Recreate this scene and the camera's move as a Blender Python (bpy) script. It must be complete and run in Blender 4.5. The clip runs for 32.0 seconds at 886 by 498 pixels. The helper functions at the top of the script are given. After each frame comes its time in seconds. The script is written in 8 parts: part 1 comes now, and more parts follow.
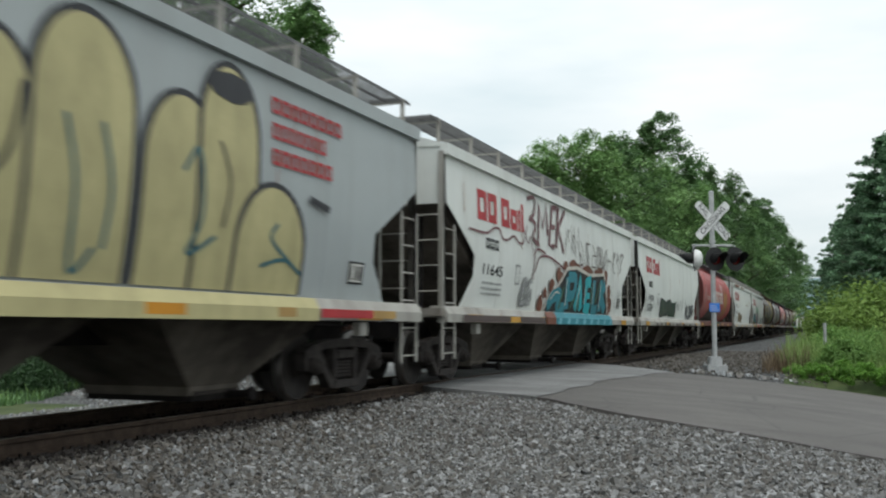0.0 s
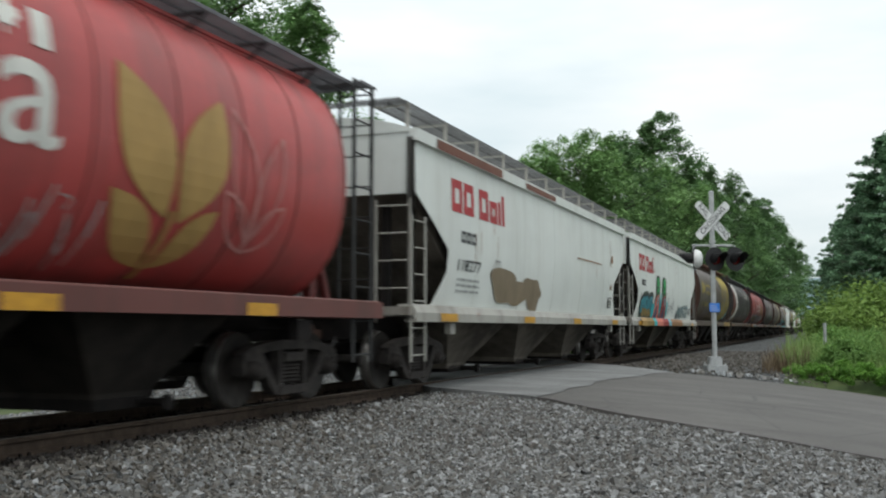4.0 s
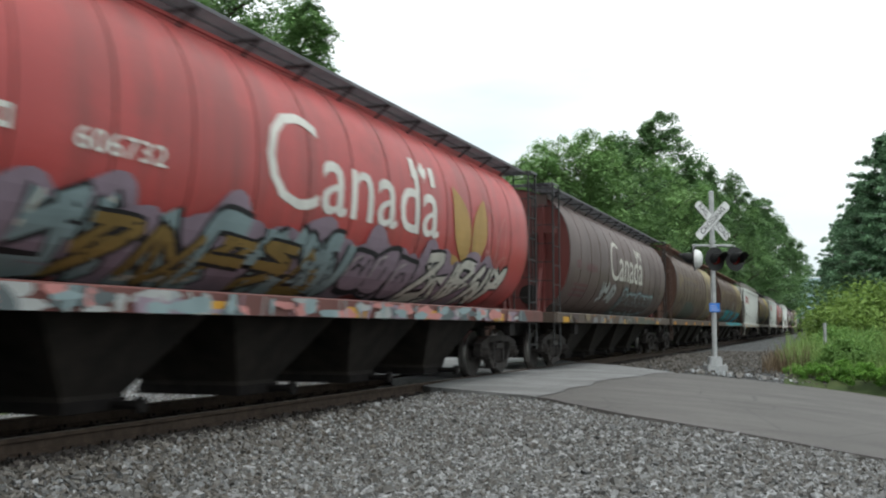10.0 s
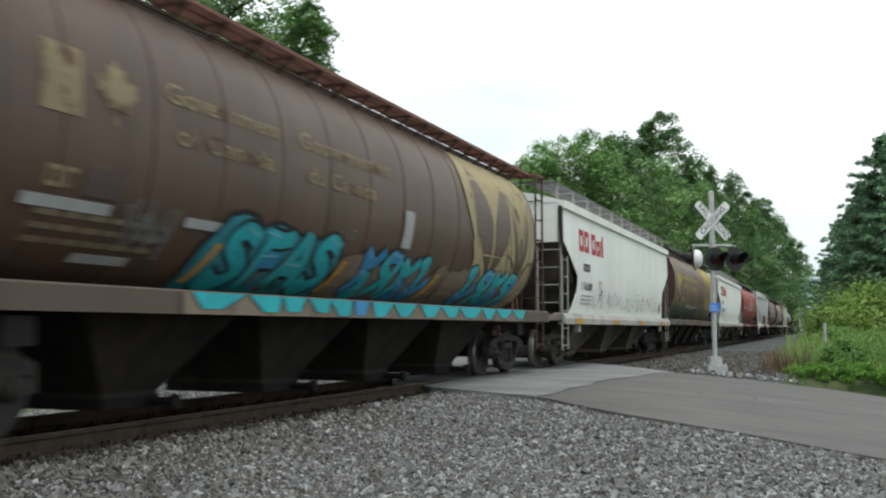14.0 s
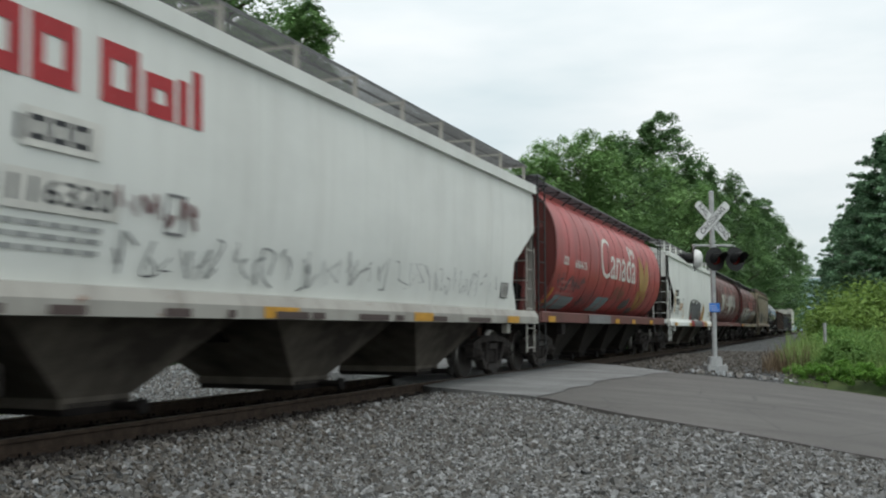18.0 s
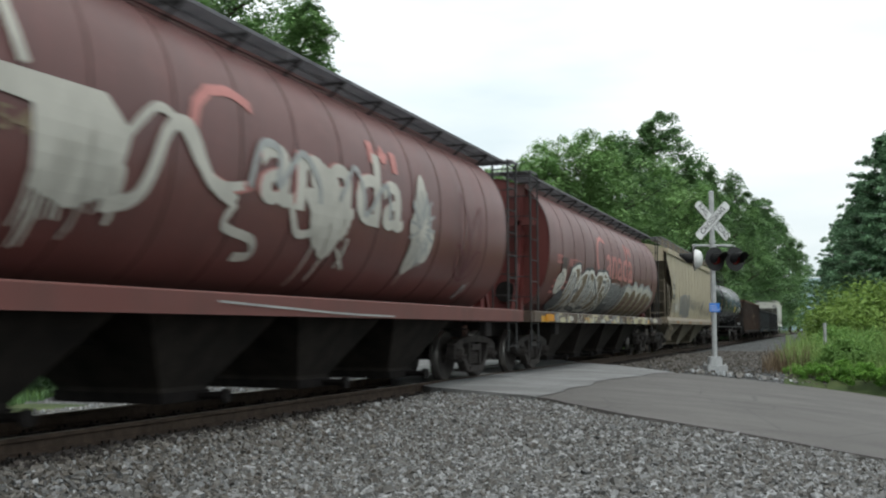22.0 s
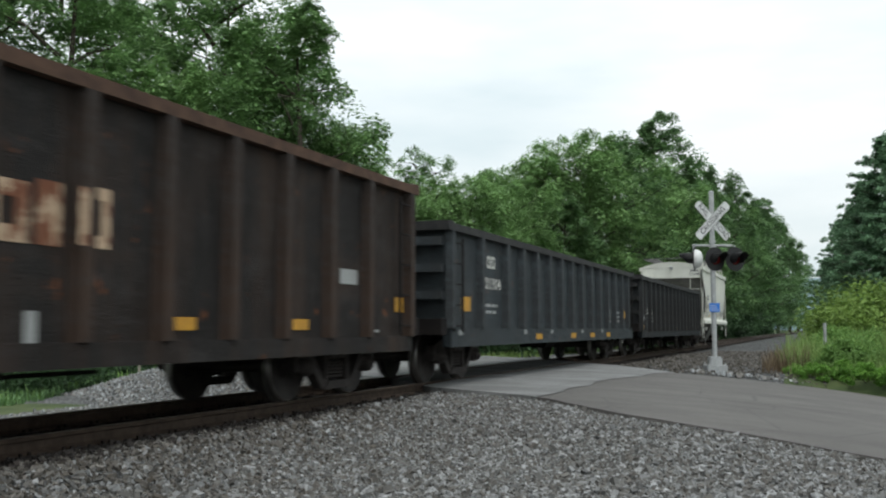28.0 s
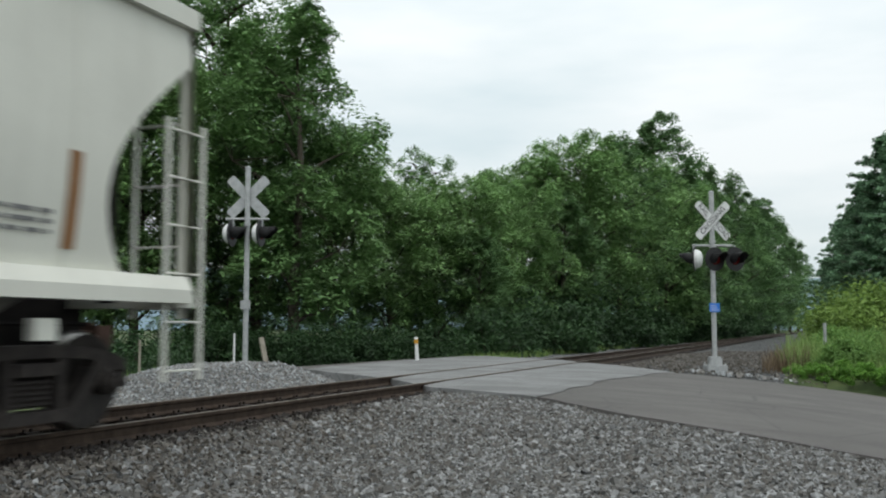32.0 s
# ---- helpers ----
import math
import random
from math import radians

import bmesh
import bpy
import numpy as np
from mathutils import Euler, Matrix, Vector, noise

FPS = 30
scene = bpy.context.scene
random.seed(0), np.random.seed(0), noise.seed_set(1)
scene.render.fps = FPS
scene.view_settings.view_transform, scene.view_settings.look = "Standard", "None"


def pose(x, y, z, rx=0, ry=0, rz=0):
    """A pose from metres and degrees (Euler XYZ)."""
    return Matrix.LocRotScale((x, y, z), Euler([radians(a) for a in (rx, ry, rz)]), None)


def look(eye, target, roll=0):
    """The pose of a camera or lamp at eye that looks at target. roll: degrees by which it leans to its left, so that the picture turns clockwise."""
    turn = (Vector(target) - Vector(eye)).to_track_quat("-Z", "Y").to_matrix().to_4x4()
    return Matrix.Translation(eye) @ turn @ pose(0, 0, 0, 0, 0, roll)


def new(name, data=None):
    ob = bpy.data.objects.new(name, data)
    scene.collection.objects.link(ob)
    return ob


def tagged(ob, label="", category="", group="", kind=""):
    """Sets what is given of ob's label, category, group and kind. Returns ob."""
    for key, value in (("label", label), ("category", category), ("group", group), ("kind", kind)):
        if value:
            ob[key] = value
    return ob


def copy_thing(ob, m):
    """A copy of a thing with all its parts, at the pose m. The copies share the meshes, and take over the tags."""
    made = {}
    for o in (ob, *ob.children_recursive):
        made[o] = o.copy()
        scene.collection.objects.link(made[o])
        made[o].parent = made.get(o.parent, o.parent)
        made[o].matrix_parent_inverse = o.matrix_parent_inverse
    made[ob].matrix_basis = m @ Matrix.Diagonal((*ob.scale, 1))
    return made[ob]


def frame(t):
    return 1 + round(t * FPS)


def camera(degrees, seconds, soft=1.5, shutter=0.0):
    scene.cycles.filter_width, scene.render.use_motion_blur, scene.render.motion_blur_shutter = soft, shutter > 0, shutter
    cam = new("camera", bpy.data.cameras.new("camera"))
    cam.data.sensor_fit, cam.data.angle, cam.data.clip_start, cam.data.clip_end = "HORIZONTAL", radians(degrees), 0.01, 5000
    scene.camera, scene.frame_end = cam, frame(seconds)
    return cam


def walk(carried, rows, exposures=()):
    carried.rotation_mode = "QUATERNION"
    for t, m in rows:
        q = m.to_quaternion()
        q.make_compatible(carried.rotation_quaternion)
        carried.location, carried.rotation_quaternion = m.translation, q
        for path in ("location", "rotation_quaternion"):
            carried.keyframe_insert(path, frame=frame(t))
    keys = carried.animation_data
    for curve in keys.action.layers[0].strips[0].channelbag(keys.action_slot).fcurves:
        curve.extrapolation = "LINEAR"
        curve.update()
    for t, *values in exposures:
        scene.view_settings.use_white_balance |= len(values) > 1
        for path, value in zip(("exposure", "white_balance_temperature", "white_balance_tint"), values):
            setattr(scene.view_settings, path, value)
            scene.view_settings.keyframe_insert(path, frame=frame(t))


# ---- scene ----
import itertools

# ---------------------------------------------------------------- camera
cam = camera(49.1, 32.0, soft=2.1, shutter=0.3)
EYE = Vector((7.42, 0.0, 0.96))
PHI, PITCH = radians(21.5), radians(4.67)
AIM = EYE + Vector((-math.sin(PHI) * math.cos(PITCH), math.cos(PHI) * math.cos(PITCH), math.sin(PITCH))) * 10
walk(cam, [(0, look(EYE, AIM)), (32, look(EYE, AIM))], exposures=[(0, 0.52), (1, 0.50), (2, 0.50), (3, 0.54), (6, 0.52), (7, 0.68), (9, 0.80), (10, 0.76), (12, 0.84), (14, 0.78), (17, 0.62), (18, 0.42), (19, 0.52), (20, 0.50), (21, 0.40), (22, 0.64), (24, 0.70), (25, 0.62), (28, 0.57), (30, 0.55), (31, 0.61), (32, 0.46)])

# ---------------------------------------------------------------- world: overcast day
SUN_EL, SUN_ROT = radians(72), radians(150)
world = bpy.data.worlds.new("overcast")
scene.world = world
world.use_nodes = True
wn, wl = world.node_tree.nodes, world.node_tree.links
wn.clear()
w_out = wn.new("ShaderNodeOutputWorld")
w_bg = wn.new("ShaderNodeBackground")
w_sky = wn.new("ShaderNodeTexSky")
w_sky.sky_type, w_sky.sun_disc, w_sky.sun_elevation, w_sky.sun_rotation = "NISHITA", False, SUN_EL, SUN_ROT
w_co = wn.new("ShaderNodeTexCoord")
w_map = wn.new("ShaderNodeMapping")
w_map.inputs["Scale"].default_value = (1.0, 1.0, 4.0)
w_no = wn.new("ShaderNodeTexNoise")
w_no.inputs["Scale"].default_value, w_no.inputs["Detail"].default_value = 2.2, 5
w_ra = wn.new("ShaderNodeValToRGB")
w_ra.color_ramp.elements[0].position, w_ra.color_ramp.elements[0].color = 0.36, (0.69, 0.790, 0.815, 1)
w_ra.color_ramp.elements[1].position, w_ra.color_ramp.elements[1].color = 0.60, (0.92, 0.962, 0.962, 1)
w_sc = wn.new("ShaderNodeVectorMath")
w_sc.operation = "SCALE"
w_sc.inputs["Scale"].default_value = 0.09
w_mix = wn.new("ShaderNodeMix")
w_mix.data_type = "RGBA"
w_mix.inputs["Factor"].default_value = 0.88
wl.new(w_co.outputs["Generated"], w_map.inputs["Vector"])
wl.new(w_map.outputs[0], w_no.inputs["Vector"])
wl.new(w_no.outputs["Fac"], w_ra.inputs[0])
wl.new(w_sky.outputs[0], w_sc.inputs[0])
wl.new(w_sc.outputs[0], w_mix.inputs["A"])
wl.new(w_ra.outputs[0], w_mix.inputs["B"])
# an overcast sky is brightest overhead
w_sep = wn.new("ShaderNodeSeparateXYZ")
w_up = wn.new("ShaderNodeMapRange")
w_up.inputs["To Min"].default_value, w_up.inputs["To Max"].default_value = 0.86, 1.50
w_lit = wn.new("ShaderNodeVectorMath")
w_lit.operation = "SCALE"
wl.new(w_co.outputs["Generated"], w_sep.inputs[0])
wl.new(w_sep.outputs["Z"], w_up.inputs["Value"])
wl.new(w_mix.outputs["Result"], w_lit.inputs[0])
wl.new(w_up.outputs[0], w_lit.inputs["Scale"])
wl.new(w_lit.outputs[0], w_bg.inputs["Color"])
w_bg.inputs["Strength"].default_value = 0.82
wl.new(w_bg.outputs[0], w_out.inputs[0])
sun = new("sun", bpy.data.lights.new("sun", "SUN"))
sun.data.energy, sun.data.angle, sun.data.color = 0.9, radians(40), (1.0, 0.97, 0.92)
sun.matrix_world = look((0, 0, 60), (0 - math.cos(SUN_EL) * math.sin(SUN_ROT), 0 - math.cos(SUN_EL) * math.cos(SUN_ROT), 60 - math.sin(SUN_EL)))


# ---------------------------------------------------------------- materials
def nodes_of(name):
    m = bpy.data.materials.new(name)
    m.use_nodes = True
    t = m.node_tree
    return m, t.nodes, t.links, t.nodes["Principled BSDF"]


def noise_tex(n, l, scale, detail=4.0, rough=0.6, stretch=None, coord="Object"):
    co = n.new("ShaderNodeTexCoord")
    tex = n.new("ShaderNodeTexNoise")
    tex.inputs["Scale"].default_value, tex.inputs["Detail"].default_value, tex.inputs["Roughness"].default_value = scale, detail, rough
    if stretch:
        mp = n.new("ShaderNodeMapping")
        mp.inputs["Scale"].default_value = stretch
        l.new(co.outputs[coord], mp.inputs["Vector"])
        l.new(mp.outputs[0], tex.inputs["Vector"])
    else:
        l.new(co.outputs[coord], tex.inputs["Vector"])
    return tex.outputs["Fac"]


def ramp(n, l, fac, p0, p1, c0=(0, 0, 0, 1), c1=(1, 1, 1, 1)):
    r = n.new("ShaderNodeValToRGB")
    r.color_ramp.elements[0].position, r.color_ramp.elements[1].position = p0, p1
    r.color_ramp.elements[0].color, r.color_ramp.elements[1].color = (*c0[:3], 1), (*c1[:3], 1)
    l.new(fac, r.inputs[0])
    return r.outputs[0]


def mixc(n, l, fac, a, b):
    m = n.new("ShaderNodeMix")
    m.data_type = "RGBA"
    for key, val in (("Factor", fac), ("A", a), ("B", b)):
        if isinstance(val, (int, float)):
            m.inputs[key].default_value = val
        elif isinstance(val, tuple):
            m.inputs[key].default_value = (*val[:3], 1)
        else:
            l.new(val, m.inputs[key])
    return m.outputs["Result"]


def bump(n, l, bsdf, height, strength, dist=0.01):
    b = n.new("ShaderNodeBump")
    b.inputs["Strength"].default_value, b.inputs["Distance"].default_value = strength, dist
    l.new(height, b.inputs["Height"])
    l.new(b.outputs[0], bsdf.inputs["Normal"])


def surf(name, c0, c1, rough=0.8, metal=0.0, scale=6.0, bump_s=0.2, fine=60.0, spec=0.3):
    """A two-tone surface with coarse stains and fine grain."""
    m, n, l, b = nodes_of(name)
    coarse = noise_tex(n, l, scale, 5)
    grain = noise_tex(n, l, fine, 3)
    base = mixc(n, l, ramp(n, l, coarse, 0.35, 0.65), c0, c1)
    dark = tuple(v * 0.7 for v in c0)
    l.new(mixc(n, l, ramp(n, l, grain, 0.55, 0.8), base, dark), b.inputs["Base Color"])
    b.inputs["Roughness"].default_value, b.inputs["Metallic"].default_value = rough, metal
    b.inputs["Specular IOR Level"].default_value = spec
    if bump_s:
        bump(n, l, b, grain, bump_s, 0.004)
    return m


def paint(name, color, dirt=(0.10, 0.08, 0.06), amount=0.45, rough=0.55, rust=0.0, seed=0.0, spec=0.42, dent=1.0, scuff=0.0):
    """Weathered railcar paint: vertical streaks, blotches of grime, chalky grain, specks of rust."""
    m, n, l, b = nodes_of(name)
    streak = noise_tex(n, l, 1.0, 5, 0.6, (1.0 + seed * 0.1, 1.9, 0.20))
    blotch = noise_tex(n, l, 0.55, 6, 0.6, (1, 1, 1.8))
    grain = noise_tex(n, l, 45, 3)
    light = tuple(min(1, v * 1.12 + 0.01) for v in color)
    base = mixc(n, l, ramp(n, l, blotch, 0.35, 0.7), color, light)
    mul = n.new("ShaderNodeMath")
    mul.operation = "MULTIPLY"
    l.new(ramp(n, l, streak, 0.44, 0.82), mul.inputs[0])
    mul.inputs[1].default_value = amount
    base = mixc(n, l, mul.outputs[0], base, dirt)
    mul2 = n.new("ShaderNodeMath")
    mul2.operation = "MULTIPLY"
    l.new(ramp(n, l, blotch, 0.55, 0.8), mul2.inputs[0])
    mul2.inputs[1].default_value = amount * 0.7
    base = mixc(n, l, mul2.outputs[0], base, dirt)
    if rust:
        spot = noise_tex(n, l, 3.2, 7, 0.7)
        base = mixc(n, l, ramp(n, l, spot, 0.66 - rust * 0.1, 0.72 - rust * 0.1), base, (0.16, 0.055, 0.02))
    if scuff:
        scrape = noise_tex(n, l, 1.7, 9, 0.75, (1, 0.8, 2.2))
        pale = tuple(min(1, v * 2.2 + 0.02) for v in color)
        part_cover = n.new("ShaderNodeMath")
        part_cover.operation = "MULTIPLY"
        l.new(ramp(n, l, scrape, 0.50, 0.68), part_cover.inputs[0])
        part_cover.inputs[1].default_value = scuff
        base = mixc(n, l, part_cover.outputs[0], base, pale)
    l.new(base, b.inputs["Base Color"])
    rr = n.new("ShaderNodeMapRange")
    rr.inputs["To Min"].default_value, rr.inputs["To Max"].default_value = rough - 0.1, rough + 0.2
    l.new(blotch, rr.inputs["Value"])
    l.new(rr.outputs[0], b.inputs["Roughness"])
    b.inputs["Specular IOR Level"].default_value = spec
    wave = noise_tex(n, l, 0.9, 2, 0.5, (1, 1.3, 0.5))
    both = n.new("ShaderNodeMath")
    both.operation = "MULTIPLY_ADD"
    l.new(wave, both.inputs[0])
    both.inputs[1].default_value = 6.0
    l.new(grain, both.inputs[2])
    bump(n, l, b, both.outputs[0], min(1.0, 0.25 * dent), 0.004 * dent)
    return m


M_WHITE = paint("hopper_white", (0.595, 0.615, 0.585), (0.30, 0.275, 0.235), 0.30)
M_WHITE2 = paint("hopper_bright_white", (0.655, 0.670, 0.635), (0.33, 0.31, 0.27), 0.26)
M_GREY = paint("hopper_grey", (0.33, 0.36, 0.36), (0.20, 0.19, 0.17), 0.3)
M_TAN = paint("hopper_tan", (0.35, 0.30, 0.21), (0.16, 0.13, 0.09), 0.35, rust=0.1)
M_TANSEAM = paint("tan_seam", (0.20, 0.16, 0.10), (0.10, 0.07, 0.05), 0.5)
M_TANTRIM = paint("tan_trim", (0.20, 0.165, 0.12), (0.10, 0.08, 0.06), 0.5)
M_CREAM = paint("hopper_cream", (0.60, 0.60, 0.54), (0.26, 0.24, 0.20), 0.25)
M_RED = paint("hopper_red", (0.365, 0.046, 0.043), (0.11, 0.045, 0.040), 0.85, 0.40, scuff=0.08, spec=0.5)
M_RED2 = paint("hopper_dull_red", (0.36, 0.046, 0.042), (0.10, 0.042, 0.036), 0.85, 0.40, scuff=0.08, spec=0.5)
M_MAROON = paint("hopper_maroon", (0.118, 0.042, 0.037), (0.07, 0.032, 0.028), 0.65, 0.38, scuff=0.10, spec=0.5)
M_FADED = paint("hopper_faded_brown_red", (0.092, 0.060, 0.053), (0.052, 0.034, 0.030), 0.75, 0.46, scuff=0.10, spec=0.4)
M_BROWN = paint("hopper_brown", (0.078, 0.044, 0.027), (0.040, 0.024, 0.017), 0.8, 0.44, scuff=0.12, rust=0.12, spec=0.4)
M_OLIVE = paint("hopper_olive_brown", (0.066, 0.044, 0.031), (0.036, 0.025, 0.018), 0.6, 0.38, scuff=0.10, spec=0.5)
M_RUSTB = paint("hopper_rusty_brown", (0.118, 0.064, 0.036), (0.05, 0.028, 0.018), 0.75, 0.40, rust=0.3, scuff=0.15, spec=0.5)
M_BLACKH = paint("hopper_black", (0.032, 0.028, 0.027), (0.065, 0.05, 0.042), 0.5, 0.40)
# Barrel ends: shade between the cars is put into this darker red
M_ENDRED = paint("end_red_shaded", (0.095, 0.013, 0.011), (0.10, 0.03, 0.022), 0.55, rust=0.15)
M_FRAMEBR = surf("frame_brown", (0.045, 0.026, 0.020), (0.085, 0.046, 0.034), 0.85, 0, 5, 0.2)
M_WALKBR = surf("rusty_walkway", (0.145, 0.070, 0.052), (0.22, 0.112, 0.086), 0.85, 0, 3, 0.2)
# Same for the brown cars: shade between cars darkens the end colour
M_ENDBROWN = paint("end_brown_shaded", (0.075, 0.032, 0.018), (0.045, 0.022, 0.015), 0.6, rust=0.25)
M_SILLBR = paint("sill_brown", (0.071, 0.048, 0.034), (0.03, 0.022, 0.018), 0.75, rust=0.25)
M_SILLRED = paint("sill_red", (0.115, 0.035, 0.028), (0.05, 0.030, 0.024), 0.85, rust=0.3)
M_WTRIM = paint("dirty_white_trim", (0.31, 0.30, 0.27), (0.10, 0.078, 0.060), 0.95, rust=0.3)
M_GON = paint("gondola_black", (0.013, 0.011, 0.010), (0.065, 0.038, 0.025), 0.85, 0.7, rust=0.35, spec=0.2, dent=4, scuff=0.6)
M_GON2 = paint("gondola_blue_grey", (0.022, 0.029, 0.033), (0.034, 0.028, 0.025), 0.5, 0.6, rust=0.1, spec=0.25, dent=4, scuff=0.6)
M_GON3 = paint("gondola_dark", (0.014, 0.017, 0.019), (0.03, 0.024, 0.02), 0.6, 0.7, rust=0.08, spec=0.2, dent=4, scuff=0.4)
M_TANK = paint("tank_black", (0.005, 0.007, 0.009), (0.014, 0.016, 0.017), 0.2, rough=0.18, spec=0.55, dent=0.5)
M_SEAM = surf("seam_stain", (0.030, 0.018, 0.014), (0.055, 0.030, 0.022), 0.8, 0, 4, 0)
M_RUST = surf("rust_brown", (0.055, 0.032, 0.023), (0.105, 0.060, 0.040), 0.9, 0, 5, 0.3)
# Grime, with the shade beneath the cars also put into these two near-blacks
M_UNDER = surf("underframe_grime_shade", (0.008, 0.007, 0.007), (0.018, 0.015, 0.014), 0.9, 0, 4, 0.2, spec=0.15)
M_BAY = surf("hopper_bay_grime_shade", (0.014, 0.012, 0.011), (0.032, 0.027, 0.023), 0.9, 0, 2, 0.2, spec=0.15)
M_SLOPE = surf("hopper_slope_dusty", (0.075, 0.066, 0.057), (0.17, 0.15, 0.13), 0.9, 0, 1.5, 0.2, spec=0.15)
M_BAYW = surf("hopper_bay_dusty", (0.040, 0.034, 0.029), (0.135, 0.118, 0.098), 0.9, 0, 1.2, 0.2, spec=0.15)
M_BAYTAN = surf("hopper_bay_tan", (0.13, 0.113, 0.086), (0.22, 0.19, 0.145), 0.9, 0, 2, 0.2)
M_BAYPALE = surf("hopper_slope_grey", (0.15, 0.145, 0.13), (0.27, 0.26, 0.24), 0.9, 0, 2, 0.2)
M_TRUCK = surf("truck_steel", (0.024, 0.021, 0.020), (0.054, 0.046, 0.042), 0.85, 0, 6, 0.3, spec=0.25)
M_WHEEL = surf("wheel_steel", (0.020, 0.017, 0.016), (0.042, 0.036, 0.032), 0.7, 0.1, 6, 0.2, spec=0.3)
M_TREAD = surf("polished_tread", (0.22, 0.21, 0.20), (0.34, 0.33, 0.31), 0.35, 0.8, 9, 0.1)
M_DARKM = surf("dark_metal", (0.013, 0.013, 0.014), (0.030, 0.029, 0.028), 0.7, 0, 6, 0.2)
M_GALV = surf("galvanised_steel", (0.34, 0.35, 0.35), (0.46, 0.47, 0.47), 0.45, 0.35, 7, 0.1)
M_GRATE = surf("grating_steel", (0.10, 0.10, 0.10), (0.16, 0.16, 0.16), 0.6, 0.2, 7, 0.1)
M_WALKGREY = surf("weathered_walkway", (0.115, 0.115, 0.125), (0.17, 0.17, 0.18), 0.8, 0, 3, 0.2)
M_YEL = surf("yellow_reflector", (0.42, 0.21, 0.025), (0.58, 0.30, 0.03), 0.4, 0, 9, 0)
M_RAILTOP = surf("rail_steel", (0.032, 0.022, 0.016), (0.064, 0.045, 0.033), 0.8, 0.1, 6, 0.2, spec=0.2)
M_RAILDARK = surf("dark_rail_steel", (0.010, 0.008, 0.007), (0.022, 0.016, 0.013), 0.8, 0, 6, 0.2, spec=0.2)
M_POLISH = surf("polished_rail", (0.16, 0.14, 0.12), (0.26, 0.22, 0.19), 0.45, 0.7, 9, 0.1)
M_TIE = surf("creosoted_tie", (0.012, 0.009, 0.008), (0.030, 0.022, 0.017), 0.95, 0, 7, 0.6, 30)
M_BLACK = surf("black_rubber", (0.012, 0.012, 0.012), (0.022, 0.022, 0.022), 0.7, 0, 9, 0.1)
M_SIGNW = surf("sign_white", (0.62, 0.63, 0.62), (0.72, 0.73, 0.72), 0.45, 0, 9, 0)
M_SIGNB = surf("sign_black", (0.02, 0.02, 0.022), (0.03, 0.03, 0.03), 0.5, 0, 9, 0)
M_BLUE = surf("sign_blue", (0.03, 0.16, 0.55), (0.04, 0.19, 0.60), 0.4, 0, 9, 0)
M_REDLENS = surf("red_lens", (0.10, 0.008, 0.008), (0.13, 0.012, 0.012), 0.2, 0, 9, 0)
M_WOODP = surf("weathered_post", (0.22, 0.20, 0.16), (0.33, 0.30, 0.25), 0.9, 0, 9, 0.4)
M_BARK = surf("bark", (0.045, 0.036, 0.028), (0.10, 0.085, 0.068), 0.95, 0, 8, 0.8, 30)


def leafy(name, dark, light, trans=0.35):
    m, n, l, b = nodes_of(name)
    geo = n.new("ShaderNodeNewGeometry")
    coarse = noise_tex(n, l, 0.5, 5, 0.65)
    tone = mixc(n, l, geo.outputs["Random Per Island"], dark, light)
    tone = mixc(n, l, ramp(n, l, coarse, 0.46, 0.66), tone, tuple(v * 0.66 for v in dark))
    l.new(tone, b.inputs["Base Color"])
    b.inputs["Roughness"].default_value = 0.6
    b.inputs["Specular IOR Level"].default_value = 0.25
    tr = n.new("ShaderNodeBsdfTranslucent")
    l.new(tone, tr.inputs["Color"])
    mx = n.new("ShaderNodeMixShader")
    mx.inputs[0].default_value = trans * 0.8
    l.new(b.outputs[0], mx.inputs[1])
    l.new(tr.outputs[0], mx.inputs[2])
    l.new(mx.outputs[0], n["Material Output"].inputs["Surface"])
    return m


M_LEAF = leafy("leaf_green", (0.118, 0.215, 0.080), (0.255, 0.435, 0.165), 0.36)
M_LEAF2 = leafy("leaf_light_green", (0.148, 0.265, 0.096), (0.300, 0.490, 0.185), 0.36)
M_LEAF3 = leafy("leaf_dark_green", (0.090, 0.172, 0.068), (0.205, 0.360, 0.145), 0.36)
# Undergrowth leaves: the wood's shade is put into this darker colour
M_LEAF4 = leafy("leaf_green_painted_shade", (0.022, 0.050, 0.020), (0.056, 0.115, 0.042), 0.35)
M_NEEDLE = leafy("pine_needles", (0.115, 0.215, 0.125), (0.230, 0.390, 0.220), 0.45)
M_BUSH = leafy("bush_yellow_green", (0.125, 0.21, 0.045), (0.235, 0.35, 0.085), 0.4)
M_GRASS = leafy("tall_grass", (0.12, 0.21, 0.050), (0.26, 0.36, 0.12), 0.45)
M_WEED = leafy("weed_green", (0.10, 0.20, 0.05), (0.22, 0.37, 0.10), 0.45)
M_VINE = leafy("vine_bright_green", (0.095, 0.220, 0.035), (0.18, 0.36, 0.06), 0.45)
M_DRY = leafy("dry_stems", (0.12, 0.085, 0.05), (0.24, 0.18, 0.12), 0.2)


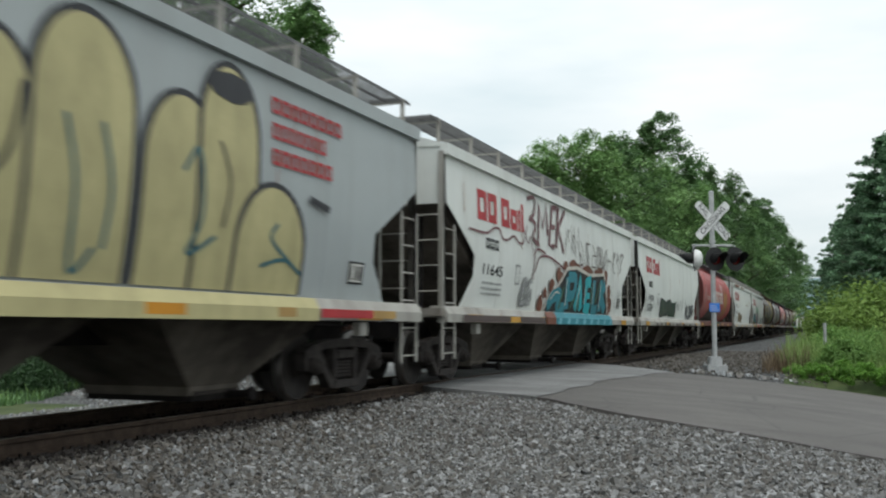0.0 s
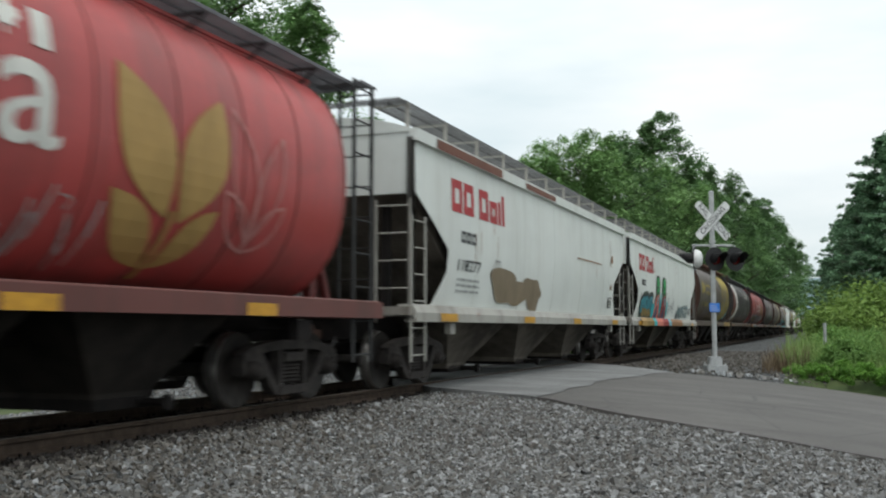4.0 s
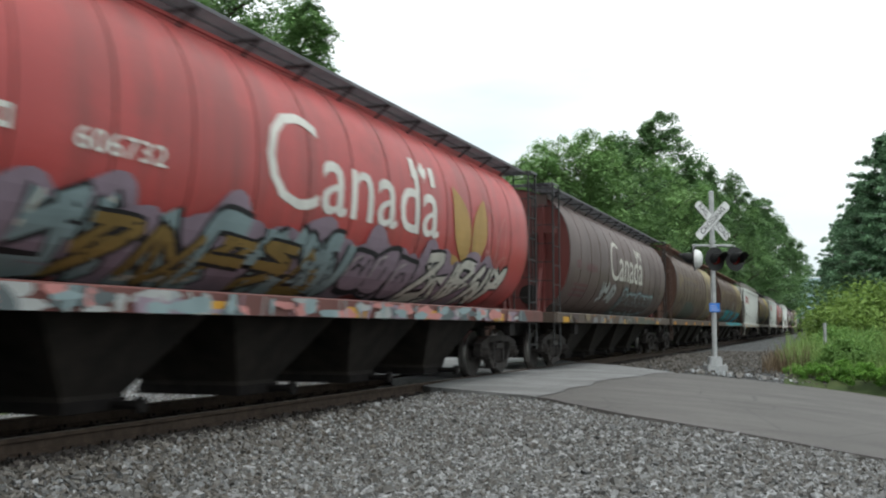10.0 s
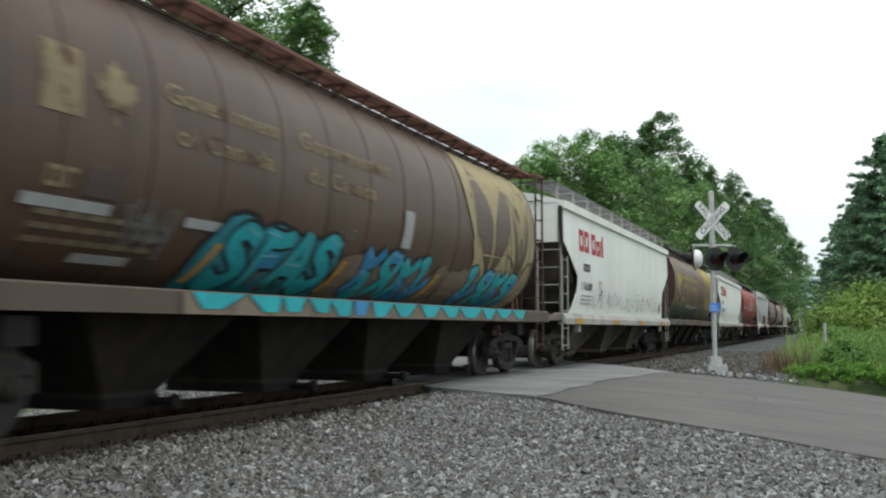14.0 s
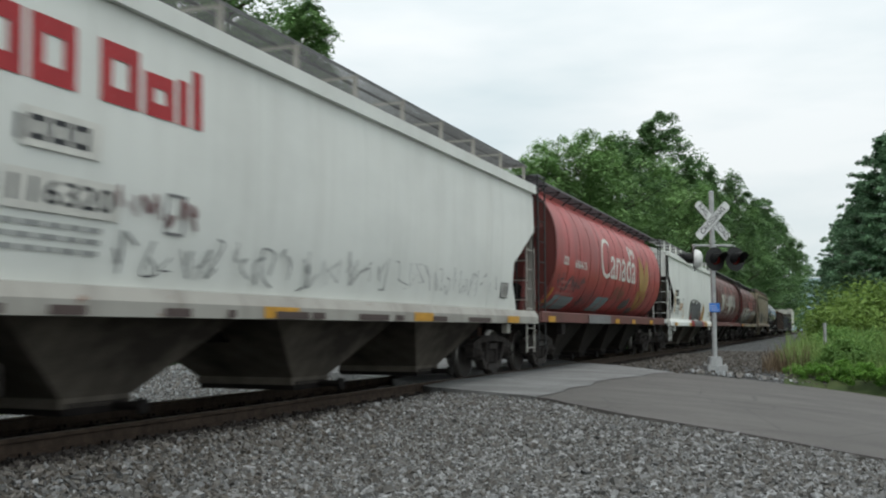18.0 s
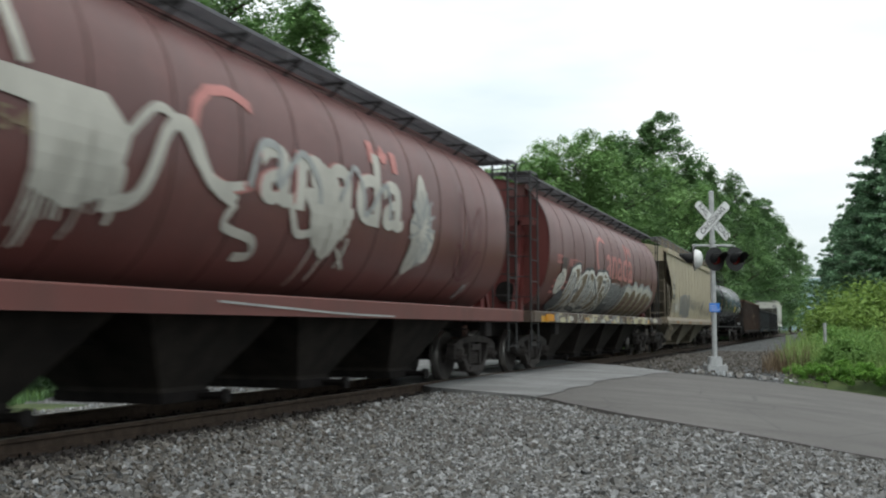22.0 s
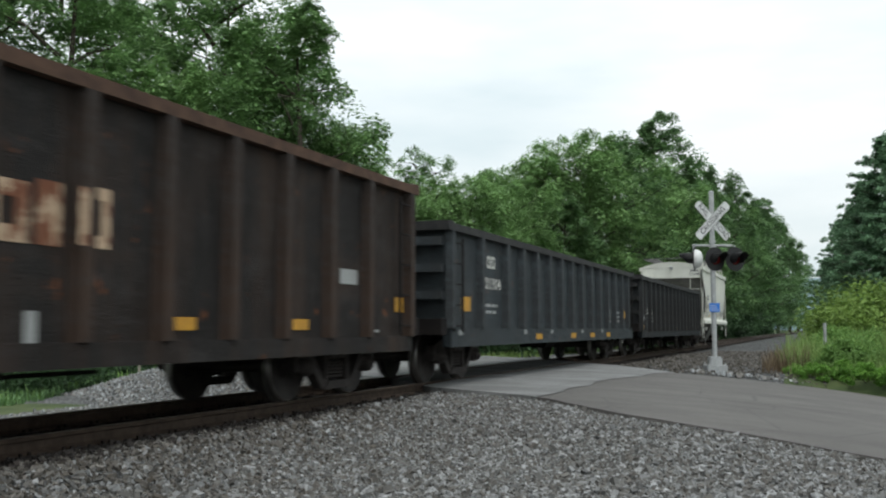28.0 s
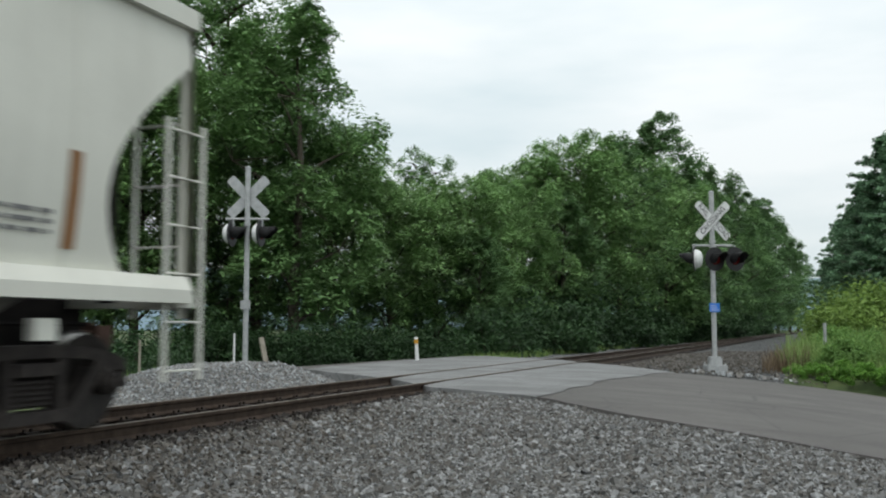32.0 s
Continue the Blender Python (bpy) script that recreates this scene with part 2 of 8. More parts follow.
def gravel_mat(name, dark, light, scale=26.0):
    """Crushed stone: cells of random tone, cracks between them, weeds of dust."""
    m, n, l, b = nodes_of(name)
    co = n.new("ShaderNodeTexCoord")
    vo = n.new("ShaderNodeTexVoronoi")
    vo.inputs["Scale"].default_value = scale
    l.new(co.outputs["Object"], vo.inputs["Vector"])
    sep = n.new("ShaderNodeSeparateColor")
    l.new(vo.outputs["Color"], sep.inputs[0])
    tone = mixc(n, l, sep.outputs[0], dark, light)
    big = noise_tex(n, l, 0.5, 5)
    tone = mixc(n, l, ramp(n, l, big, 0.35, 0.7, (0, 0, 0), (0.5, 0.5, 0.5)), tone, tuple(v * 0.6 for v in dark))
    edge = ramp(n, l, vo.outputs["Distance"], 0.25, 0.6)
    tone = mixc(n, l, edge, tone, tuple(v * 0.25 for v in dark))
    l.new(tone, b.inputs["Base Color"])
    b.inputs["Roughness"].default_value = 0.9
    inv = n.new("ShaderNodeMath")
    inv.operation = "SUBTRACT"
    inv.inputs[0].default_value = 1
    l.new(vo.outputs["Distance"], inv.inputs[1])
    bump(n, l, b, inv.outputs[0], 0.9, 0.03)
    return m


def stone_mat(name, dark, light):
    m, n, l, b = nodes_of(name)
    geo = n.new("ShaderNodeNewGeometry")
    r = n.new("ShaderNodeValToRGB")
    r.color_ramp.elements[0].color, r.color_ramp.elements[1].color = (*dark, 1), (*light, 1)
    e = r.color_ramp.elements.new(0.75)
    e.color = (*[a * 0.55 + c * 0.45 for a, c in zip(dark, light)], 1)
    e = r.color_ramp.elements.new(0.35)
    e.color = (dark[0] * 1.45, dark[1] * 1.3, dark[2] * 1.15, 1)
    l.new(geo.outputs["Random Per Island"], r.inputs[0])
    gr = noise_tex(n, l, 55, 3)
    l.new(mixc(n, l, ramp(n, l, gr, 0.5, 0.8), r.outputs[0], tuple(v * 0.6 for v in dark)), b.inputs["Base Color"])
    b.inputs["Roughness"].default_value = 0.88
    bump(n, l, b, gr, 0.3, 0.004)
    return m


M_GRAVEL = gravel_mat("gravel_bed", (0.058, 0.060, 0.060), (0.19, 0.196, 0.197))
M_STONE = stone_mat("gravel_stone", (0.071, 0.0725, 0.0715), (0.300, 0.306, 0.306))
M_STONEBR = stone_mat("brown_ballast_stone", (0.044, 0.041, 0.036), (0.185, 0.172, 0.155))
# Oil stains, with the train's shade between the rails put into both colours
M_SHADESTONE = stone_mat("stained_shaded_stone", (0.010, 0.008, 0.007), (0.045, 0.035, 0.029))
M_BEDDARK = gravel_mat("stained_shaded_track_bed", (0.012, 0.010, 0.009), (0.045, 0.036, 0.030), 22)
M_BALLAST = stone_mat("ballast_stone", (0.13, 0.136, 0.138), (0.38, 0.40, 0.405))
M_GRAVEL2 = gravel_mat("pale_ballast", (0.11, 0.11, 0.11), (0.32, 0.325, 0.325))


def asphalt(name, c0, c1, tint):
    m, n, l, b = nodes_of(name)
    grit = noise_tex(n, l, 90, 4, 0.7)
    wear = noise_tex(n, l, 0.7, 6, 0.65, (0.6, 1.6, 1))
    crack = n.new("ShaderNodeTexVoronoi")
    crack.feature = "DISTANCE_TO_EDGE"
    crack.inputs["Scale"].default_value = 0.55
    co = n.new("ShaderNodeTexCoord")
    l.new(co.outputs["Object"], crack.inputs["Vector"])
    base = mixc(n, l, ramp(n, l, wear, 0.38, 0.62), c0, c1)
    base = mixc(n, l, ramp(n, l, grit, 0.5, 0.75), base, tint)
    base = mixc(n, l, ramp(n, l, crack.outputs["Distance"], 0.0, 0.012, (0.55, 0.55, 0.55), (0, 0, 0)), base, (0.02, 0.02, 0.02))
    l.new(base, b.inputs["Base Color"])
    b.inputs["Roughness"].default_value = 0.85
    bump(n, l, b, grit, 0.5, 0.006)
    return m


M_ROAD = asphalt("old_asphalt", (0.064, 0.059, 0.055), (0.096, 0.089, 0.083), (0.048, 0.045, 0.042))
M_PATCH = asphalt("grey_asphalt", (0.105, 0.106, 0.104), (0.19, 0.193, 0.192), (0.085, 0.083, 0.080))


# ---------------------------------------------------------------- mesh helpers
def box(bm, x0, x1, y0, y1, z0, z1):
    v = [bm.verts.new(p) for p in ((x0, y0, z0), (x1, y0, z0), (x1, y1, z0), (x0, y1, z0), (x0, y0, z1), (x1, y0, z1), (x1, y1, z1), (x0, y1, z1))]
    for f in ((3, 2, 1, 0), (4, 5, 6, 7), (0, 1, 5, 4), (1, 2, 6, 5), (2, 3, 7, 6), (3, 0, 4, 7)):
        bm.faces.new([v[i] for i in f])


def tube(bm, p0, p1, r, n=8, r1=None, cap=True):
    p0, p1 = Vector(p0), Vector(p1)
    q = (p1 - p0).to_track_quat("Z", "Y")
    rings = []
    for p, rad in ((p0, r), (p1, r if r1 is None else r1)):
        rings.append([bm.verts.new(p + q @ Vector((rad * math.cos(a), rad * math.sin(a), 0))) for a in (2 * math.pi * i / n for i in range(n))])
    for i in range(n):
        bm.faces.new((rings[0][i], rings[0][(i + 1) % n], rings[1][(i + 1) % n], rings[1][i]))
    if cap:
        bm.faces.new(rings[0][::-1])
        bm.faces.new(rings[1])


def prism(bm, pts, axis, a, b):
    """Extrude a convex outline of pairs along an axis from a to b."""
    def at(p, w):
        return {"x": (w, p[0], p[1]), "y": (p[0], w, p[1]), "z": (p[0], p[1], w)}[axis]
    lo, hi = [bm.verts.new(at(p, a)) for p in pts], [bm.verts.new(at(p, b)) for p in pts]
    k = len(pts)
    bm.faces.new(lo)
    bm.faces.new(hi[::-1])
    for i in range(k):
        bm.faces.new((lo[i], hi[i], hi[(i + 1) % k], lo[(i + 1) % k]))


def lathe_x(bm, profile, n=28, cx=0.0, cy=0.0, cz=0.0):
    """Turn pairs (x, radius) round the x axis."""
    rings = [[bm.verts.new((cx + x, cy + r * math.cos(2 * math.pi * i / n), cz + r * math.sin(2 * math.pi * i / n))) for i in range(n)] for x, r in profile]
    for a, b in zip(rings, rings[1:]):
        for i in range(n):
            bm.faces.new((a[i], a[(i + 1) % n], b[(i + 1) % n], b[i]))
    bm.faces.new(rings[0])
    bm.faces.new(rings[-1][::-1])


def to_mesh(name, bm, smooth=False):
    bmesh.ops.recalc_face_normals(bm, faces=bm.faces[:])
    me = bpy.data.meshes.new(name)
    bm.to_mesh(me)
    bm.free()
    if smooth:
        me.shade_smooth()
        me.set_sharp_from_angle(angle=radians(35))
    me.materials.append(None)
    return me


def part(name, data, material, parent=None, label="", at=None, smooth=False):
    """One mesh object; data is a bmesh or a mesh that several objects share."""
    me = data if isinstance(data, bpy.types.Mesh) else to_mesh(name, data, smooth)
    ob = new(name, me)
    ob.material_slots[0].link = "OBJECT"
    ob.material_slots[0].material = material
    if parent:
        ob.parent = parent
    if at:
        ob.location = at
    if label:
        ob["label"] = label
    return ob


SHARED = {}


def shared(key, build, smooth=False):
    if key not in SHARED:
        bm = bmesh.new()
        build(bm)
        SHARED[key] = to_mesh(key if isinstance(key, str) else key[0], bm, smooth)
    return SHARED[key]


def empty(name, at=(0, 0, 0)):
    ob = new(name)
    ob.empty_display_size = 0.3
    ob.location = at
    return ob


# ---------------------------------------------------------------- the ground
NEAR_EDGE = [(60, -6), (30, 4), (14, 9.7), (8, 11.8), (4.8, 13.1), (3.4, 14.5), (1.1, 15.5), (-0.86, 18.0), (-4.6, 21.2), (-9, 26), (-16, 33), (-30, 47)]
FAR_EDGE = [(60, 12), (30, 20), (14, 23), (8.6, 23.6), (6.5, 23.8), (4.0, 24.3), (1.67, 27.2), (-0.6, 30.5), (-5, 34.5), (-10, 40), (-18, 48), (-34, 63)]


def road_z(x):
    if x > 1.0:
        return -0.030 - (0.0085 * (x - 1) ** 2 if x < 9 else 0.544 + 0.03 * (x - 9))
    if x < -4.5:
        return -0.030 - min(1.6, 0.07 * (-4.5 - x))
    return -0.030


def edge_y(edge, x):
    pts = sorted(edge)
    if x <= pts[0][0]:
        return pts[0][1]
    for (xa, ya), (xb, yb) in zip(pts, pts[1:]):
        if x <= xb:
            return ya + (yb - ya) * (x - xa) / (xb - xa)
    return pts[-1][1]


def step(a, b, v):
    k = max(0.0, min(1.0, (v - a) / (b - a)))
    return k * k * (3 - 2 * k)


def ground_z(x, y):
    ax = abs(x)
    bed = -0.22
    if x > 0:
        side = -0.40 - 0.004 * max(0, x - 3)
        if y > 22:
            side = -0.10 - 0.16 * step(5.2, 9, x) - 0.25 * step(9, 16, x)
        elif y > 10:
            side = side + (road_z(x) - 0.075 - side) * step(3.5, 0, edge_y(NEAR_EDGE, x) - y) * 0.9
    else:
        side = -0.42 - 0.9 * step(6, 14, ax)
        mound = math.exp(-(((x + 4.9) / 1.7) ** 2)) * step(13.4, 17.2, y) * (1 - step(19.4, 21.4, y))
        side = side + (0.15 - side) * min(1, mound * 1.15)
    if x > 0.85 and y < 17:
        bed += 0.07 * step(0.85, 1.1, x)
    z = bed + (side - bed) * step(1.5, 2.9, ax)
    z += 0.03 * noise.noise((x * 0.7, y * 0.7, 0)) * step(1.6, 3, ax)
    inside = min(y - edge_y(NEAR_EDGE, x), edge_y(FAR_EDGE, x) - y)
    if inside > -0.5:
        low = road_z(x) - (0.10 if inside > 0.25 else 0.05)
        z = z + (min(z, low) - z) * step(-0.5, 0.0, inside) if z > low else z
        if inside > 0.2:
            z = low
    d = math.hypot(x, y - 20)
    if d > 60:
        z -= 0.6 * step(60, 200, d) * (1 if ax > 4 else 0)
    return z


def axis_steps(fine_lo, fine_hi, d, reach):
    out = list(np.arange(fine_lo, fine_hi + 1e-6, d))
    for sign, start in ((-1, fine_lo), (1, fine_hi)):
        p, g = start, d
        while abs(p) < reach:
            g *= 1.35
            p += sign * g
            out.append(p)
    return sorted(out)


def build_ground():
    xs = axis_steps(-12, 14, 0.33, 2500)
    ys = axis_steps(2, 48, 0.33, 2500)
    verts = [(x, y, ground_z(x, y)) for y in ys for x in xs]
    nx = len(xs)
    faces = [(j * nx + i, j * nx + i + 1, (j + 1) * nx + i + 1, (j + 1) * nx + i) for j in range(len(ys) - 1) for i in range(nx - 1)]
    me = bpy.data.meshes.new("ground")
    me.from_pydata(verts, [], faces)
    for m in (M_GRAVEL, M_GRAVEL2, M_SOIL, M_BEDDARK):
        me.materials.append(m)
    idx = []
    for j in range(len(ys) - 1):
        for i in range(nx - 1):
            x, y = (xs[i] + xs[i + 1]) / 2, (ys[j] + ys[j + 1]) / 2
            w = 0.6 * noise.noise((x * 0.8, y * 0.8, 3))
            if x < -6.6 + w or (x < -4.6 + w and y < 14.0) or (x > 6.3 + w and y > 23.5) or x > 16 or (x > 5.5 + w and y > 34):
                idx.append(2)
            elif abs(x) < 1.35:
                idx.append(3)
            elif x < -1.6 and y > 12:
                idx.append(1)
            else:
                idx.append(0)
    me.polygons.foreach_set("material_index", idx)
    me.shade_smooth()
    return tagged(new("ground", me), "grey crushed-stone ground with grassy soil beyond the tracks", "ground", kind="structure")


M_SOIL = surf("grassy_soil", (0.035, 0.055, 0.018), (0.075, 0.095, 0.035), 0.95, 0, 1.2, 0.6, 14)
build_ground()


def road_sheet(name, i0, i1, mat, label, lift, near=NEAR_EDGE, far=FAR_EDGE, cols=10):
    """A strip of road between the two edges, with a rounded lip and some thickness."""
    bm = bmesh.new()
    def sub(e):
        out = []
        for a, b in zip(e[i0:i1], e[i0 + 1:i1 + 1]):
            for k in range(6):
                out.append((a[0] + (b[0] - a[0]) * k / 6, a[1] + (b[1] - a[1]) * k / 6))
        return out + [e[i1]]
    na, fa = sub(near), sub(far)
    rows = []
    for (x0, y0), (x1, y1) in zip(na, fa):
        wob = 0.10 * noise.noise((x0 * 1.7, y0 * 1.7, 0)), 0.10 * noise.noise((x1 * 1.7, y1 * 1.7, 9))
        row = []
        for c in range(cols + 1):
            k = c / cols
            x, y = x0 + (x1 - x0) * k, y0 + wob[0] + (y1 + wob[1] - y0 - wob[0]) * k
            drop = -0.03 if c in (0, cols) else 0.0
            if lift and len(rows) == 0:
                x += 0.35 * noise.noise((x * 1.1, y * 0.6, 4)) + 0.12 * noise.noise((x * 3, y * 2.3, 4)) - 0.35 * math.sin(k * 3.1)
            row.append(bm.verts.new((x, y, road_z(x) + lift + drop + 0.010 * noise.noise((x * 0.5, y * 0.5, 5)))))
        row.insert(0, bm.verts.new((x0, y0 + wob[0] - 0.05, road_z(x0) - 0.25)))
        row.append(bm.verts.new((x1, y1 + wob[1] + 0.05, road_z(x1) - 0.25)))
        rows.append(row)
    for a, b in zip(rows, rows[1:]):
        for c in range(len(a) - 1):
            bm.faces.new((a[c], a[c + 1], b[c + 1], b[c]))
    ob = part(name, bm, mat, smooth=True)
    return tagged(ob, label, "road", kind="structure")


road_sheet("road", 0, 6, M_ROAD, "worn brown-grey asphalt road meeting the crossing", 0.0)
road_sheet("pavement_patch", 5, 8, M_PATCH, "newer pale grey asphalt of the level crossing", 0.012)
road_sheet("road", 8, 11, M_ROAD, "worn asphalt road beyond the tracks", 0.0)

# ---------------------------------------------------------------- the track
track = empty("railway_track")
tagged(track, "single railway track with rusty rails on wooden ties", "railway track", kind="structure")
RAIL = [(-0.07, -0.17), (0.07, -0.17), (0.07, -0.155), (0.012, -0.125), (0.010, -0.05), (0.037, -0.037), (0.037, -0.006), (0.028, 0.0), (-0.028, 0.0), (-0.037, -0.006), (-0.037, -0.037), (-0.010, -0.05), (-0.012, -0.125), (-0.07, -0.155)]


def rail_mesh(bm):
    ends = []
    for y in (-30.0, 700.0):
        ends.append([bm.verts.new((x, y, z)) for x, z in RAIL])
    k = len(RAIL)
    for i in range(k):
        bm.faces.new((ends[0][i], ends[0][(i + 1) % k], ends[1][(i + 1) % k], ends[1][i]))


for rx in (-0.755, 0.755):
    r = part("rail", shared("rail", rail_mesh), M_RAILTOP, track, at=(rx, 0, 0))
    bm = bmesh.new()
    box(bm, -0.024, 0.024, -30, 700, -0.001, 0.0015)
    part("running_surface", bm, M_POLISH, r, "narrow worn bright rail top")


def tie_mesh(bm):
    box(bm, -1.30, 1.30, -0.115, 0.115, -0.36, -0.175)
    for v in bm.verts:
        v.co += Vector((0.02 * noise.noise(v.co * 9), 0.01 * noise.noise(v.co * 7), 0))
    bmesh.ops.bevel(bm, geom=bm.edges[:], offset=0.015, segments=1, affect="EDGES")


rng = random.Random(4)
for i in range(96):
    y = 2.0 + 0.52 * i
    if 16.2 < y < 29.5:
        continue
    t = part("tie", shared("tie", tie_mesh), M_TIE, track, at=(rng.uniform(-0.05, 0.05), y + rng.uniform(-0.02, 0.02), rng.uniform(-0.008, 0.008)))
    t.rotation_euler[2] = rng.uniform(-0.015, 0.015)


def plate_mesh(bm):
    for sx in (-0.755, 0.755):
        box(bm, sx - 0.17, sx + 0.17, -0.09, 0.09, -0.178, -0.162)
        for dx in (-0.09, 0.09):
            for dy in (-0.05, 0.05):
                box(bm, sx + dx - 0.012, sx + dx + 0.012, dy - 0.012, dy + 0.012, -0.165, -0.130)


for i in range(30):
    y = 4.08 + 0.52 * i
    if y < 15.9:
        part("tie_plate", shared("tie_plate", plate_mesh), M_RAILDARK, track, at=(0, y, 0))
bm = bmesh.new()
for i in range(500):
    y = 52.3 + 0.52 * i
    box(bm, -1.3, 1.3, y - 0.11, y + 0.11, -0.36, -0.18)
far_ties = part("far_ties", bm, M_TIE, track)
far_ties["kind"] = "stuff"

# ---------------------------------------------------------------- loose stones
def stones(name, spots, mat, label, seed):
    """Angular crushed stones, one mesh; spots are (x, y, z, size)."""
    g = np.random.default_rng(seed)
    p = np.array(spots, dtype=np.float32)
    n = len(p)
    cube = np.array([(-1, -1, -1), (1, -1, -1), (1, 1, -1), (-1, 1, -1), (-1, -1, 1), (1, -1, 1), (1, 1, 1), (-1, 1, 1)], dtype=np.float32) * 0.5
    v = cube[None] * (1 + g.uniform(-0.45, 0.25, (n, 8, 3))) * g.uniform(0.6, 1.2, (n, 1, 3)) * np.array([1.25, 0.85, 0.6])
    q = g.normal(size=(n, 4))
    q /= np.linalg.norm(q, axis=1, keepdims=True)
    w, x, y, z = q.T
    rot = np.stack([1 - 2 * (y * y + z * z), 2 * (x * y - z * w), 2 * (x * z + y * w), 2 * (x * y + z * w), 1 - 2 * (x * x + z * z), 2 * (y * z - x * w), 2 * (x * z - y * w), 2 * (y * z + x * w), 1 - 2 * (x * x + y * y)], -1).reshape(n, 3, 3)
    v = np.einsum("nij,nkj->nki", rot, v) * p[:, None, 3:4] + p[:, None, :3]
    f = np.array([(3, 2, 1, 0), (4, 5, 6, 7), (0, 1, 5, 4), (1, 2, 6, 5), (2, 3, 7, 6), (3, 0, 4, 7)])
    f = (f[None] + 8 * np.arange(n)[:, None, None]).reshape(-1, 4)
    me = bpy.data.meshes.new(name)
    me.from_pydata(v.reshape(-1, 3).tolist(), [], f.tolist())
    me.materials.append(mat)
    return tagged(new(name, me), label, "gravel", kind="stuff")


def off_road(x, y, m=0.05):
    return y < edge_y(NEAR_EDGE, x) - m or y > edge_y(FAR_EDGE, x) + m


def scatter(n, x0, x1, y0, y1, lo, hi, seed, keep):
    g = random.Random(seed)
    out = []
    for _ in range(n):
        x, y = g.uniform(x0, x1), g.uniform(y0, y1)
        if off_road(x, y) and keep(x, y):
            s = g.uniform(lo, hi) * (1.5 if g.random() < 0.05 else 1)
            out.append((x, y, ground_z(x, y) + s * 0.12, s))
    return out


def clear_of_rails(x, y):
    return abs(abs(x) - 0.755) > 0.13


stones("gravel", scatter(46000, 1.3, 8.8, 5.2, 13.2, 0.024, 0.064, 1, lambda x, y: (x > 2.4 or (x - 1.3) > 1.1 * abs(math.sin(x * 77.0 + y * 31.0))) and y > 5.5 + 0.42 * (x - 1.2) - 0.4), M_STONE, "loose angular grey crushed stones beside the track", 1)
stones("gravel", scatter(14000, 1.3, 5.2, 12.2, 16.2, 0.028, 0.066, 2, clear_of_rails), M_STONE, "loose angular grey crushed stones beside the crossing", 2)
stones("ballast", scatter(9000, -1.45, 1.55, 3, 17.5, 0.035, 0.07, 3, lambda x, y: clear_of_rails(x, y)), M_SHADESTONE, "oil-stained ballast stones between the ties, train shade put into their colour", 3)
stones("ballast", scatter(22000, -7.0, -1.5, 8, 21.5, 0.028, 0.06, 4, lambda x, y: clear_of_rails(x, y) and (x > -4.7 or y > 14.0 - 0.5 * (x + 4.7))), M_BALLAST, "pale grey ballast heaped beyond the track", 4)
stones("gravel", scatter(17000, 1.25, 3.9, 5.0, 16.2, 0.022, 0.055, 12, lambda x, y: (x - 1.25) < 2.65 * abs(math.sin(x * 57.0 + y * 91.0)) ** 1.5), M_STONEBR, "brown dusty stones along the rail", 12)
stones("ballast", scatter(11000, 1.0, 7.5, 23.5, 46, 0.03, 0.07, 5, clear_of_rails), M_STONEBR, "grey ballast shoulder beyond the crossing", 5)
stones("gravel", [(x + 0.1 * math.sin(9 * x), edge_y(FAR_EDGE, x) + 0.12 + 0.25 * rng.random(), road_z(x) + 0.03, rng.uniform(0.05, 0.13)) for x in np.arange(4.2, 7.0, 0.035)], M_BALLAST, "pale broken stones along the road edge", 6)


# ---------------------------------------------------------------- crossing signals
def text_mesh(words, size, thick=0.002, bold=0.0):
    cu = bpy.data.curves.new("words", "FONT")
    cu.body, cu.size, cu.align_x, cu.align_y = words, size, "CENTER", "CENTER"
    cu.resolution_u = 3
    cu.extrude = thick
    cu.offset = bold
    ob = bpy.data.objects.new("words", cu)
    me = bpy.data.meshes.new_from_object(ob)
    bpy.data.objects.remove(ob)
    me.materials.clear()
    me.materials.append(None)
    return me


def lamp_unit(thing, at, face, name="flasher"):
    """A round signal head with hood and backboard, turned by face degrees."""
    unit = empty(name, at)
    unit.parent = thing
    unit.rotation_euler[2] = radians(face)
    bm = bmesh.new()
    for (ya, ra), (yb, rb) in (((0.02, 0.295), (0.0, 0.30)),):
        tube(bm, (0, ya, 0), (0, yb, 0), ra, 28, rb)
    part("backboard", bm, M_SIGNB, unit, "round black backboard")
    bm = bmesh.new()
    for (ya, ra), (yb, rb) in (((0.021, 0.24), (0.10, 0.225)), ((0.10, 0.225), (0.17, 0.17)), ((0.17, 0.17), (0.20, 0.08))):
        tube(bm, (0, ya, 0), (0, yb, 0), ra, 20, rb)
    part("housing", bm, M_SIGNW, unit, "domed white lamp housing")
    bm = bmesh.new()
    n = 20
    rows = []
    for y, keep in ((0.0, 1.0), (-0.15, 1.0), (-0.36, 0.45)):
        rows.append([bm.verts.new((0.155 * math.cos(a), y, 0.155 * math.sin(a))) for a in (math.pi * (0.5 - keep * 0.75) + math.pi * 1.5 * keep * i / n for i in range(n + 1))])
    for a, b in zip(rows, rows[1:]):
        for i in range(n):
            bm.faces.new((a[i], a[i + 1], b[i + 1], b[i]))
    ext = bmesh.ops.solidify(bm, geom=bm.faces[:], thickness=0.004)
    part("hood", bm, M_SIGNB, unit)
    bm = bmesh.new()
    tube(bm, (0, -0.01, 0), (0, -0.035, 0), 0.145, 20, 0.12)
    part("lens", bm, M_REDLENS, unit, "unlit dark red lens")
    return unit


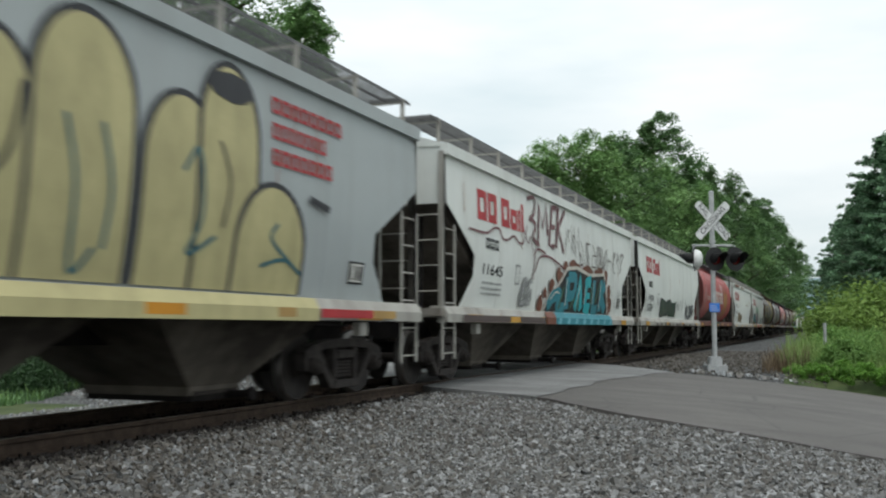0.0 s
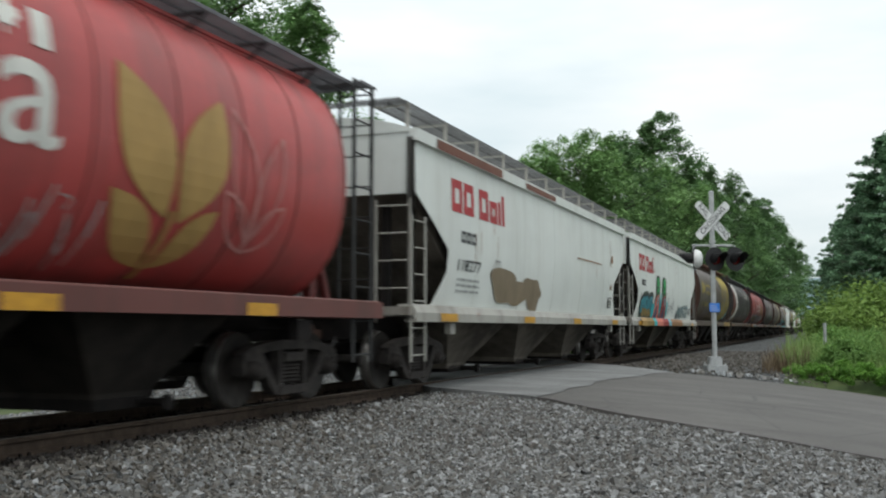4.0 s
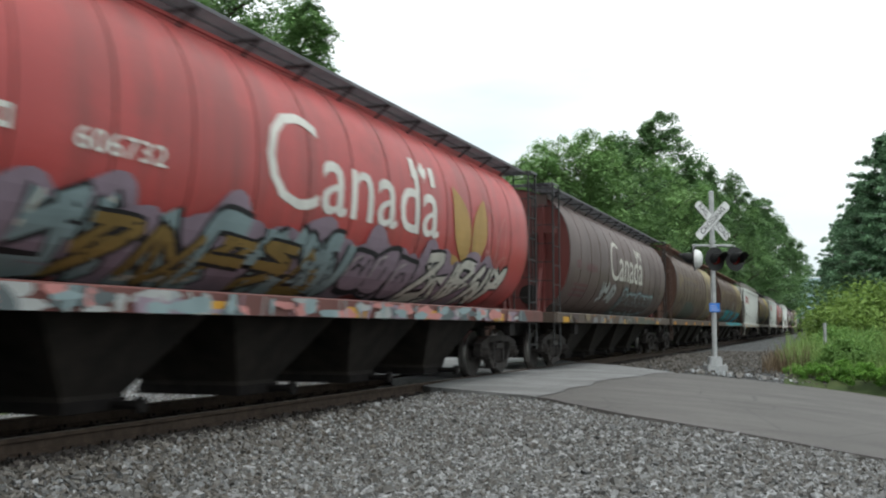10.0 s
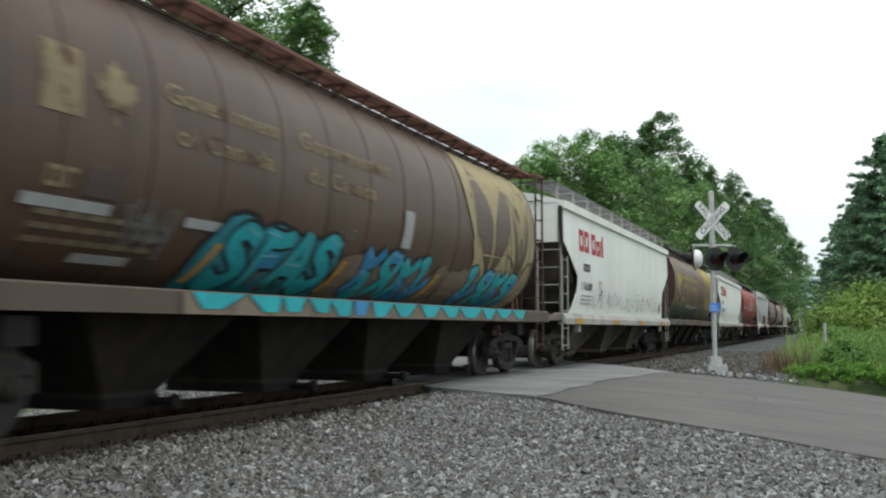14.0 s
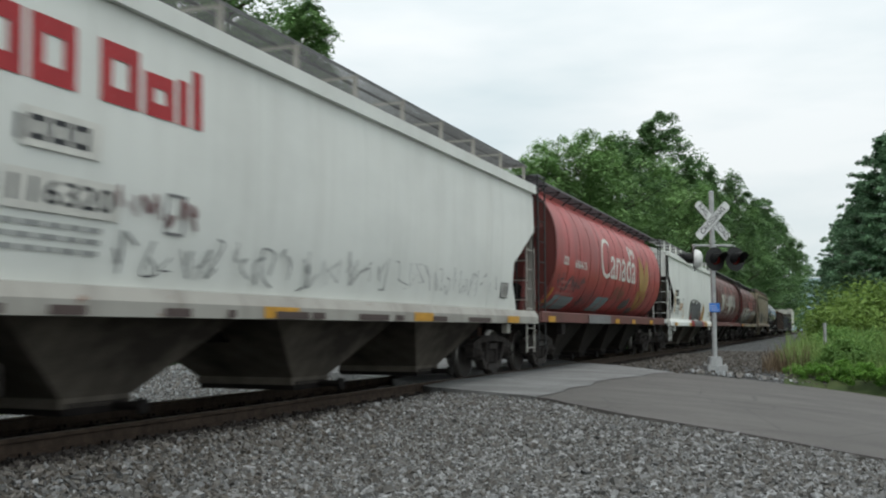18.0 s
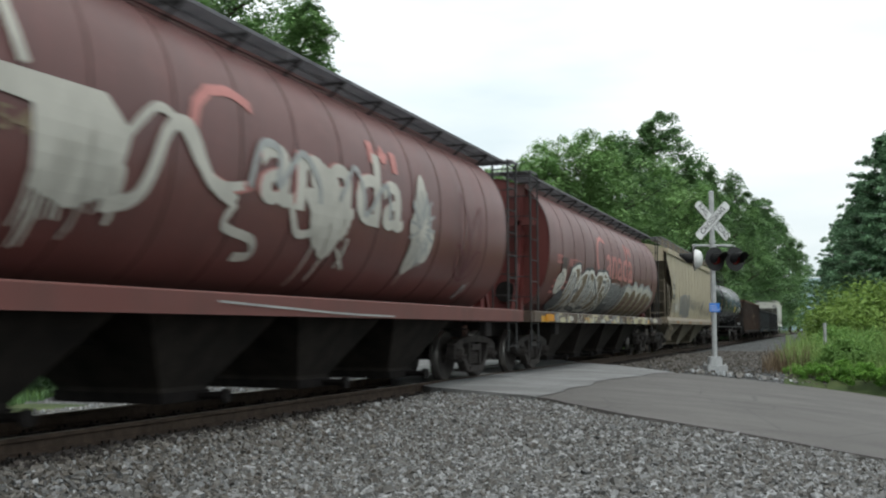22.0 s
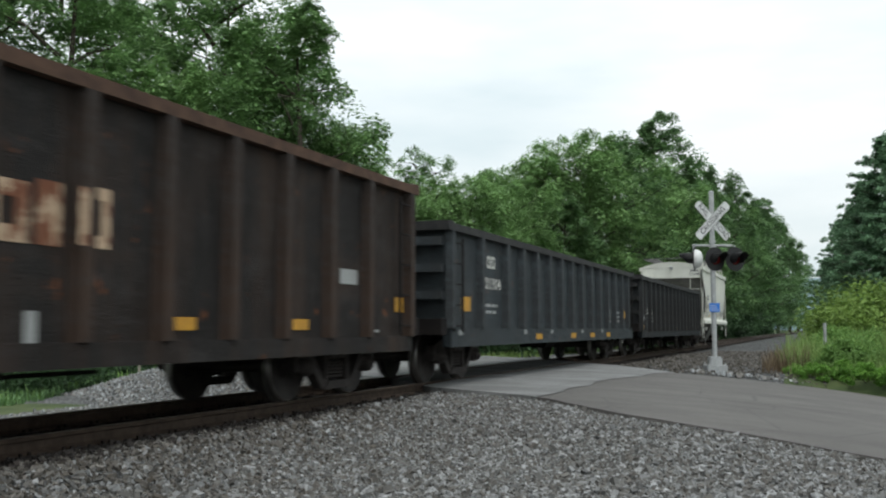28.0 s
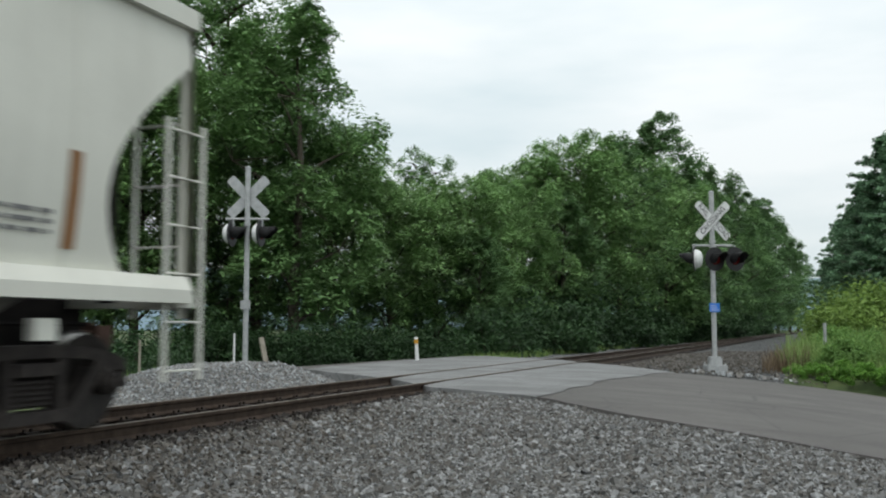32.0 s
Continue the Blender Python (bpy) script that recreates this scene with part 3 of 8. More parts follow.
def crossing_mast(at, height, sign_z, face_sign, lamp_z, yaw, back_sign, extra):
    """A crossbuck mast with flashing-light heads."""
    mast = empty("crossing_signal", at)
    mast.rotation_euler[2] = yaw
    bm = bmesh.new()
    tube(bm, (0, 0, 0.2), (0, 0, height), 0.062, 16)
    part("pole", bm, M_GALV, mast, smooth=True)
    bm = bmesh.new()
    tube(bm, (0, 0, height), (0, 0, height + 0.03), 0.07, 16, 0.03)
    part("pole_cap", bm, M_GALV, mast)
    base = bmesh.new()
    box(base, -0.15, 0.15, -0.15, 0.15, 0.0, 0.24)
    bmesh.ops.bevel(base, geom=base.edges[:], offset=0.03, segments=2, affect="EDGES")
    b = part("junction_base", base, M_GALV, mast, "grey cast junction-box base")
    bm = bmesh.new()
    box(bm, -0.24, 0.24, -0.24, 0.24, -0.12, 0.03)
    part("footing", bm, M_GALV, mast)
    for dx in (-0.2, 0.2):
        for dy in (-0.2, 0.2):
            bm = bmesh.new()
            tube(bm, (dx, dy, 0.03), (dx, dy, 0.09), 0.018, 6)
            part("bolt", bm, M_GALV, mast)
    fs = -0.075 * face_sign
    for i, ang in enumerate((45, -45)):
        bm = bmesh.new()
        box(bm, -0.61, 0.61, -0.006, 0.006, -0.115, 0.115)
        bmesh.ops.bevel(bm, geom=[e for e in bm.edges if abs(e.verts[0].co.x - e.verts[1].co.x) < 0.01 and abs(e.verts[0].co.z - e.verts[1].co.z) < 0.01], offset=0.03, segments=3, affect="EDGES")
        blade = part("sign_blade", bm, M_SIGNW if not back_sign else M_GALV, mast, at=(0, fs + face_sign * 0.013 * (i - 0.5), sign_z))
        blade.rotation_euler = (0, radians(-ang), 0 if back_sign else radians(15))
        if not back_sign:
            bm = bmesh.new()
            for zz in (-0.10, 0.10):
                box(bm, -0.58, 0.58, -0.0085, -0.006, zz - 0.004, zz + 0.004)
            part("border", bm, M_SIGNB, blade)
            groups = (("RAIL", -0.36), ("ROAD", 0.36)) if ang == -45 else (("CROSSING", 0.0),)
            for words, off in groups:
                me = text_mesh(words, 0.19)
                w = part("lettering", me, M_SIGNB, blade, at=(off, -0.010, 0.0))
                w.rotation_euler[0] = radians(90)
                w.scale = (0.92 if len(words) < 6 else 1.02, 1, 1)
    for i in range(2):
        bm = bmesh.new()
        tube(bm, (0, 0, sign_z - 0.55 - 0.12 * i), (0, 0, sign_z - 0.50 - 0.12 * i), 0.085, 14)
        part("clamp", bm, M_GALV, mast)
    bm = bmesh.new()
    tube(bm, (-0.50, 0, lamp_z + 0.34), (0.50, 0, lamp_z + 0.34), 0.028, 10)
    arm = part("crossarm", bm, M_GALV, mast)
    for sx, face in extra:
        bm = bmesh.new()
        tube(bm, (sx, 0, lamp_z + 0.34), (sx, 0, lamp_z + 0.10), 0.03, 8)
        part("lamp_bracket", bm, M_GALV, mast)
        lamp_unit(mast, (sx, -0.05, lamp_z), face)
    return mast


mast_a = crossing_mast((4.83, 24.95, 0.02), 4.35, 3.62, 1, 2.66, radians(22), False, ((0.05, 23), (0.55, 23), (-0.47, -112)))
tagged(mast_a, "grey crossing signal mast with white railroad crossbuck and unlit lamps", "crossing signal", group="crossing signals")
bm = bmesh.new()
box(bm, -0.13, 0.13, -0.083, -0.077, 1.34, 1.56)
bmesh.ops.bevel(bm, geom=bm.edges[:], offset=0.002, segments=1, affect="EDGES")
blue = part("notice_plate", bm, M_BLUE, mast_a, "small blue emergency notice plate")
bm = bmesh.new()
for k in range(3):
    box(bm, -0.10, 0.10 - 0.03 * k, -0.0855, -0.083, 1.38 + 0.055 * k, 1.395 + 0.055 * k)
part("notice_bars", bm, M_SIGNW, blue)
mast_b = crossing_mast((-4.87, 18.95, -0.03), 4.68, 4.01, -1, 3.15, radians(22), True, ((-0.33, 80), (0.33, 80)))
tagged(mast_b, "grey crossing signal mast seen from behind on heaped ballast", "crossing signal", group="crossing signals")
bm = bmesh.new()
box(bm, -0.11, 0.11, -0.09, -0.07, 1.42, 1.62)
part("notice_plate", bm, M_GALV, mast_b)


def simple_post(name, at, h, r, mat, label, lean=(0, 0), n=6, band=None):
    p = empty(name, at)
    bm = bmesh.new()
    tube(bm, (0, 0, -0.15), (0, 0, h), r, n, r * 0.92)
    post = part("post", bm, mat, p)
    if band:
        bm = bmesh.new()
        tube(bm, (0, 0, h * 0.72), (0, 0, h * 0.9), r * 1.08, n)
        part("reflector_band", bm, band, p)
    p.rotation_euler = (radians(lean[0]), radians(lean[1]), 0)
    return tagged(p, label, "post")


simple_post("marker_post", (-4.3, 27.6, -0.03), 0.72, 0.06, M_SIGNW, "white flexible marker post at the road edge", (0, -4), 8, M_YEL)
simple_post("wooden_post", (-6.3, 22.3, -0.35), 1.1, 0.09, M_WOODP, "leaning weathered wooden post by the road", (0, -14), 4)
simple_post("stake", (-5.0, 18.7, 0.05), 0.8, 0.025, M_SIGNW, "thin white stake beside the signal mast")
simple_post("stake", (-6.8, 17.7, -0.25), 0.95, 0.03, M_WOODP, "thin grey stake among weeds")



# ---------------------------------------------------------------- plants
def leaf_cloud(name, centres, radii, per, size, mat, seed, flat=0.75, droop=0.3, fold=True, spray=0.0):
    """Many small folded leaves round the given clump centres; returns a mesh."""
    g = np.random.default_rng(seed)
    c = np.repeat(np.array(centres, dtype=np.float32), per, axis=0)
    rad = np.repeat(np.array(radii, dtype=np.float32), per)
    n = len(c)
    d = g.normal(size=(n, 3))
    d /= np.linalg.norm(d, axis=1, keepdims=True)
    pos = c + d * (rad * g.uniform(0.25, 1.0, n) ** 0.6)[:, None] * np.array([1, 1, flat])
    if spray:
        # boughs: leaves gather on a drooping upper shell
        flatr = np.hypot(pos[:, 0] - c[:, 0], pos[:, 1] - c[:, 1]) / rad
        pos[:, 2] += rad * spray * (0.45 - 0.9 * flatr ** 2)
    up = d * 0.6 + np.array([0, 0, 0.9 + spray]) + g.normal(size=(n, 3)) * (0.55 - 0.2 * spray)
    up /= np.linalg.norm(up, axis=1, keepdims=True)
    a = np.cross(up, g.normal(size=(n, 3)))
    a /= np.linalg.norm(a, axis=1, keepdims=True)
    b = np.cross(up, a)
    s = (size * g.uniform(0.55, 1.35, n))[:, None]
    tip = pos + a * s - up * s * droop
    root = pos - a * s * 0.75
    left = pos + b * s * 0.45 + up * s * 0.10
    right = pos - b * s * 0.45 + up * s * 0.10
    v = np.stack([root, left, tip, right], 1).reshape(-1, 3)
    f = np.arange(4 * n).reshape(-1, 4)
    tri = np.concatenate([f[:, [0, 1, 2]], f[:, [0, 2, 3]]]) if fold else np.arange(3 * n).reshape(-1, 3)
    if not fold:
        v = np.stack([root, tip + b * s * 0.42, tip - b * s * 0.42], 1).reshape(-1, 3)
    me = bpy.data.meshes.new(name)
    me.from_pydata(v.tolist(), [], tri.tolist())
    me.materials.append(mat)
    return me


def broad_tree(seed, height, spread, mat, per=46, leaf=0.24, bare=0.12, clumps=330, lean=0.0, lobes=13, open_k=0.0):
    """Trunk, limbs and an uneven crown: lobes of foliage, each made of many leaf clumps."""
    g = random.Random(seed)
    tree = empty("tree")
    bm = bmesh.new()
    rings = [(0, 0, 0, height * 0.018), (g.uniform(-.2, .2), g.uniform(-.2, .2), height * 0.22, height * 0.014), (g.uniform(-.4, .4) + lean, g.uniform(-.4, .4), height * 0.5, height * 0.009), (lean * 1.6, g.uniform(-.4, .4), height * 0.86, height * 0.003)]
    for a, b in zip(rings, rings[1:]):
        tube(bm, a[:3], b[:3], a[3], 9, b[3])
    cent, rad = [], []
    for i in range(lobes):
        k = (i + 0.5) / lobes
        zc = height * (bare + 0.06 + (0.90 - bare) * k)
        wide = spread * (math.sin(math.pi * min(0.94, 0.20 + 0.66 * k)) ** 0.8)
        ang = i * 2.4 + g.uniform(-0.5, 0.5)
        off = wide * g.uniform(0.35, 0.72) * (0.35 if k > 0.9 else 1)
        lr = spread * g.uniform(0.34, 0.54) * (1.0 if k < 0.8 else 0.72)
        c = Vector((math.cos(ang) * off + lean * k * 1.5, math.sin(ang) * off, min(zc, height - lr * 0.8)))
        start = Vector((lean * k, 0, max(height * 0.12, c.z - off * 0.7)))
        mid = (start + c) / 2 + Vector((0, 0, off * 0.1))
        tube(bm, start, mid, height * 0.006, 6, height * 0.004)
        tube(bm, mid, c, height * 0.004, 5, height * 0.0015)
        for j in range(3):
            e = c + Vector((g.gauss(0, 1), g.gauss(0, 1), g.gauss(0.2, 0.7))).normalized() * lr * 0.9
            tube(bm, c, e, height * 0.0018, 4, height * 0.0006, False)
        for j in range(int(clumps / lobes)):
            d = Vector((g.gauss(0, 1), g.gauss(0, 1), g.gauss(0.15, 0.9))).normalized()
            p = c + d * lr * (g.uniform(0.45, 1.0) ** 0.5) * Vector((1, 1, 0.85)).length / 1.65
            if open_k and g.random() < open_k:
                continue
            if 0.3 < p.z < height:
                cent.append(p)
                rad.append(lr * g.uniform(0.24, 0.50))
    part("trunk", bm, M_BARK, tree, smooth=True)
    crown = new("crown", leaf_cloud("crown", cent, rad, per, leaf, mat, seed, flat=0.42, fold=False, spray=0.95))
    crown.parent = tree
    return tree


def pine_tree(seed, height, spread):
    g = random.Random(seed)
    tree = empty("pine_tree")
    bm = bmesh.new()
    tube(bm, (0, 0, 0), (0, 0, height * 0.97), height * 0.016, 9, 0.02)
    cent, rad = [], []
    z = height * 0.1
    while z < height * 0.98:
        k = (z / height)
        wide = spread * (1 - k) ** 0.75 + 0.25
        for i in range(8):
            ang = g.uniform(0, 6.28)
            w = wide * g.uniform(0.40, 1.18)
            end = Vector((math.cos(ang) * w, math.sin(ang) * w, z + w * g.uniform(0.05, 0.38)))
            tube(bm, (0, 0, z - 0.1), end, 0.05, 4, 0.012, False)
            for j in range(4):
                t = 0.35 + 0.22 * j
                cent.append(Vector((0, 0, z)).lerp(end, min(1.02, t)) + Vector((g.gauss(0, .2), g.gauss(0, .2), g.gauss(0, .1))))
                rad.append(0.27 + 0.42 * (1 - t) + 0.12 * wide / spread)
        z += height * 0.035
    part("trunk", bm, M_BARK, tree)
    crown = new("crown", leaf_cloud("crown", cent, rad, 64, 0.17, M_NEEDLE, seed, 0.55, 0.1, False, 0.4))
    crown.parent = tree
    return tree


def bush(seed, w, h, mat, n=40, per=90, leaf=0.11, name="bush"):
    g = random.Random(seed)
    thing = empty(name)
    cent, rad = [], []
    bm = bmesh.new()
    for i in range(n):
        a, r = g.uniform(0, 6.28), w * math.sqrt(g.random())
        z = h * g.uniform(0.12, 1.0) * math.sqrt(max(0.05, 1 - (r / w) ** 2 * 0.8))
        p = Vector((math.cos(a) * r, math.sin(a) * r, z))
        cent.append(p)
        rad.append(g.uniform(0.16, 0.34) * h)
        if i % 3 == 0:
            tube(bm, (p.x * 0.2, p.y * 0.2, 0), p, 0.02, 4, 0.006, False)
    part("stems", bm, M_BARK, thing)
    fol = new("foliage", leaf_cloud("foliage", cent, rad, per, leaf, mat, seed, 0.8))
    fol.parent = thing
    return thing


def place(thing, x, y, k=1.0, turn=0.0, z=None):
    return copy_thing(thing, pose(x, y, (ground_z(x, y) - 0.05) if z is None else z, 0, 0, turn) @ Matrix.Scale(k, 4))


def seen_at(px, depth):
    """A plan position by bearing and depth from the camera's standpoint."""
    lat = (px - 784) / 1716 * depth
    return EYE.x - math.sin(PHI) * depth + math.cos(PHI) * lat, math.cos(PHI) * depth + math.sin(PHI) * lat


x, y = seen_at(1457, 30)
simple_post("marker_post", (x, y, ground_z(x, y)), 1.12 - ground_z(x, y), 0.055, M_GALV, "pale square post among tall grass", (0, 0), 4)

TREES = {
    "a": tagged(broad_tree(11, 18, 4.5, M_LEAF, 84, 0.16, 0.06, 420, 0.0, 15), "tall leafy green deciduous tree", "tree", "trees beyond the track"),
    "b": tagged(broad_tree(12, 20, 5.6, M_LEAF, 74, 0.16, 0.14, 400, 0.8, 15, 0.12), "tall open dark green deciduous tree", "tree", "trees beyond the track"),
    "c": tagged(broad_tree(13, 16, 6.0, M_LEAF2, 84, 0.17, 0.16, 440, 0.0, 15), "broad light green deciduous tree", "tree", "trees beyond the track"),
    "d": tagged(broad_tree(14, 20, 5.6, M_LEAF3, 78, 0.21, 0.04, 430, 0.0, 17), "dense dark green deciduous tree", "tree", "trees beyond the track"),
}
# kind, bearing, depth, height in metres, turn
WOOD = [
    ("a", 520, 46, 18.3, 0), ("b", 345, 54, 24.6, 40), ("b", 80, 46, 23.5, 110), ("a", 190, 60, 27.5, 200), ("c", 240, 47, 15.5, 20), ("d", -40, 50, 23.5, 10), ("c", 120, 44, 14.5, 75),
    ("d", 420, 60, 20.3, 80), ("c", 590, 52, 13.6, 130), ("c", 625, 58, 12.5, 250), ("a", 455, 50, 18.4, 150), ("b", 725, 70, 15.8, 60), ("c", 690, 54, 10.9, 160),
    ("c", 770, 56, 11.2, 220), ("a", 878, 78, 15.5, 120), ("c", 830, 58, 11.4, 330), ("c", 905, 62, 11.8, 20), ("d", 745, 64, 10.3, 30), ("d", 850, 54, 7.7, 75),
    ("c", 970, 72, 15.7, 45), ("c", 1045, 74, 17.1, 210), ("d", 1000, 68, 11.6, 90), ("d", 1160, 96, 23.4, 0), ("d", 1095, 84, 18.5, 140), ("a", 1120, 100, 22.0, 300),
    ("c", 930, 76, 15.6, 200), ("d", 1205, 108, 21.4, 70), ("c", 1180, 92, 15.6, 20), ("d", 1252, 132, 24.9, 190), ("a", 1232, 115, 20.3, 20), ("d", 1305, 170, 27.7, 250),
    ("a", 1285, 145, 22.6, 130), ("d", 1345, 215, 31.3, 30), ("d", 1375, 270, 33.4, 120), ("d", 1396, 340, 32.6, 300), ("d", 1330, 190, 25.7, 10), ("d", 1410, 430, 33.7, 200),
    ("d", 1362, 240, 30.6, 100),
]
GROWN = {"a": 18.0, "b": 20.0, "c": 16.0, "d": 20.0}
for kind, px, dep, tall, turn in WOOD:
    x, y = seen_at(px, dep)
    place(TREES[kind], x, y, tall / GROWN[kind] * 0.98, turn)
for kind in TREES:
    x, y = {"a": (-34, 20), "b": (-38, 8), "c": (-30, 2), "d": (-42, 30)}[kind]
    TREES[kind].matrix_basis = pose(x, y, -1.6)

PINES = [tagged(pine_tree(21, 17, 6.2), "dark green pine tree with layered boughs", "pine tree", "pines by the field")]
for px, dep, k, turn in ((1580, 88, 1.14, 0), (1534, 96, 0.93, 120), (1630, 84, 1.2, 200), (1466, 132, 0.66, 60), (1492, 104, 0.78, 300), (1512, 112, 0.88, 250)):
    x, y = seen_at(px, dep)
    place(PINES[0], x, y, k, turn, -0.6)
PINES[0].matrix_basis = pose(46, 60, -0.9)

# foot of the wood: the dark tone is shade painted into the leaf colour
UNDER = tagged(bush(31, 2.6, 2.8, M_LEAF4, 46, 100, 0.14, "undergrowth"), "dense undergrowth at the wood's edge, tree shade put into its colour", "undergrowth", "undergrowth")
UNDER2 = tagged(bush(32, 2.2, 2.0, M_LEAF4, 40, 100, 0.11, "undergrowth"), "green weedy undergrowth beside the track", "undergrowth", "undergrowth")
rng = random.Random(8)
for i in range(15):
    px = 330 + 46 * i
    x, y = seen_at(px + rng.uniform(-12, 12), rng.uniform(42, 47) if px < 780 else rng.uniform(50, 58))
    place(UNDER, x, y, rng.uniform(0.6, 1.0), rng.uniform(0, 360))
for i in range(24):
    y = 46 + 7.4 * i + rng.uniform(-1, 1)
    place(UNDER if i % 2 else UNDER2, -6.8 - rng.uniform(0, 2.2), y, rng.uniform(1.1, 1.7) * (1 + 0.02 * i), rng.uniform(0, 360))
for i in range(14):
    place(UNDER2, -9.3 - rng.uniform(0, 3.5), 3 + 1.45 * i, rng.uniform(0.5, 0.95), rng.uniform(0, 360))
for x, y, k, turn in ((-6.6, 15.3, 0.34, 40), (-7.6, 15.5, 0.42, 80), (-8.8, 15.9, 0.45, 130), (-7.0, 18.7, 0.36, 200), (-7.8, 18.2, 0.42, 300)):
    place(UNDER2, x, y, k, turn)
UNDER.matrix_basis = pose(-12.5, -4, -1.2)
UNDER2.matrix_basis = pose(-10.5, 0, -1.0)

YBUSH = tagged(bush(41, 2.7, 3.0, M_BUSH, 80, 150, 0.10), "rounded yellow-green bush in the field", "bush", "bushes beside the road")
for px, dep, k, turn in ((1545, 50, 1.32, 0), (1505, 58, 1.0, 100), (1610, 47, 1.45, 210)):
    x, y = seen_at(px, dep)
    place(YBUSH, x, y, k, turn, -0.7)
YBUSH.matrix_basis = pose(17, 44, -0.9)


def blades(name, spots, mat, seed, lo, hi, width, bend):
    """Long narrow grass blades, each a bent strip."""
    g = np.random.default_rng(seed)
    p = np.array(spots, dtype=np.float32)
    n = len(p)
    a = g.uniform(0, 2 * np.pi, n)
    h = g.uniform(lo, hi, n) * p[:, 3]
    dx, dy = np.cos(a), np.sin(a)
    lean = g.uniform(0.1, bend, n) * h
    verts = []
    for k, w in ((0, 1.0), (0.5, 0.8), (1.0, 0.05)):
        cx, cy, cz = p[:, 0] + dx * lean * k * k, p[:, 1] + dy * lean * k * k, p[:, 2] + h * k * (1 - 0.15 * k)
        for s in (-1, 1):
            verts.append(np.stack([cx - dy * width * w * s, cy + dx * width * w * s, cz], -1))
    v = np.stack(verts, 1).reshape(-1, 3)
    f = np.array([(0, 1, 3, 2), (2, 3, 5, 4)])
    f = (f[None] + 6 * np.arange(n)[:, None, None]).reshape(-1, 4)
    me = bpy.data.meshes.new(name)
    me.from_pydata(v.tolist(), [], f.tolist())
    me.materials.append(mat)
    return new(name, me)


def grass_spots(n, x0, x1, y0, y1, seed, keep, tall=lambda x, y: 1.0):
    g = random.Random(seed)
    out = []
    while len(out) < n:
        x, y = g.uniform(x0, x1), g.uniform(y0, y1)
        if keep(x, y) and off_road(x, y, 0.15):
            out.append((x, y, ground_z(x, y) - 0.02, tall(x, y) * (0.7 + 0.6 * noise.noise((x * 0.9, y * 0.9, 2)) ** 2 + 0.3 * noise.noise((x * 2.1, y * 2.1, 7)))))
    return out


tagged(blades("tall_grass", grass_spots(22000, 6.2, 15, 24.2, 46, 5, lambda x, y: x > 6.4 + 0.5 * math.sin(y * 1.3) + max(0, (y - 34) * 0.03), lambda x, y: 0.62 + 0.50 * step(24, 30, y) + 0.25 * step(7.2, 9.5, x)), M_GRASS, 5, 0.5, 1.3, 0.012, 0.5), "tall pale green grass and weeds at the road edge", "grass", kind="stuff")
tagged(blades("dry_stems", grass_spots(500, 5.9, 7.0, 25, 31, 6, lambda x, y: True), M_DRY, 6, 0.5, 1.15, 0.010, 0.3), "dry brown weed stems at the ballast edge", "weeds", kind="stuff")
tagged(blades("grass_verge", grass_spots(9000, -14, -6.3, 4, 21, 7, lambda x, y: True), M_WEED, 7, 0.15, 0.5, 0.011, 0.8), "green grassy verge beyond the ballast", "grass", kind="stuff")
tagged(blades("grass_verge", grass_spots(6000, -11, -5.2, 34, 80, 9, lambda x, y: x < -5.4 + 0.4 * math.sin(y)), M_GRASS, 9, 0.2, 0.6, 0.02, 0.8), "rough grass along the far side of the track", "grass", kind="stuff")
tagged(blades("weeds", grass_spots(1800, -8.8, -6.2, 13.0, 15.8, 17, lambda x, y: True), M_LEAF3, 17, 0.15, 0.42, 0.012, 0.7), "green weeds beyond the ballast", "weeds", kind="stuff")
WEED = tagged(bush(55, 0.8, 1.5, M_WEED, 60, 60, 0.085, "weed_clump"), "tall leafy green weeds beside the road", "weeds", "weed clumps")
rng = random.Random(77)
for i in range(22):
    y = 25.6 + 0.8 * i + rng.uniform(-0.3, 0.3)
    place(WEED, 7.1 + 0.03 * (y - 25) + rng.uniform(-0.1, 1.6), y, rng.uniform(0.42, 0.80), rng.uniform(0, 360))
WEED.matrix_basis = pose(9.6, 26.5, -0.3)
VINE = tagged(bush(51, 1.3, 0.75, M_VINE, 46, 120, 0.075, "vine_clump"), "low bright green leafy vines", "vines", "vine clumps")
for x, y, k in ((7.3, 24.6, 0.5), (8.3, 24.3, 0.6), (9.4, 24.1, 0.7), (7.9, 25.1, 0.6), (10.4, 24.2, 0.75), (6.9, 25.4, 0.4)):
    place(VINE, x, y, k, 57 * x)
VINE.matrix_basis = pose(12.4, 24.6, -0.6)

# the far hill, distance haze put into its blue colour
bm = bmesh.new()
pts = []
for i in range(61):
    a = radians(-70 + 140 * i / 60)
    hgt = 95 + 40 * noise.noise((i * 0.23, 0, 0)) + 14 * noise.noise((i * 0.9, 3, 0))
    pts.append((math.sin(a), math.cos(a), hgt))
low = [bm.verts.new((p[0] * 1500, p[1] * 1500, -30)) for p in pts]
top = [bm.verts.new((p[0] * 1900, p[1] * 1900, p[2])) for p in pts]
back = [bm.verts.new((p[0] * 2300, p[1] * 2300, -30)) for p in pts]
for r0, r1 in ((low, top), (top, back)):
    for i in range(60):
        bm.faces.new((r0[i], r0[i + 1], r1[i + 1], r1[i]))
M_HILL = surf("haze_tinted_hill", (0.13, 0.19, 0.23), (0.17, 0.24, 0.28), 1.0, 0, 0.02, 0, 0.2)
tagged(part("backdrop_hill", bm, M_HILL, smooth=True), "wooded hill on the horizon, blue haze put into its colour", "hill", kind="structure")


# ---------------------------------------------------------------- railcar parts
SPEED = 13.8
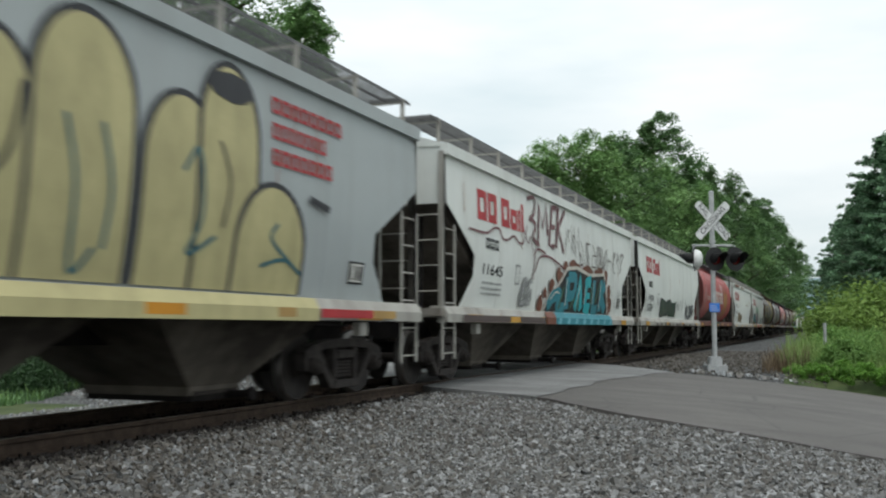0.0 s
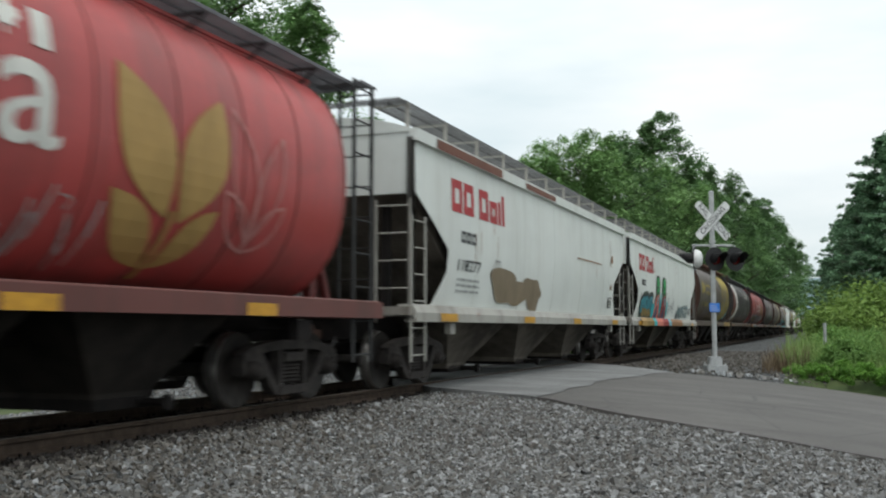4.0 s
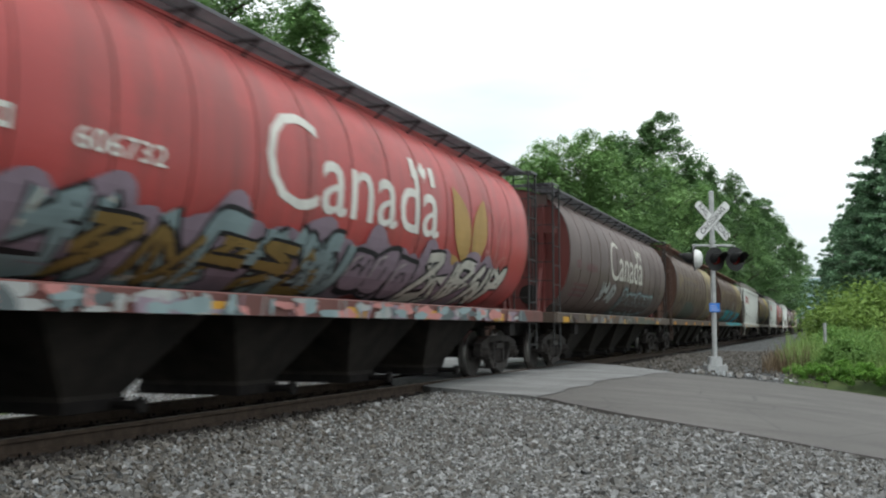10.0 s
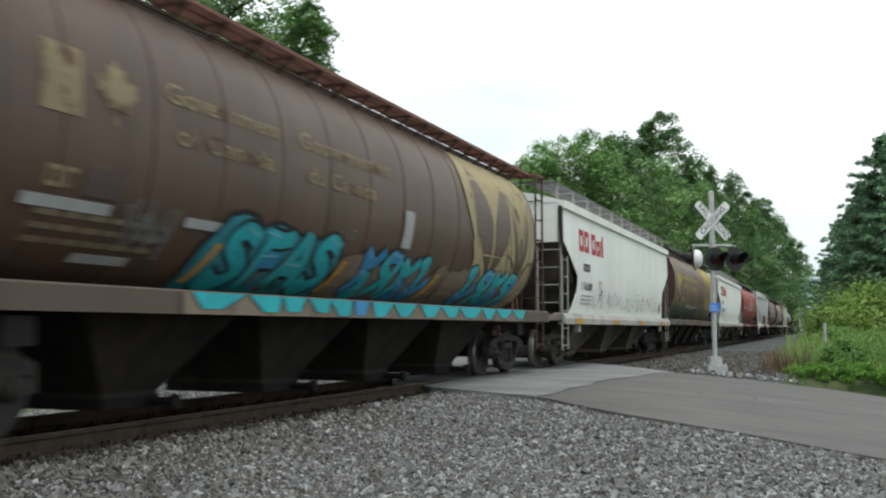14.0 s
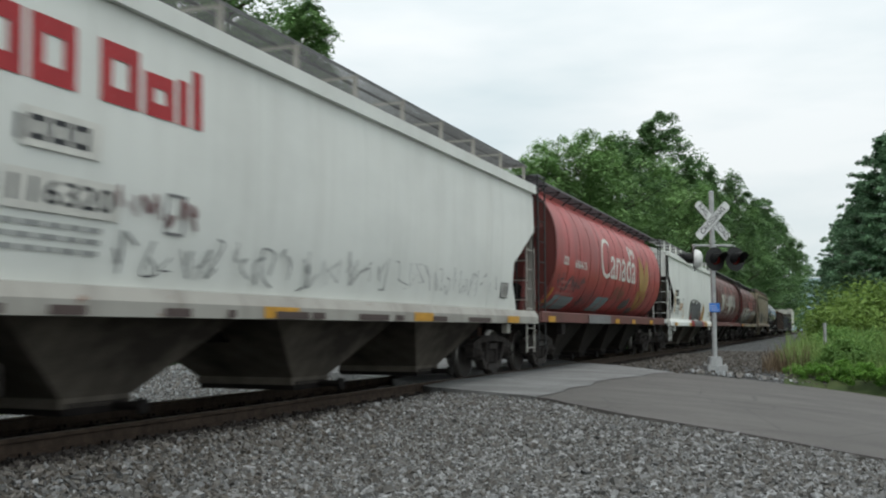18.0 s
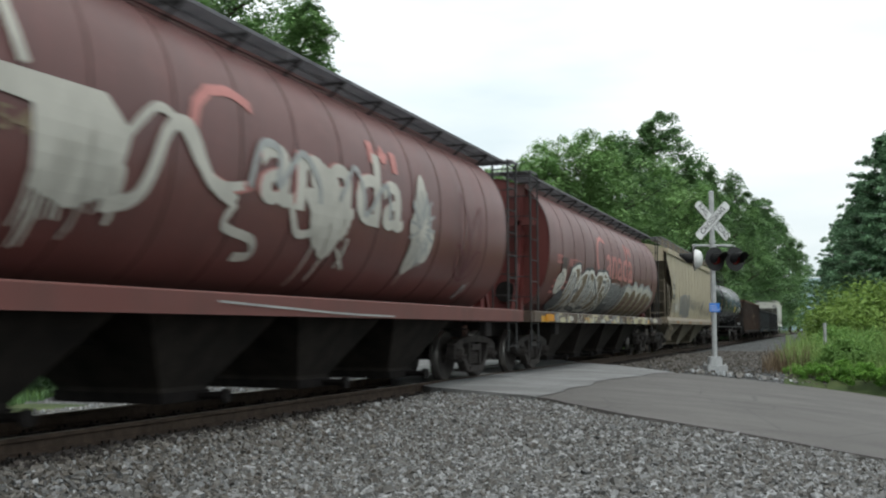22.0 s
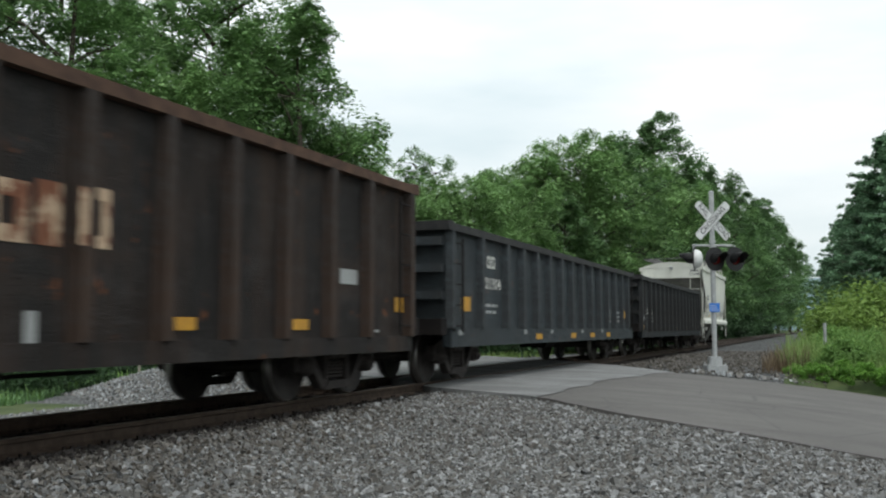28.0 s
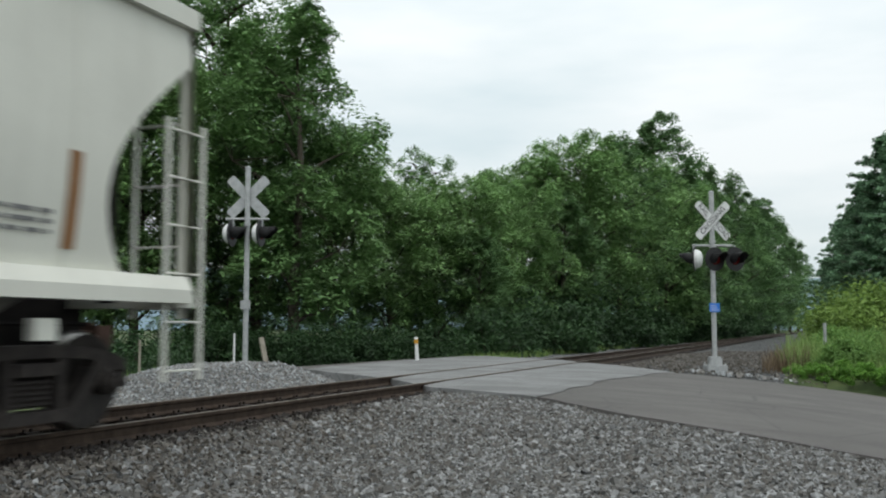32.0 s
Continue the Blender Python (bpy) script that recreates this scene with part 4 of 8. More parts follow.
MOVING, WHEELS = [], []


def wheelset_mesh(bm):
    tube(bm, (-0.95, 0, 0), (0.95, 0, 0), 0.085, 12)
    for s in (-1, 1):
        prof = [(0.0, 0.10), (0.045, 0.16), (0.03, 0.30), (0.0, 0.385), (0.0, 0.447), (0.03, 0.457), (0.11, 0.462), (0.125, 0.485), (0.145, 0.485), (0.145, 0.385), (0.10, 0.30), (0.075, 0.17), (0.12, 0.10)]
        lathe_x(bm, [(s * (0.815 - x), r) for x, r in prof], 32)


def tread_mesh(bm):
    tube(bm, (-0.027, 0, 0), (0.0, 0, 0), 0.4590, 32, 0.4485, False)
    tube(bm, (-0.10, 0, 0), (-0.027, 0, 0), 0.4640, 32, 0.4590, False)


def bar(bm, pts, w, x0, x1):
    """A cast bar of even depth along a bent line of (y, z)."""
    side = []
    for i, p in enumerate(pts):
        a, b = pts[max(0, i - 1)], pts[min(len(pts) - 1, i + 1)]
        dy, dz = b[0] - a[0], b[1] - a[1]
        k = math.hypot(dy, dz)
        side.append(((p[0] - dz / k * w / 2, p[1] + dy / k * w / 2), (p[0] + dz / k * w / 2, p[1] - dy / k * w / 2)))
    for (a, b), (c, d) in zip(side, side[1:]):
        prism(bm, [a, b, d, c], "x", x0, x1)


def side_frame_mesh(bm):
    """Cast side frame: arched top chord, tension legs, columns, spring seat and bearing jaws."""
    x0, x1 = -0.08, 0.08
    bar(bm, [(-1.13, 0.60), (-0.98, 0.665), (-0.62, 0.735), (-0.25, 0.755), (0.25, 0.755), (0.62, 0.735), (0.98, 0.665), (1.13, 0.60)], 0.115, x0, x1)
    for s in (-1, 1):
        bar(bm, [(s * 0.80, 0.66), (s * 0.62, 0.42), (s * 0.42, 0.205), (s * 0.28, 0.185)], 0.12, x0, x1)
        bar(bm, [(s * 0.305, 0.20), (s * 0.305, 0.72)], 0.085, x0 + 0.01, x1 - 0.01)
        bar(bm, [(s * 1.11, 0.62), (s * 1.12, 0.40)], 0.07, x0, x1)
        bar(bm, [(s * 0.72, 0.62), (s * 0.70, 0.44)], 0.06, x0, x1)
        box(bm, x0 - 0.01, x1 + 0.01, s * 0.91 - 0.14, s * 0.91 + 0.14, 0.57, 0.64)
    prism(bm, [(-0.40, 0.14), (0.40, 0.14), (0.33, 0.245), (-0.33, 0.245)], "x", x0 - 0.025, x1 + 0.025)
    box(bm, x0 + 0.03, x1 + 0.012, -0.23, 0.23, 0.545, 0.655)


def bearing_mesh(bm):
    lathe_x(bm, [(-0.10, 0.125), (0.04, 0.125), (0.055, 0.105), (0.10, 0.10), (0.115, 0.06), (0.135, 0.055)], 16)
    for i in range(3):
        a = 2 * math.pi * i / 3
        tube(bm, (0.11, 0.055 * math.cos(a), 0.055 * math.sin(a)), (0.15, 0.055 * math.cos(a), 0.055 * math.sin(a)), 0.02, 6)


def spring_mesh(bm):
    rows = []
    for k in range(11):
        r = 0.068 if k % 2 else 0.050
        rows.append([bm.verts.new((r * math.cos(a), r * math.sin(a), 0.27 + 0.024 * k)) for a in (2 * math.pi * i / 10 for i in range(10))])
    for a, b in zip(rows, rows[1:]):
        for i in range(10):
            bm.faces.new((a[i], a[(i + 1) % 10], b[(i + 1) % 10], b[i]))


def bolster_mesh(bm):
    box(bm, -0.98, 0.98, -0.21, 0.21, 0.50, 0.72)
    box(bm, -0.95, 0.95, -0.12, 0.12, 0.40, 0.50)
    box(bm, -0.55, 0.55, -0.62, -0.52, 0.38, 0.46)
    box(bm, -0.55, 0.55, 0.52, 0.62, 0.38, 0.46)


def truck(car, s):
    """A two-axle truck under a car, s metres behind its front coupling."""
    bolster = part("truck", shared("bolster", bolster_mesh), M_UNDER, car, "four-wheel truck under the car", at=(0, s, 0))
    for sx in (-1.0, 1.0):
        fr = part("side_frame", shared("side_frame", side_frame_mesh), M_TRUCK, bolster, at=(sx, 0, 0))
        for dy in (-0.15, 0.0, 0.15):
            part("spring", shared("spring", spring_mesh, True), M_TRUCK, bolster, at=(sx, dy, 0))
        for dy in (-0.89, 0.89):
            b = part("axle_bearing", shared("axle_bearing", bearing_mesh, True), M_TRUCK, bolster, at=(sx * 1.06, dy, 0.457))
            b.scale = (sx, 1, 1)
    for dy in (-0.89, 0.89):
        w = part("wheelset", shared("wheelset", wheelset_mesh, True), M_WHEEL, car, at=(0, s + dy, 0.457))
        for sx in (-1, 1):
            tr = part("tread", shared("tread", tread_mesh, True), M_TREAD, w, "bright worn wheel tread", at=(sx * 0.813, 0, 0))
            tr.scale = (sx, 1, 1)
        WHEELS.append((w, car, s + dy))


def coupler_mesh(bm):
    box(bm, -0.06, 0.06, 0.12, 0.75, 0.80, 0.94)
    box(bm, -0.13, 0.13, -0.10, 0.14, 0.74, 0.99)
    tube(bm, (0.13, -0.02, 0.70), (0.13, -0.02, 1.02), 0.06, 10)


def hose_mesh(bm):
    pts = [(0.28, 0.55, 0.82), (0.30, 0.35, 0.62), (0.26, 0.12, 0.46), (0.20, -0.02, 0.44)]
    for a, b in zip(pts, pts[1:]):
        tube(bm, a, b, 0.028, 6)


def couplers(car, length):
    for s, turn in ((0, 0), (length, 180)):
        c = part("coupler", shared("coupler", coupler_mesh), M_FRAMEBR, car, at=(0, s, 0))
        c.rotation_euler[2] = radians(turn)
        h = part("brake_hose", shared("brake_hose", hose_mesh), M_BLACK, car, at=(0, s, 0))
        h.rotation_euler[2] = radians(turn)


def ladder(name, car, at, width, z0, z1, rungs, mat, axis="y", wide=0.026):
    """A ladder: two stiles and its rungs, each a piece."""
    lad = empty(name, at)
    lad.parent = car
    d = Vector((0, width, 0)) if axis == "y" else Vector((width, 0, 0))
    stile = shared(("stile", z0, z1, wide), box_mesh(-0.012, 0.012, -wide, wide, z0, z1))
    rung = shared(("rung", width, axis), lambda bm: tube(bm, (0, 0, 0), d, 0.013, 6))
    part("stile", stile, mat, lad)
    part("stile", stile, mat, lad, at=d)
    for i in range(rungs):
        part("rung", rung, mat, lad, at=(0, 0, z0 + 0.10 + (z1 - z0 - 0.2) * i / (rungs - 1)))
    return lad


def slats_mesh(x0, x1, y0, y1, z, pitch, thick=0.014):
    """An open walkway: two edge bars, bearer bars and many cross slats."""
    def build(bm):
        for x in (x0, x1 - 0.012, (x0 + x1) / 2):
            box(bm, x, x + 0.012, y0, y1, z - 0.045, z)
        n = int((y1 - y0) / pitch)
        for i in range(n):
            y = y0 + pitch * i
            box(bm, x0, x1, y, y + thick, z - 0.02, z - 0.006)
    return build


def loft(bm, levels, bulge=0.0, caps=True):
    """Stack of rectangles (z, half width, y front, y rear) skinned into a shell."""
    rings = []
    for z, w, ya, yb in levels:
        rings.append([bm.verts.new(p) for p in ((w, ya, z), (w, yb, z), (-w, yb, z), (-w, ya, z))])
    for a, b in zip(rings, rings[1:]):
        for i in range(4):
            bm.faces.new((a[i], a[(i + 1) % 4], b[(i + 1) % 4], b[i]))
    if caps:
        bm.faces.new(rings[0][::-1])
        bm.faces.new(rings[-1])


def bay_mesh(top, bottom, w_top, w_bot, z0, z1):
    def build(bm):
        loft(bm, [(z0, w_bot, -bottom / 2, bottom / 2), (z0 + 0.10, w_bot, -bottom / 2, bottom / 2), (z1, w_top, -top / 2, top / 2)])
    return build


def gate_mesh(bm):
    box(bm, -0.75, 0.75, -0.45, 0.45, -0.06, 0.06)
    tube(bm, (-1.05, 0.25, 0.0), (1.05, 0.25, 0.0), 0.045, 8)
    for sx in (-1, 1):
        tube(bm, (sx * 1.05, 0.25, 0), (sx * 1.12, 0.25, 0), 0.085, 8)


def brake_gear_mesh(bm):
    tube(bm, (0.35, -0.5, 0), (0.35, 0.5, 0), 0.16, 12)
    box(bm, -0.3, 0.1, -0.2, 0.25, -0.15, 0.15)
    tube(bm, (0.2, -0.9, -0.1), (0.2, 2.0, -0.1), 0.025, 6)


# side profiles: half width by height
def angle_side(z):
    return 1.60 - 0.055 * ((z - 2.75) / 1.4) ** 2 * (1.0 if z > 2.75 else 2.4)


def barrel_side(z):
    k = min(0.999, abs((z - 2.85) / 1.62))
    return 1.60 * (1 - k ** 2.35) ** (1 / 2.35)


def flat_side(x):
    return lambda z: x


TANK_R, TANK_Z = 1.455, 2.63


def tank_side(z):
    return math.sqrt(max(0.01, TANK_R ** 2 - (z - TANK_Z) ** 2))


ANGLE_L, BARREL_L = 17.75, 18.45


def outline(z, length, e0, notch, zs=(2.75, 1.90, 1.36), curved=False):
    """Where the side sheet of an angular hopper ends, by height."""
    if z >= zs[0]:
        k = 0.0
    elif curved:
        k = math.sin(math.pi * 0.78 * (zs[0] - z) / (zs[0] - 1.32))
    elif z >= zs[1]:
        k = (zs[0] - z) / (zs[0] - zs[1])
        k = k
    else:
        k = 1.0 if z > zs[2] else 1.0 - 0.36 * (zs[2] - z) / (zs[2] - 1.32)
    return e0 + notch * k, length - e0 - notch * k


def upper_body(length, e0, eave, zs):
    def build(bm):
        zz = [zs[0] + (eave - zs[0]) * i / 6 for i in range(7)]
        loft(bm, [(z, angle_side(z) - 0.012, e0, length - e0) for z in zz])
    return build


def lower_hopper(length, e0, notch, zs):
    """The sloping hopper ends hidden behind the side sheets."""
    def build(bm):
        run = notch + 1.5
        loft(bm, [(1.28, 1.40, e0 + run, length - e0 - run), (zs[0] - 0.001, 1.44, e0 + 0.10, length - e0 - 0.10)])
    return build


def side_sheet(length, e0, notch, eave, zs, curved):
    """One bulging side sheet with its cut-back ends, a few millimetres thick."""
    def build(bm):
        zz = sorted(set([1.32, *zs] + [1.32 + (eave - 1.32) * i / 16 for i in range(17)]))
        rows = []
        for z in zz:
            a, b = outline(z, length, e0, notch, zs, curved)
            x = angle_side(z)
            rows.append([bm.verts.new(p) for p in ((x - 0.011, a, z), (x, a, z), (x, b, z), (x - 0.011, b, z))])
        for p, q in zip(rows, rows[1:]):
            for i in range(4):
                bm.faces.new((p[i], p[(i + 1) % 4], q[(i + 1) % 4], q[i]))
        bm.faces.new(rows[0])
        bm.faces.new(rows[-1])
    return build


def roof_mesh(length, e0, eave, rise, segs=10):
    def build(bm):
        rows = []
        for y in (e0 - 0.02, length - e0 + 0.02):
            rows.append([bm.verts.new((1.56 * c, y, eave + 0.02 + rise * (1 - abs(c) ** 2.2))) for c in (1 - 2 * i / segs for i in range(segs + 1))] + [bm.verts.new((-1.56, y, eave - 0.01)), bm.verts.new((1.56, y, eave - 0.01))])
        k = len(rows[0])
        for i in range(k):
            bm.faces.new((rows[0][i], rows[1][i], rows[1][(i + 1) % k], rows[0][(i + 1) % k]))
        bm.faces.new(rows[0])
        bm.faces.new(rows[1][::-1])
    return build


def seam_mesh(side, z0, z1, w=0.05, out=0.012):
    """A raised vertical rib that follows the side's profile."""
    def build(bm):
        n = 32
        prev = None
        for i in range(n + 1):
            z = z0 + (z1 - z0) * i / n
            x = side(z)
            row = [bm.verts.new(p) for p in ((x - 0.01, -w / 2, z), (x + out, -w / 2 + 0.006, z), (x + out, w / 2 - 0.006, z), (x - 0.01, w / 2, z))]
            if prev:
                for j in range(3):
                    bm.faces.new((prev[j], prev[j + 1], row[j + 1], row[j]))
            prev = row
    return build


def box_mesh(*b):
    def build(bm):
        box(bm, *b)
    return build


def brake_wheel_mesh(bm):
    n = 18
    for i in range(n):
        a, b = 2 * math.pi * i / n, 2 * math.pi * (i + 1) / n
        tube(bm, (0.26 * math.cos(a), 0, 0.26 * math.sin(a)), (0.26 * math.cos(b), 0, 0.26 * math.sin(b)), 0.016, 5)
    for i in range(3):
        a = 2.1 * i
        tube(bm, (0, 0, 0), (0.26 * math.cos(a), 0, 0.26 * math.sin(a)), 0.014, 5)


def angular_hopper(name, label, skin, length=ANGLE_L, e0=0.65, notch=1.42, eave=4.02, zs=(3.05, 2.27, 1.88), bays=3, under=M_BAY, trim=None, walk_mat=M_GRATE, group="covered hoppers in the train", seams=5, curved=False, slope=None, seam_mat=None, climb=2.95, sill=(1.06, 1.32), lad=None, lad_top=2.72):
    """Covered hopper with flat bulging sides, cut-back ends and a roof walkway."""
    car = empty("covered_hopper")
    tagged(car, label, "railcar", group)
    trim = trim or skin
    key = (length, e0, notch, eave, bays, zs, sill)
    lad = e0 - 0.10 if lad is None else lad
    part("body", shared(("hopper_body", *key), upper_body(length, e0, eave, zs), True), skin, car)
    part("hopper_slope", shared(("hopper_slope", *key), lower_hopper(length, e0, notch, zs)), slope or M_SLOPE, car)
    for turn in (0, 1):
        sh = part("side_sheet", shared(("side_sheet", *key), side_sheet(length, e0, notch, eave, zs, curved), True), skin, car)
        if turn:
            sh.rotation_euler[2] = math.pi
            sh.location.y = length
    part("roof", shared(("roof", *key), roof_mesh(length, e0, eave, 0.28), True), skin, car)
    for sx in (-1, 1):
        ev = part("eave_angle", shared(("eave_angle", *key), box_mesh(1.50, 1.64, e0 - 0.06, length - e0 + 0.06, eave - 0.16, eave + 0.03)), skin, car)
        sl = part("side_sill", shared(("side_sill", *key), lambda bm: prism(bm, [(1.34, sill[1] + 0.01), (1.585, sill[1] + 0.01), (1.655, sill[1] - 0.12), (1.655, sill[0]), (1.46, sill[0]), (1.46, sill[0] + 0.03), (1.62, sill[0] + 0.03), (1.54, sill[1] - 0.07), (1.34, sill[1] - 0.07)], "y", 0.55, length - 0.55)), trim, car)
        if sx < 0:
            ev.rotation_euler[2] = sl.rotation_euler[2] = math.pi
            ev.location.y = sl.location.y = length
        # ladders at both ends of this side
        for s in (lad, length - lad - 0.56):
            ladder("side_ladder", car, (sx * 1.56, s, 0), 0.56, 0.45, lad_top, 6, trim)
        for s in (0.58, length - 0.58):
            ladder("end_ladder", car, (sx * 1.24 - 0.29, s, 0), 0.58, 1.05, climb, 5, trim, "x")
        part("jacking_pad", shared("jacking_pad", box_mesh(-0.05, 0.05, -0.12, 0.12, 0.86, 1.04)), trim, car, at=(sx * 1.50, 2.35, 0))
        part("jacking_pad", shared("jacking_pad", box_mesh(-0.05, 0.05, -0.12, 0.12, 0.86, 1.04)), trim, car, at=(sx * 1.50, length - 2.35, 0))
    for s in (0.42, length - 0.72):
        part("end_platform", shared("end_platform", box_mesh(-1.58, 1.58, 0, 0.30, 1.16, 1.29)), trim, car, at=(0, s, 0))
        for s in (e0 - 0.02, length - e0 + 0.02):
            part("corner_post", shared(("corner_post", eave), box_mesh(-0.05, 0.05, -0.05, 0.05, 1.05, eave - 0.1)), trim, car, at=(sx * 1.52, s, 0))
    for s in (0.9, length - 1.0):
        part("end_post", shared("end_post", box_mesh(-0.065, 0.065, -0.05, 0.05, 1.2, 2.9)), M_UNDER, car, at=(-0.98, s, 0))
        part("end_post", SHARED["end_post"], M_UNDER, car, at=(0.98, s, 0))
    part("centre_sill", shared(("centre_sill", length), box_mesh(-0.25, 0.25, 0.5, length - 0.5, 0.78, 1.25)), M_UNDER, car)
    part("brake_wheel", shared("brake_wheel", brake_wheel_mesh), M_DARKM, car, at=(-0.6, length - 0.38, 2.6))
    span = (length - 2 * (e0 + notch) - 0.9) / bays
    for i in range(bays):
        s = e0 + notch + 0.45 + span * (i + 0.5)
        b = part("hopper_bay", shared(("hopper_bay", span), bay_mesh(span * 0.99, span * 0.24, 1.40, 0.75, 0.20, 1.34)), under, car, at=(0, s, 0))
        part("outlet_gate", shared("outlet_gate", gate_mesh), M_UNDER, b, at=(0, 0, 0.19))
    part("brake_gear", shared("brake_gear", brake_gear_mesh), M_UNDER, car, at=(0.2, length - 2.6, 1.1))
    # roof walkways and their posts
    top = eave + 0.49
    for sx in (-1, 1):
        wk = part("walkway", shared(("walkway", length, e0, eave), slats_mesh(0.80, 1.42, e0 - 0.05, length - e0 + 0.05, top, 0.075)), walk_mat, car)
        if sx < 0:
            wk.rotation_euler[2] = math.pi
            wk.location.y = length
    n = int((length - 2 * e0) / 1.5)
    for i in range(n + 1):
        s = e0 + 0.1 + (length - 2 * e0 - 0.2) * i / n
        part("walkway_post", shared(("walkway_post", eave), lambda bm: (box(bm, 1.38, 1.43, -0.03, 0.03, eave - 0.02, top - 0.02), box(bm, 0.8, 1.40, -0.025, 0.025, top - 0.07, top - 0.045))), trim, car, at=(0, s, 0))
    for s in (e0 - 0.05, length - e0 + 0.02):
        part("crossover_walk", shared(("crossover_walk", eave), slats_mesh(-1.4, 1.4, 0, 0.4, top, 0.075)), walk_mat, car, at=(0, s - 0.2, 0))["kind"] = "stuff"
    for i in range(1, seams + 1):
        s = e0 + 0.15 + (length - 2 * e0 - 0.3) * i / (seams + 1)
        inner = outline(1.4, length, e0, notch, zs, curved)
        z0 = 1.34 if inner[0] < s < inner[1] else zs[0] + 0.02
        part("side_seam", shared(("side_seam", z0, eave), seam_mesh(angle_side, z0, eave - 0.1, 0.03, 0.0045)), seam_mat or skin, car, at=(0, s, 0))
    for s in (1.95, length - 1.95):
        truck(car, s)
    couplers(car, length)
    return car


BAR_E = 1.60  # where the barrel begins


def barrel_mesh(length):
    def build(bm):
        n = 40
        prof = []
        for i in range(n + 1):
            a = math.pi * i / n
            z = 2.85 + 1.62 * (1 if math.cos(a) > 0 else -1) * abs(math.cos(a)) ** (2 / 2.35)
            prof.append((1.60 * math.sin(a) ** (2 / 2.35), z))
        prof = [(x, z) for x, z in prof if z > 1.30]
        prof.append((barrel_side(1.30), 1.30))
        ring = prof + [(-x, z) for x, z in prof[::-1]][:-1]
        rows = [[bm.verts.new((x, y, z)) for x, z in ring] for y in np.linspace(BAR_E, length - BAR_E, 9)]
        k = len(ring)
        for a, b in zip(rows, rows[1:]):
            for i in range(k):
                bm.faces.new((a[i], a[(i + 1) % k], b[(i + 1) % k], b[i]))
    return build


def barrel_ring():
    half = [(barrel_side(1.32 + 3.13 * i / 24), 1.32 + 3.13 * i / 24) for i in range(25)]
    return [(x * 0.992, z) for x, z in half] + [(-x * 0.992, z) for x, z in half[::-1]]


def bulkhead_parts(car, front, length, end):
    """Sloping end sheet, uprights, braces and the dark disc drawn for the round opening of one end, each a part."""
    f = (lambda s: s) if front else (lambda s: length - s)
    lo, hi = sorted((f(BAR_E + 0.05), f(BAR_E + 0.08)))
    part("end_sheet", shared(("end_sheet", front), lambda bm: prism(bm, barrel_ring(), "y", lo, hi)), end, car)
    lo2, hi2 = sorted((f(1.30), f(1.48)))
    for sx in (-0.95, 0.95):
        part("end_upright", shared(("end_upright", front), box_mesh(-0.06, 0.06, lo2, hi2, 1.25, 4.0)), end, car, at=(sx, 0, 0))
        part("end_brace", shared(("end_brace", front), lambda bm: prism(bm, [(f(0.85), 1.32), (f(0.97), 1.32), (f(1.74), 3.2), (f(1.62), 3.2)], "x", -0.04, 0.04)), end, car, at=(sx, 0, 0))
    part("end_crossbar", shared(("end_crossbar", front), box_mesh(-1.3, 1.3, lo2, hi2, 3.30, 3.42)), end, car)
    # near-black capped stub stands in for the shaded hole in the end sheet
    part("dark_opening_disc", shared(("dark_opening_disc", front), lambda bm: tube(bm, (0.55, f(1.55), 1.80), (0.55, f(BAR_E + 0.06), 1.80), 0.24, 18)), M_UNDER, car)


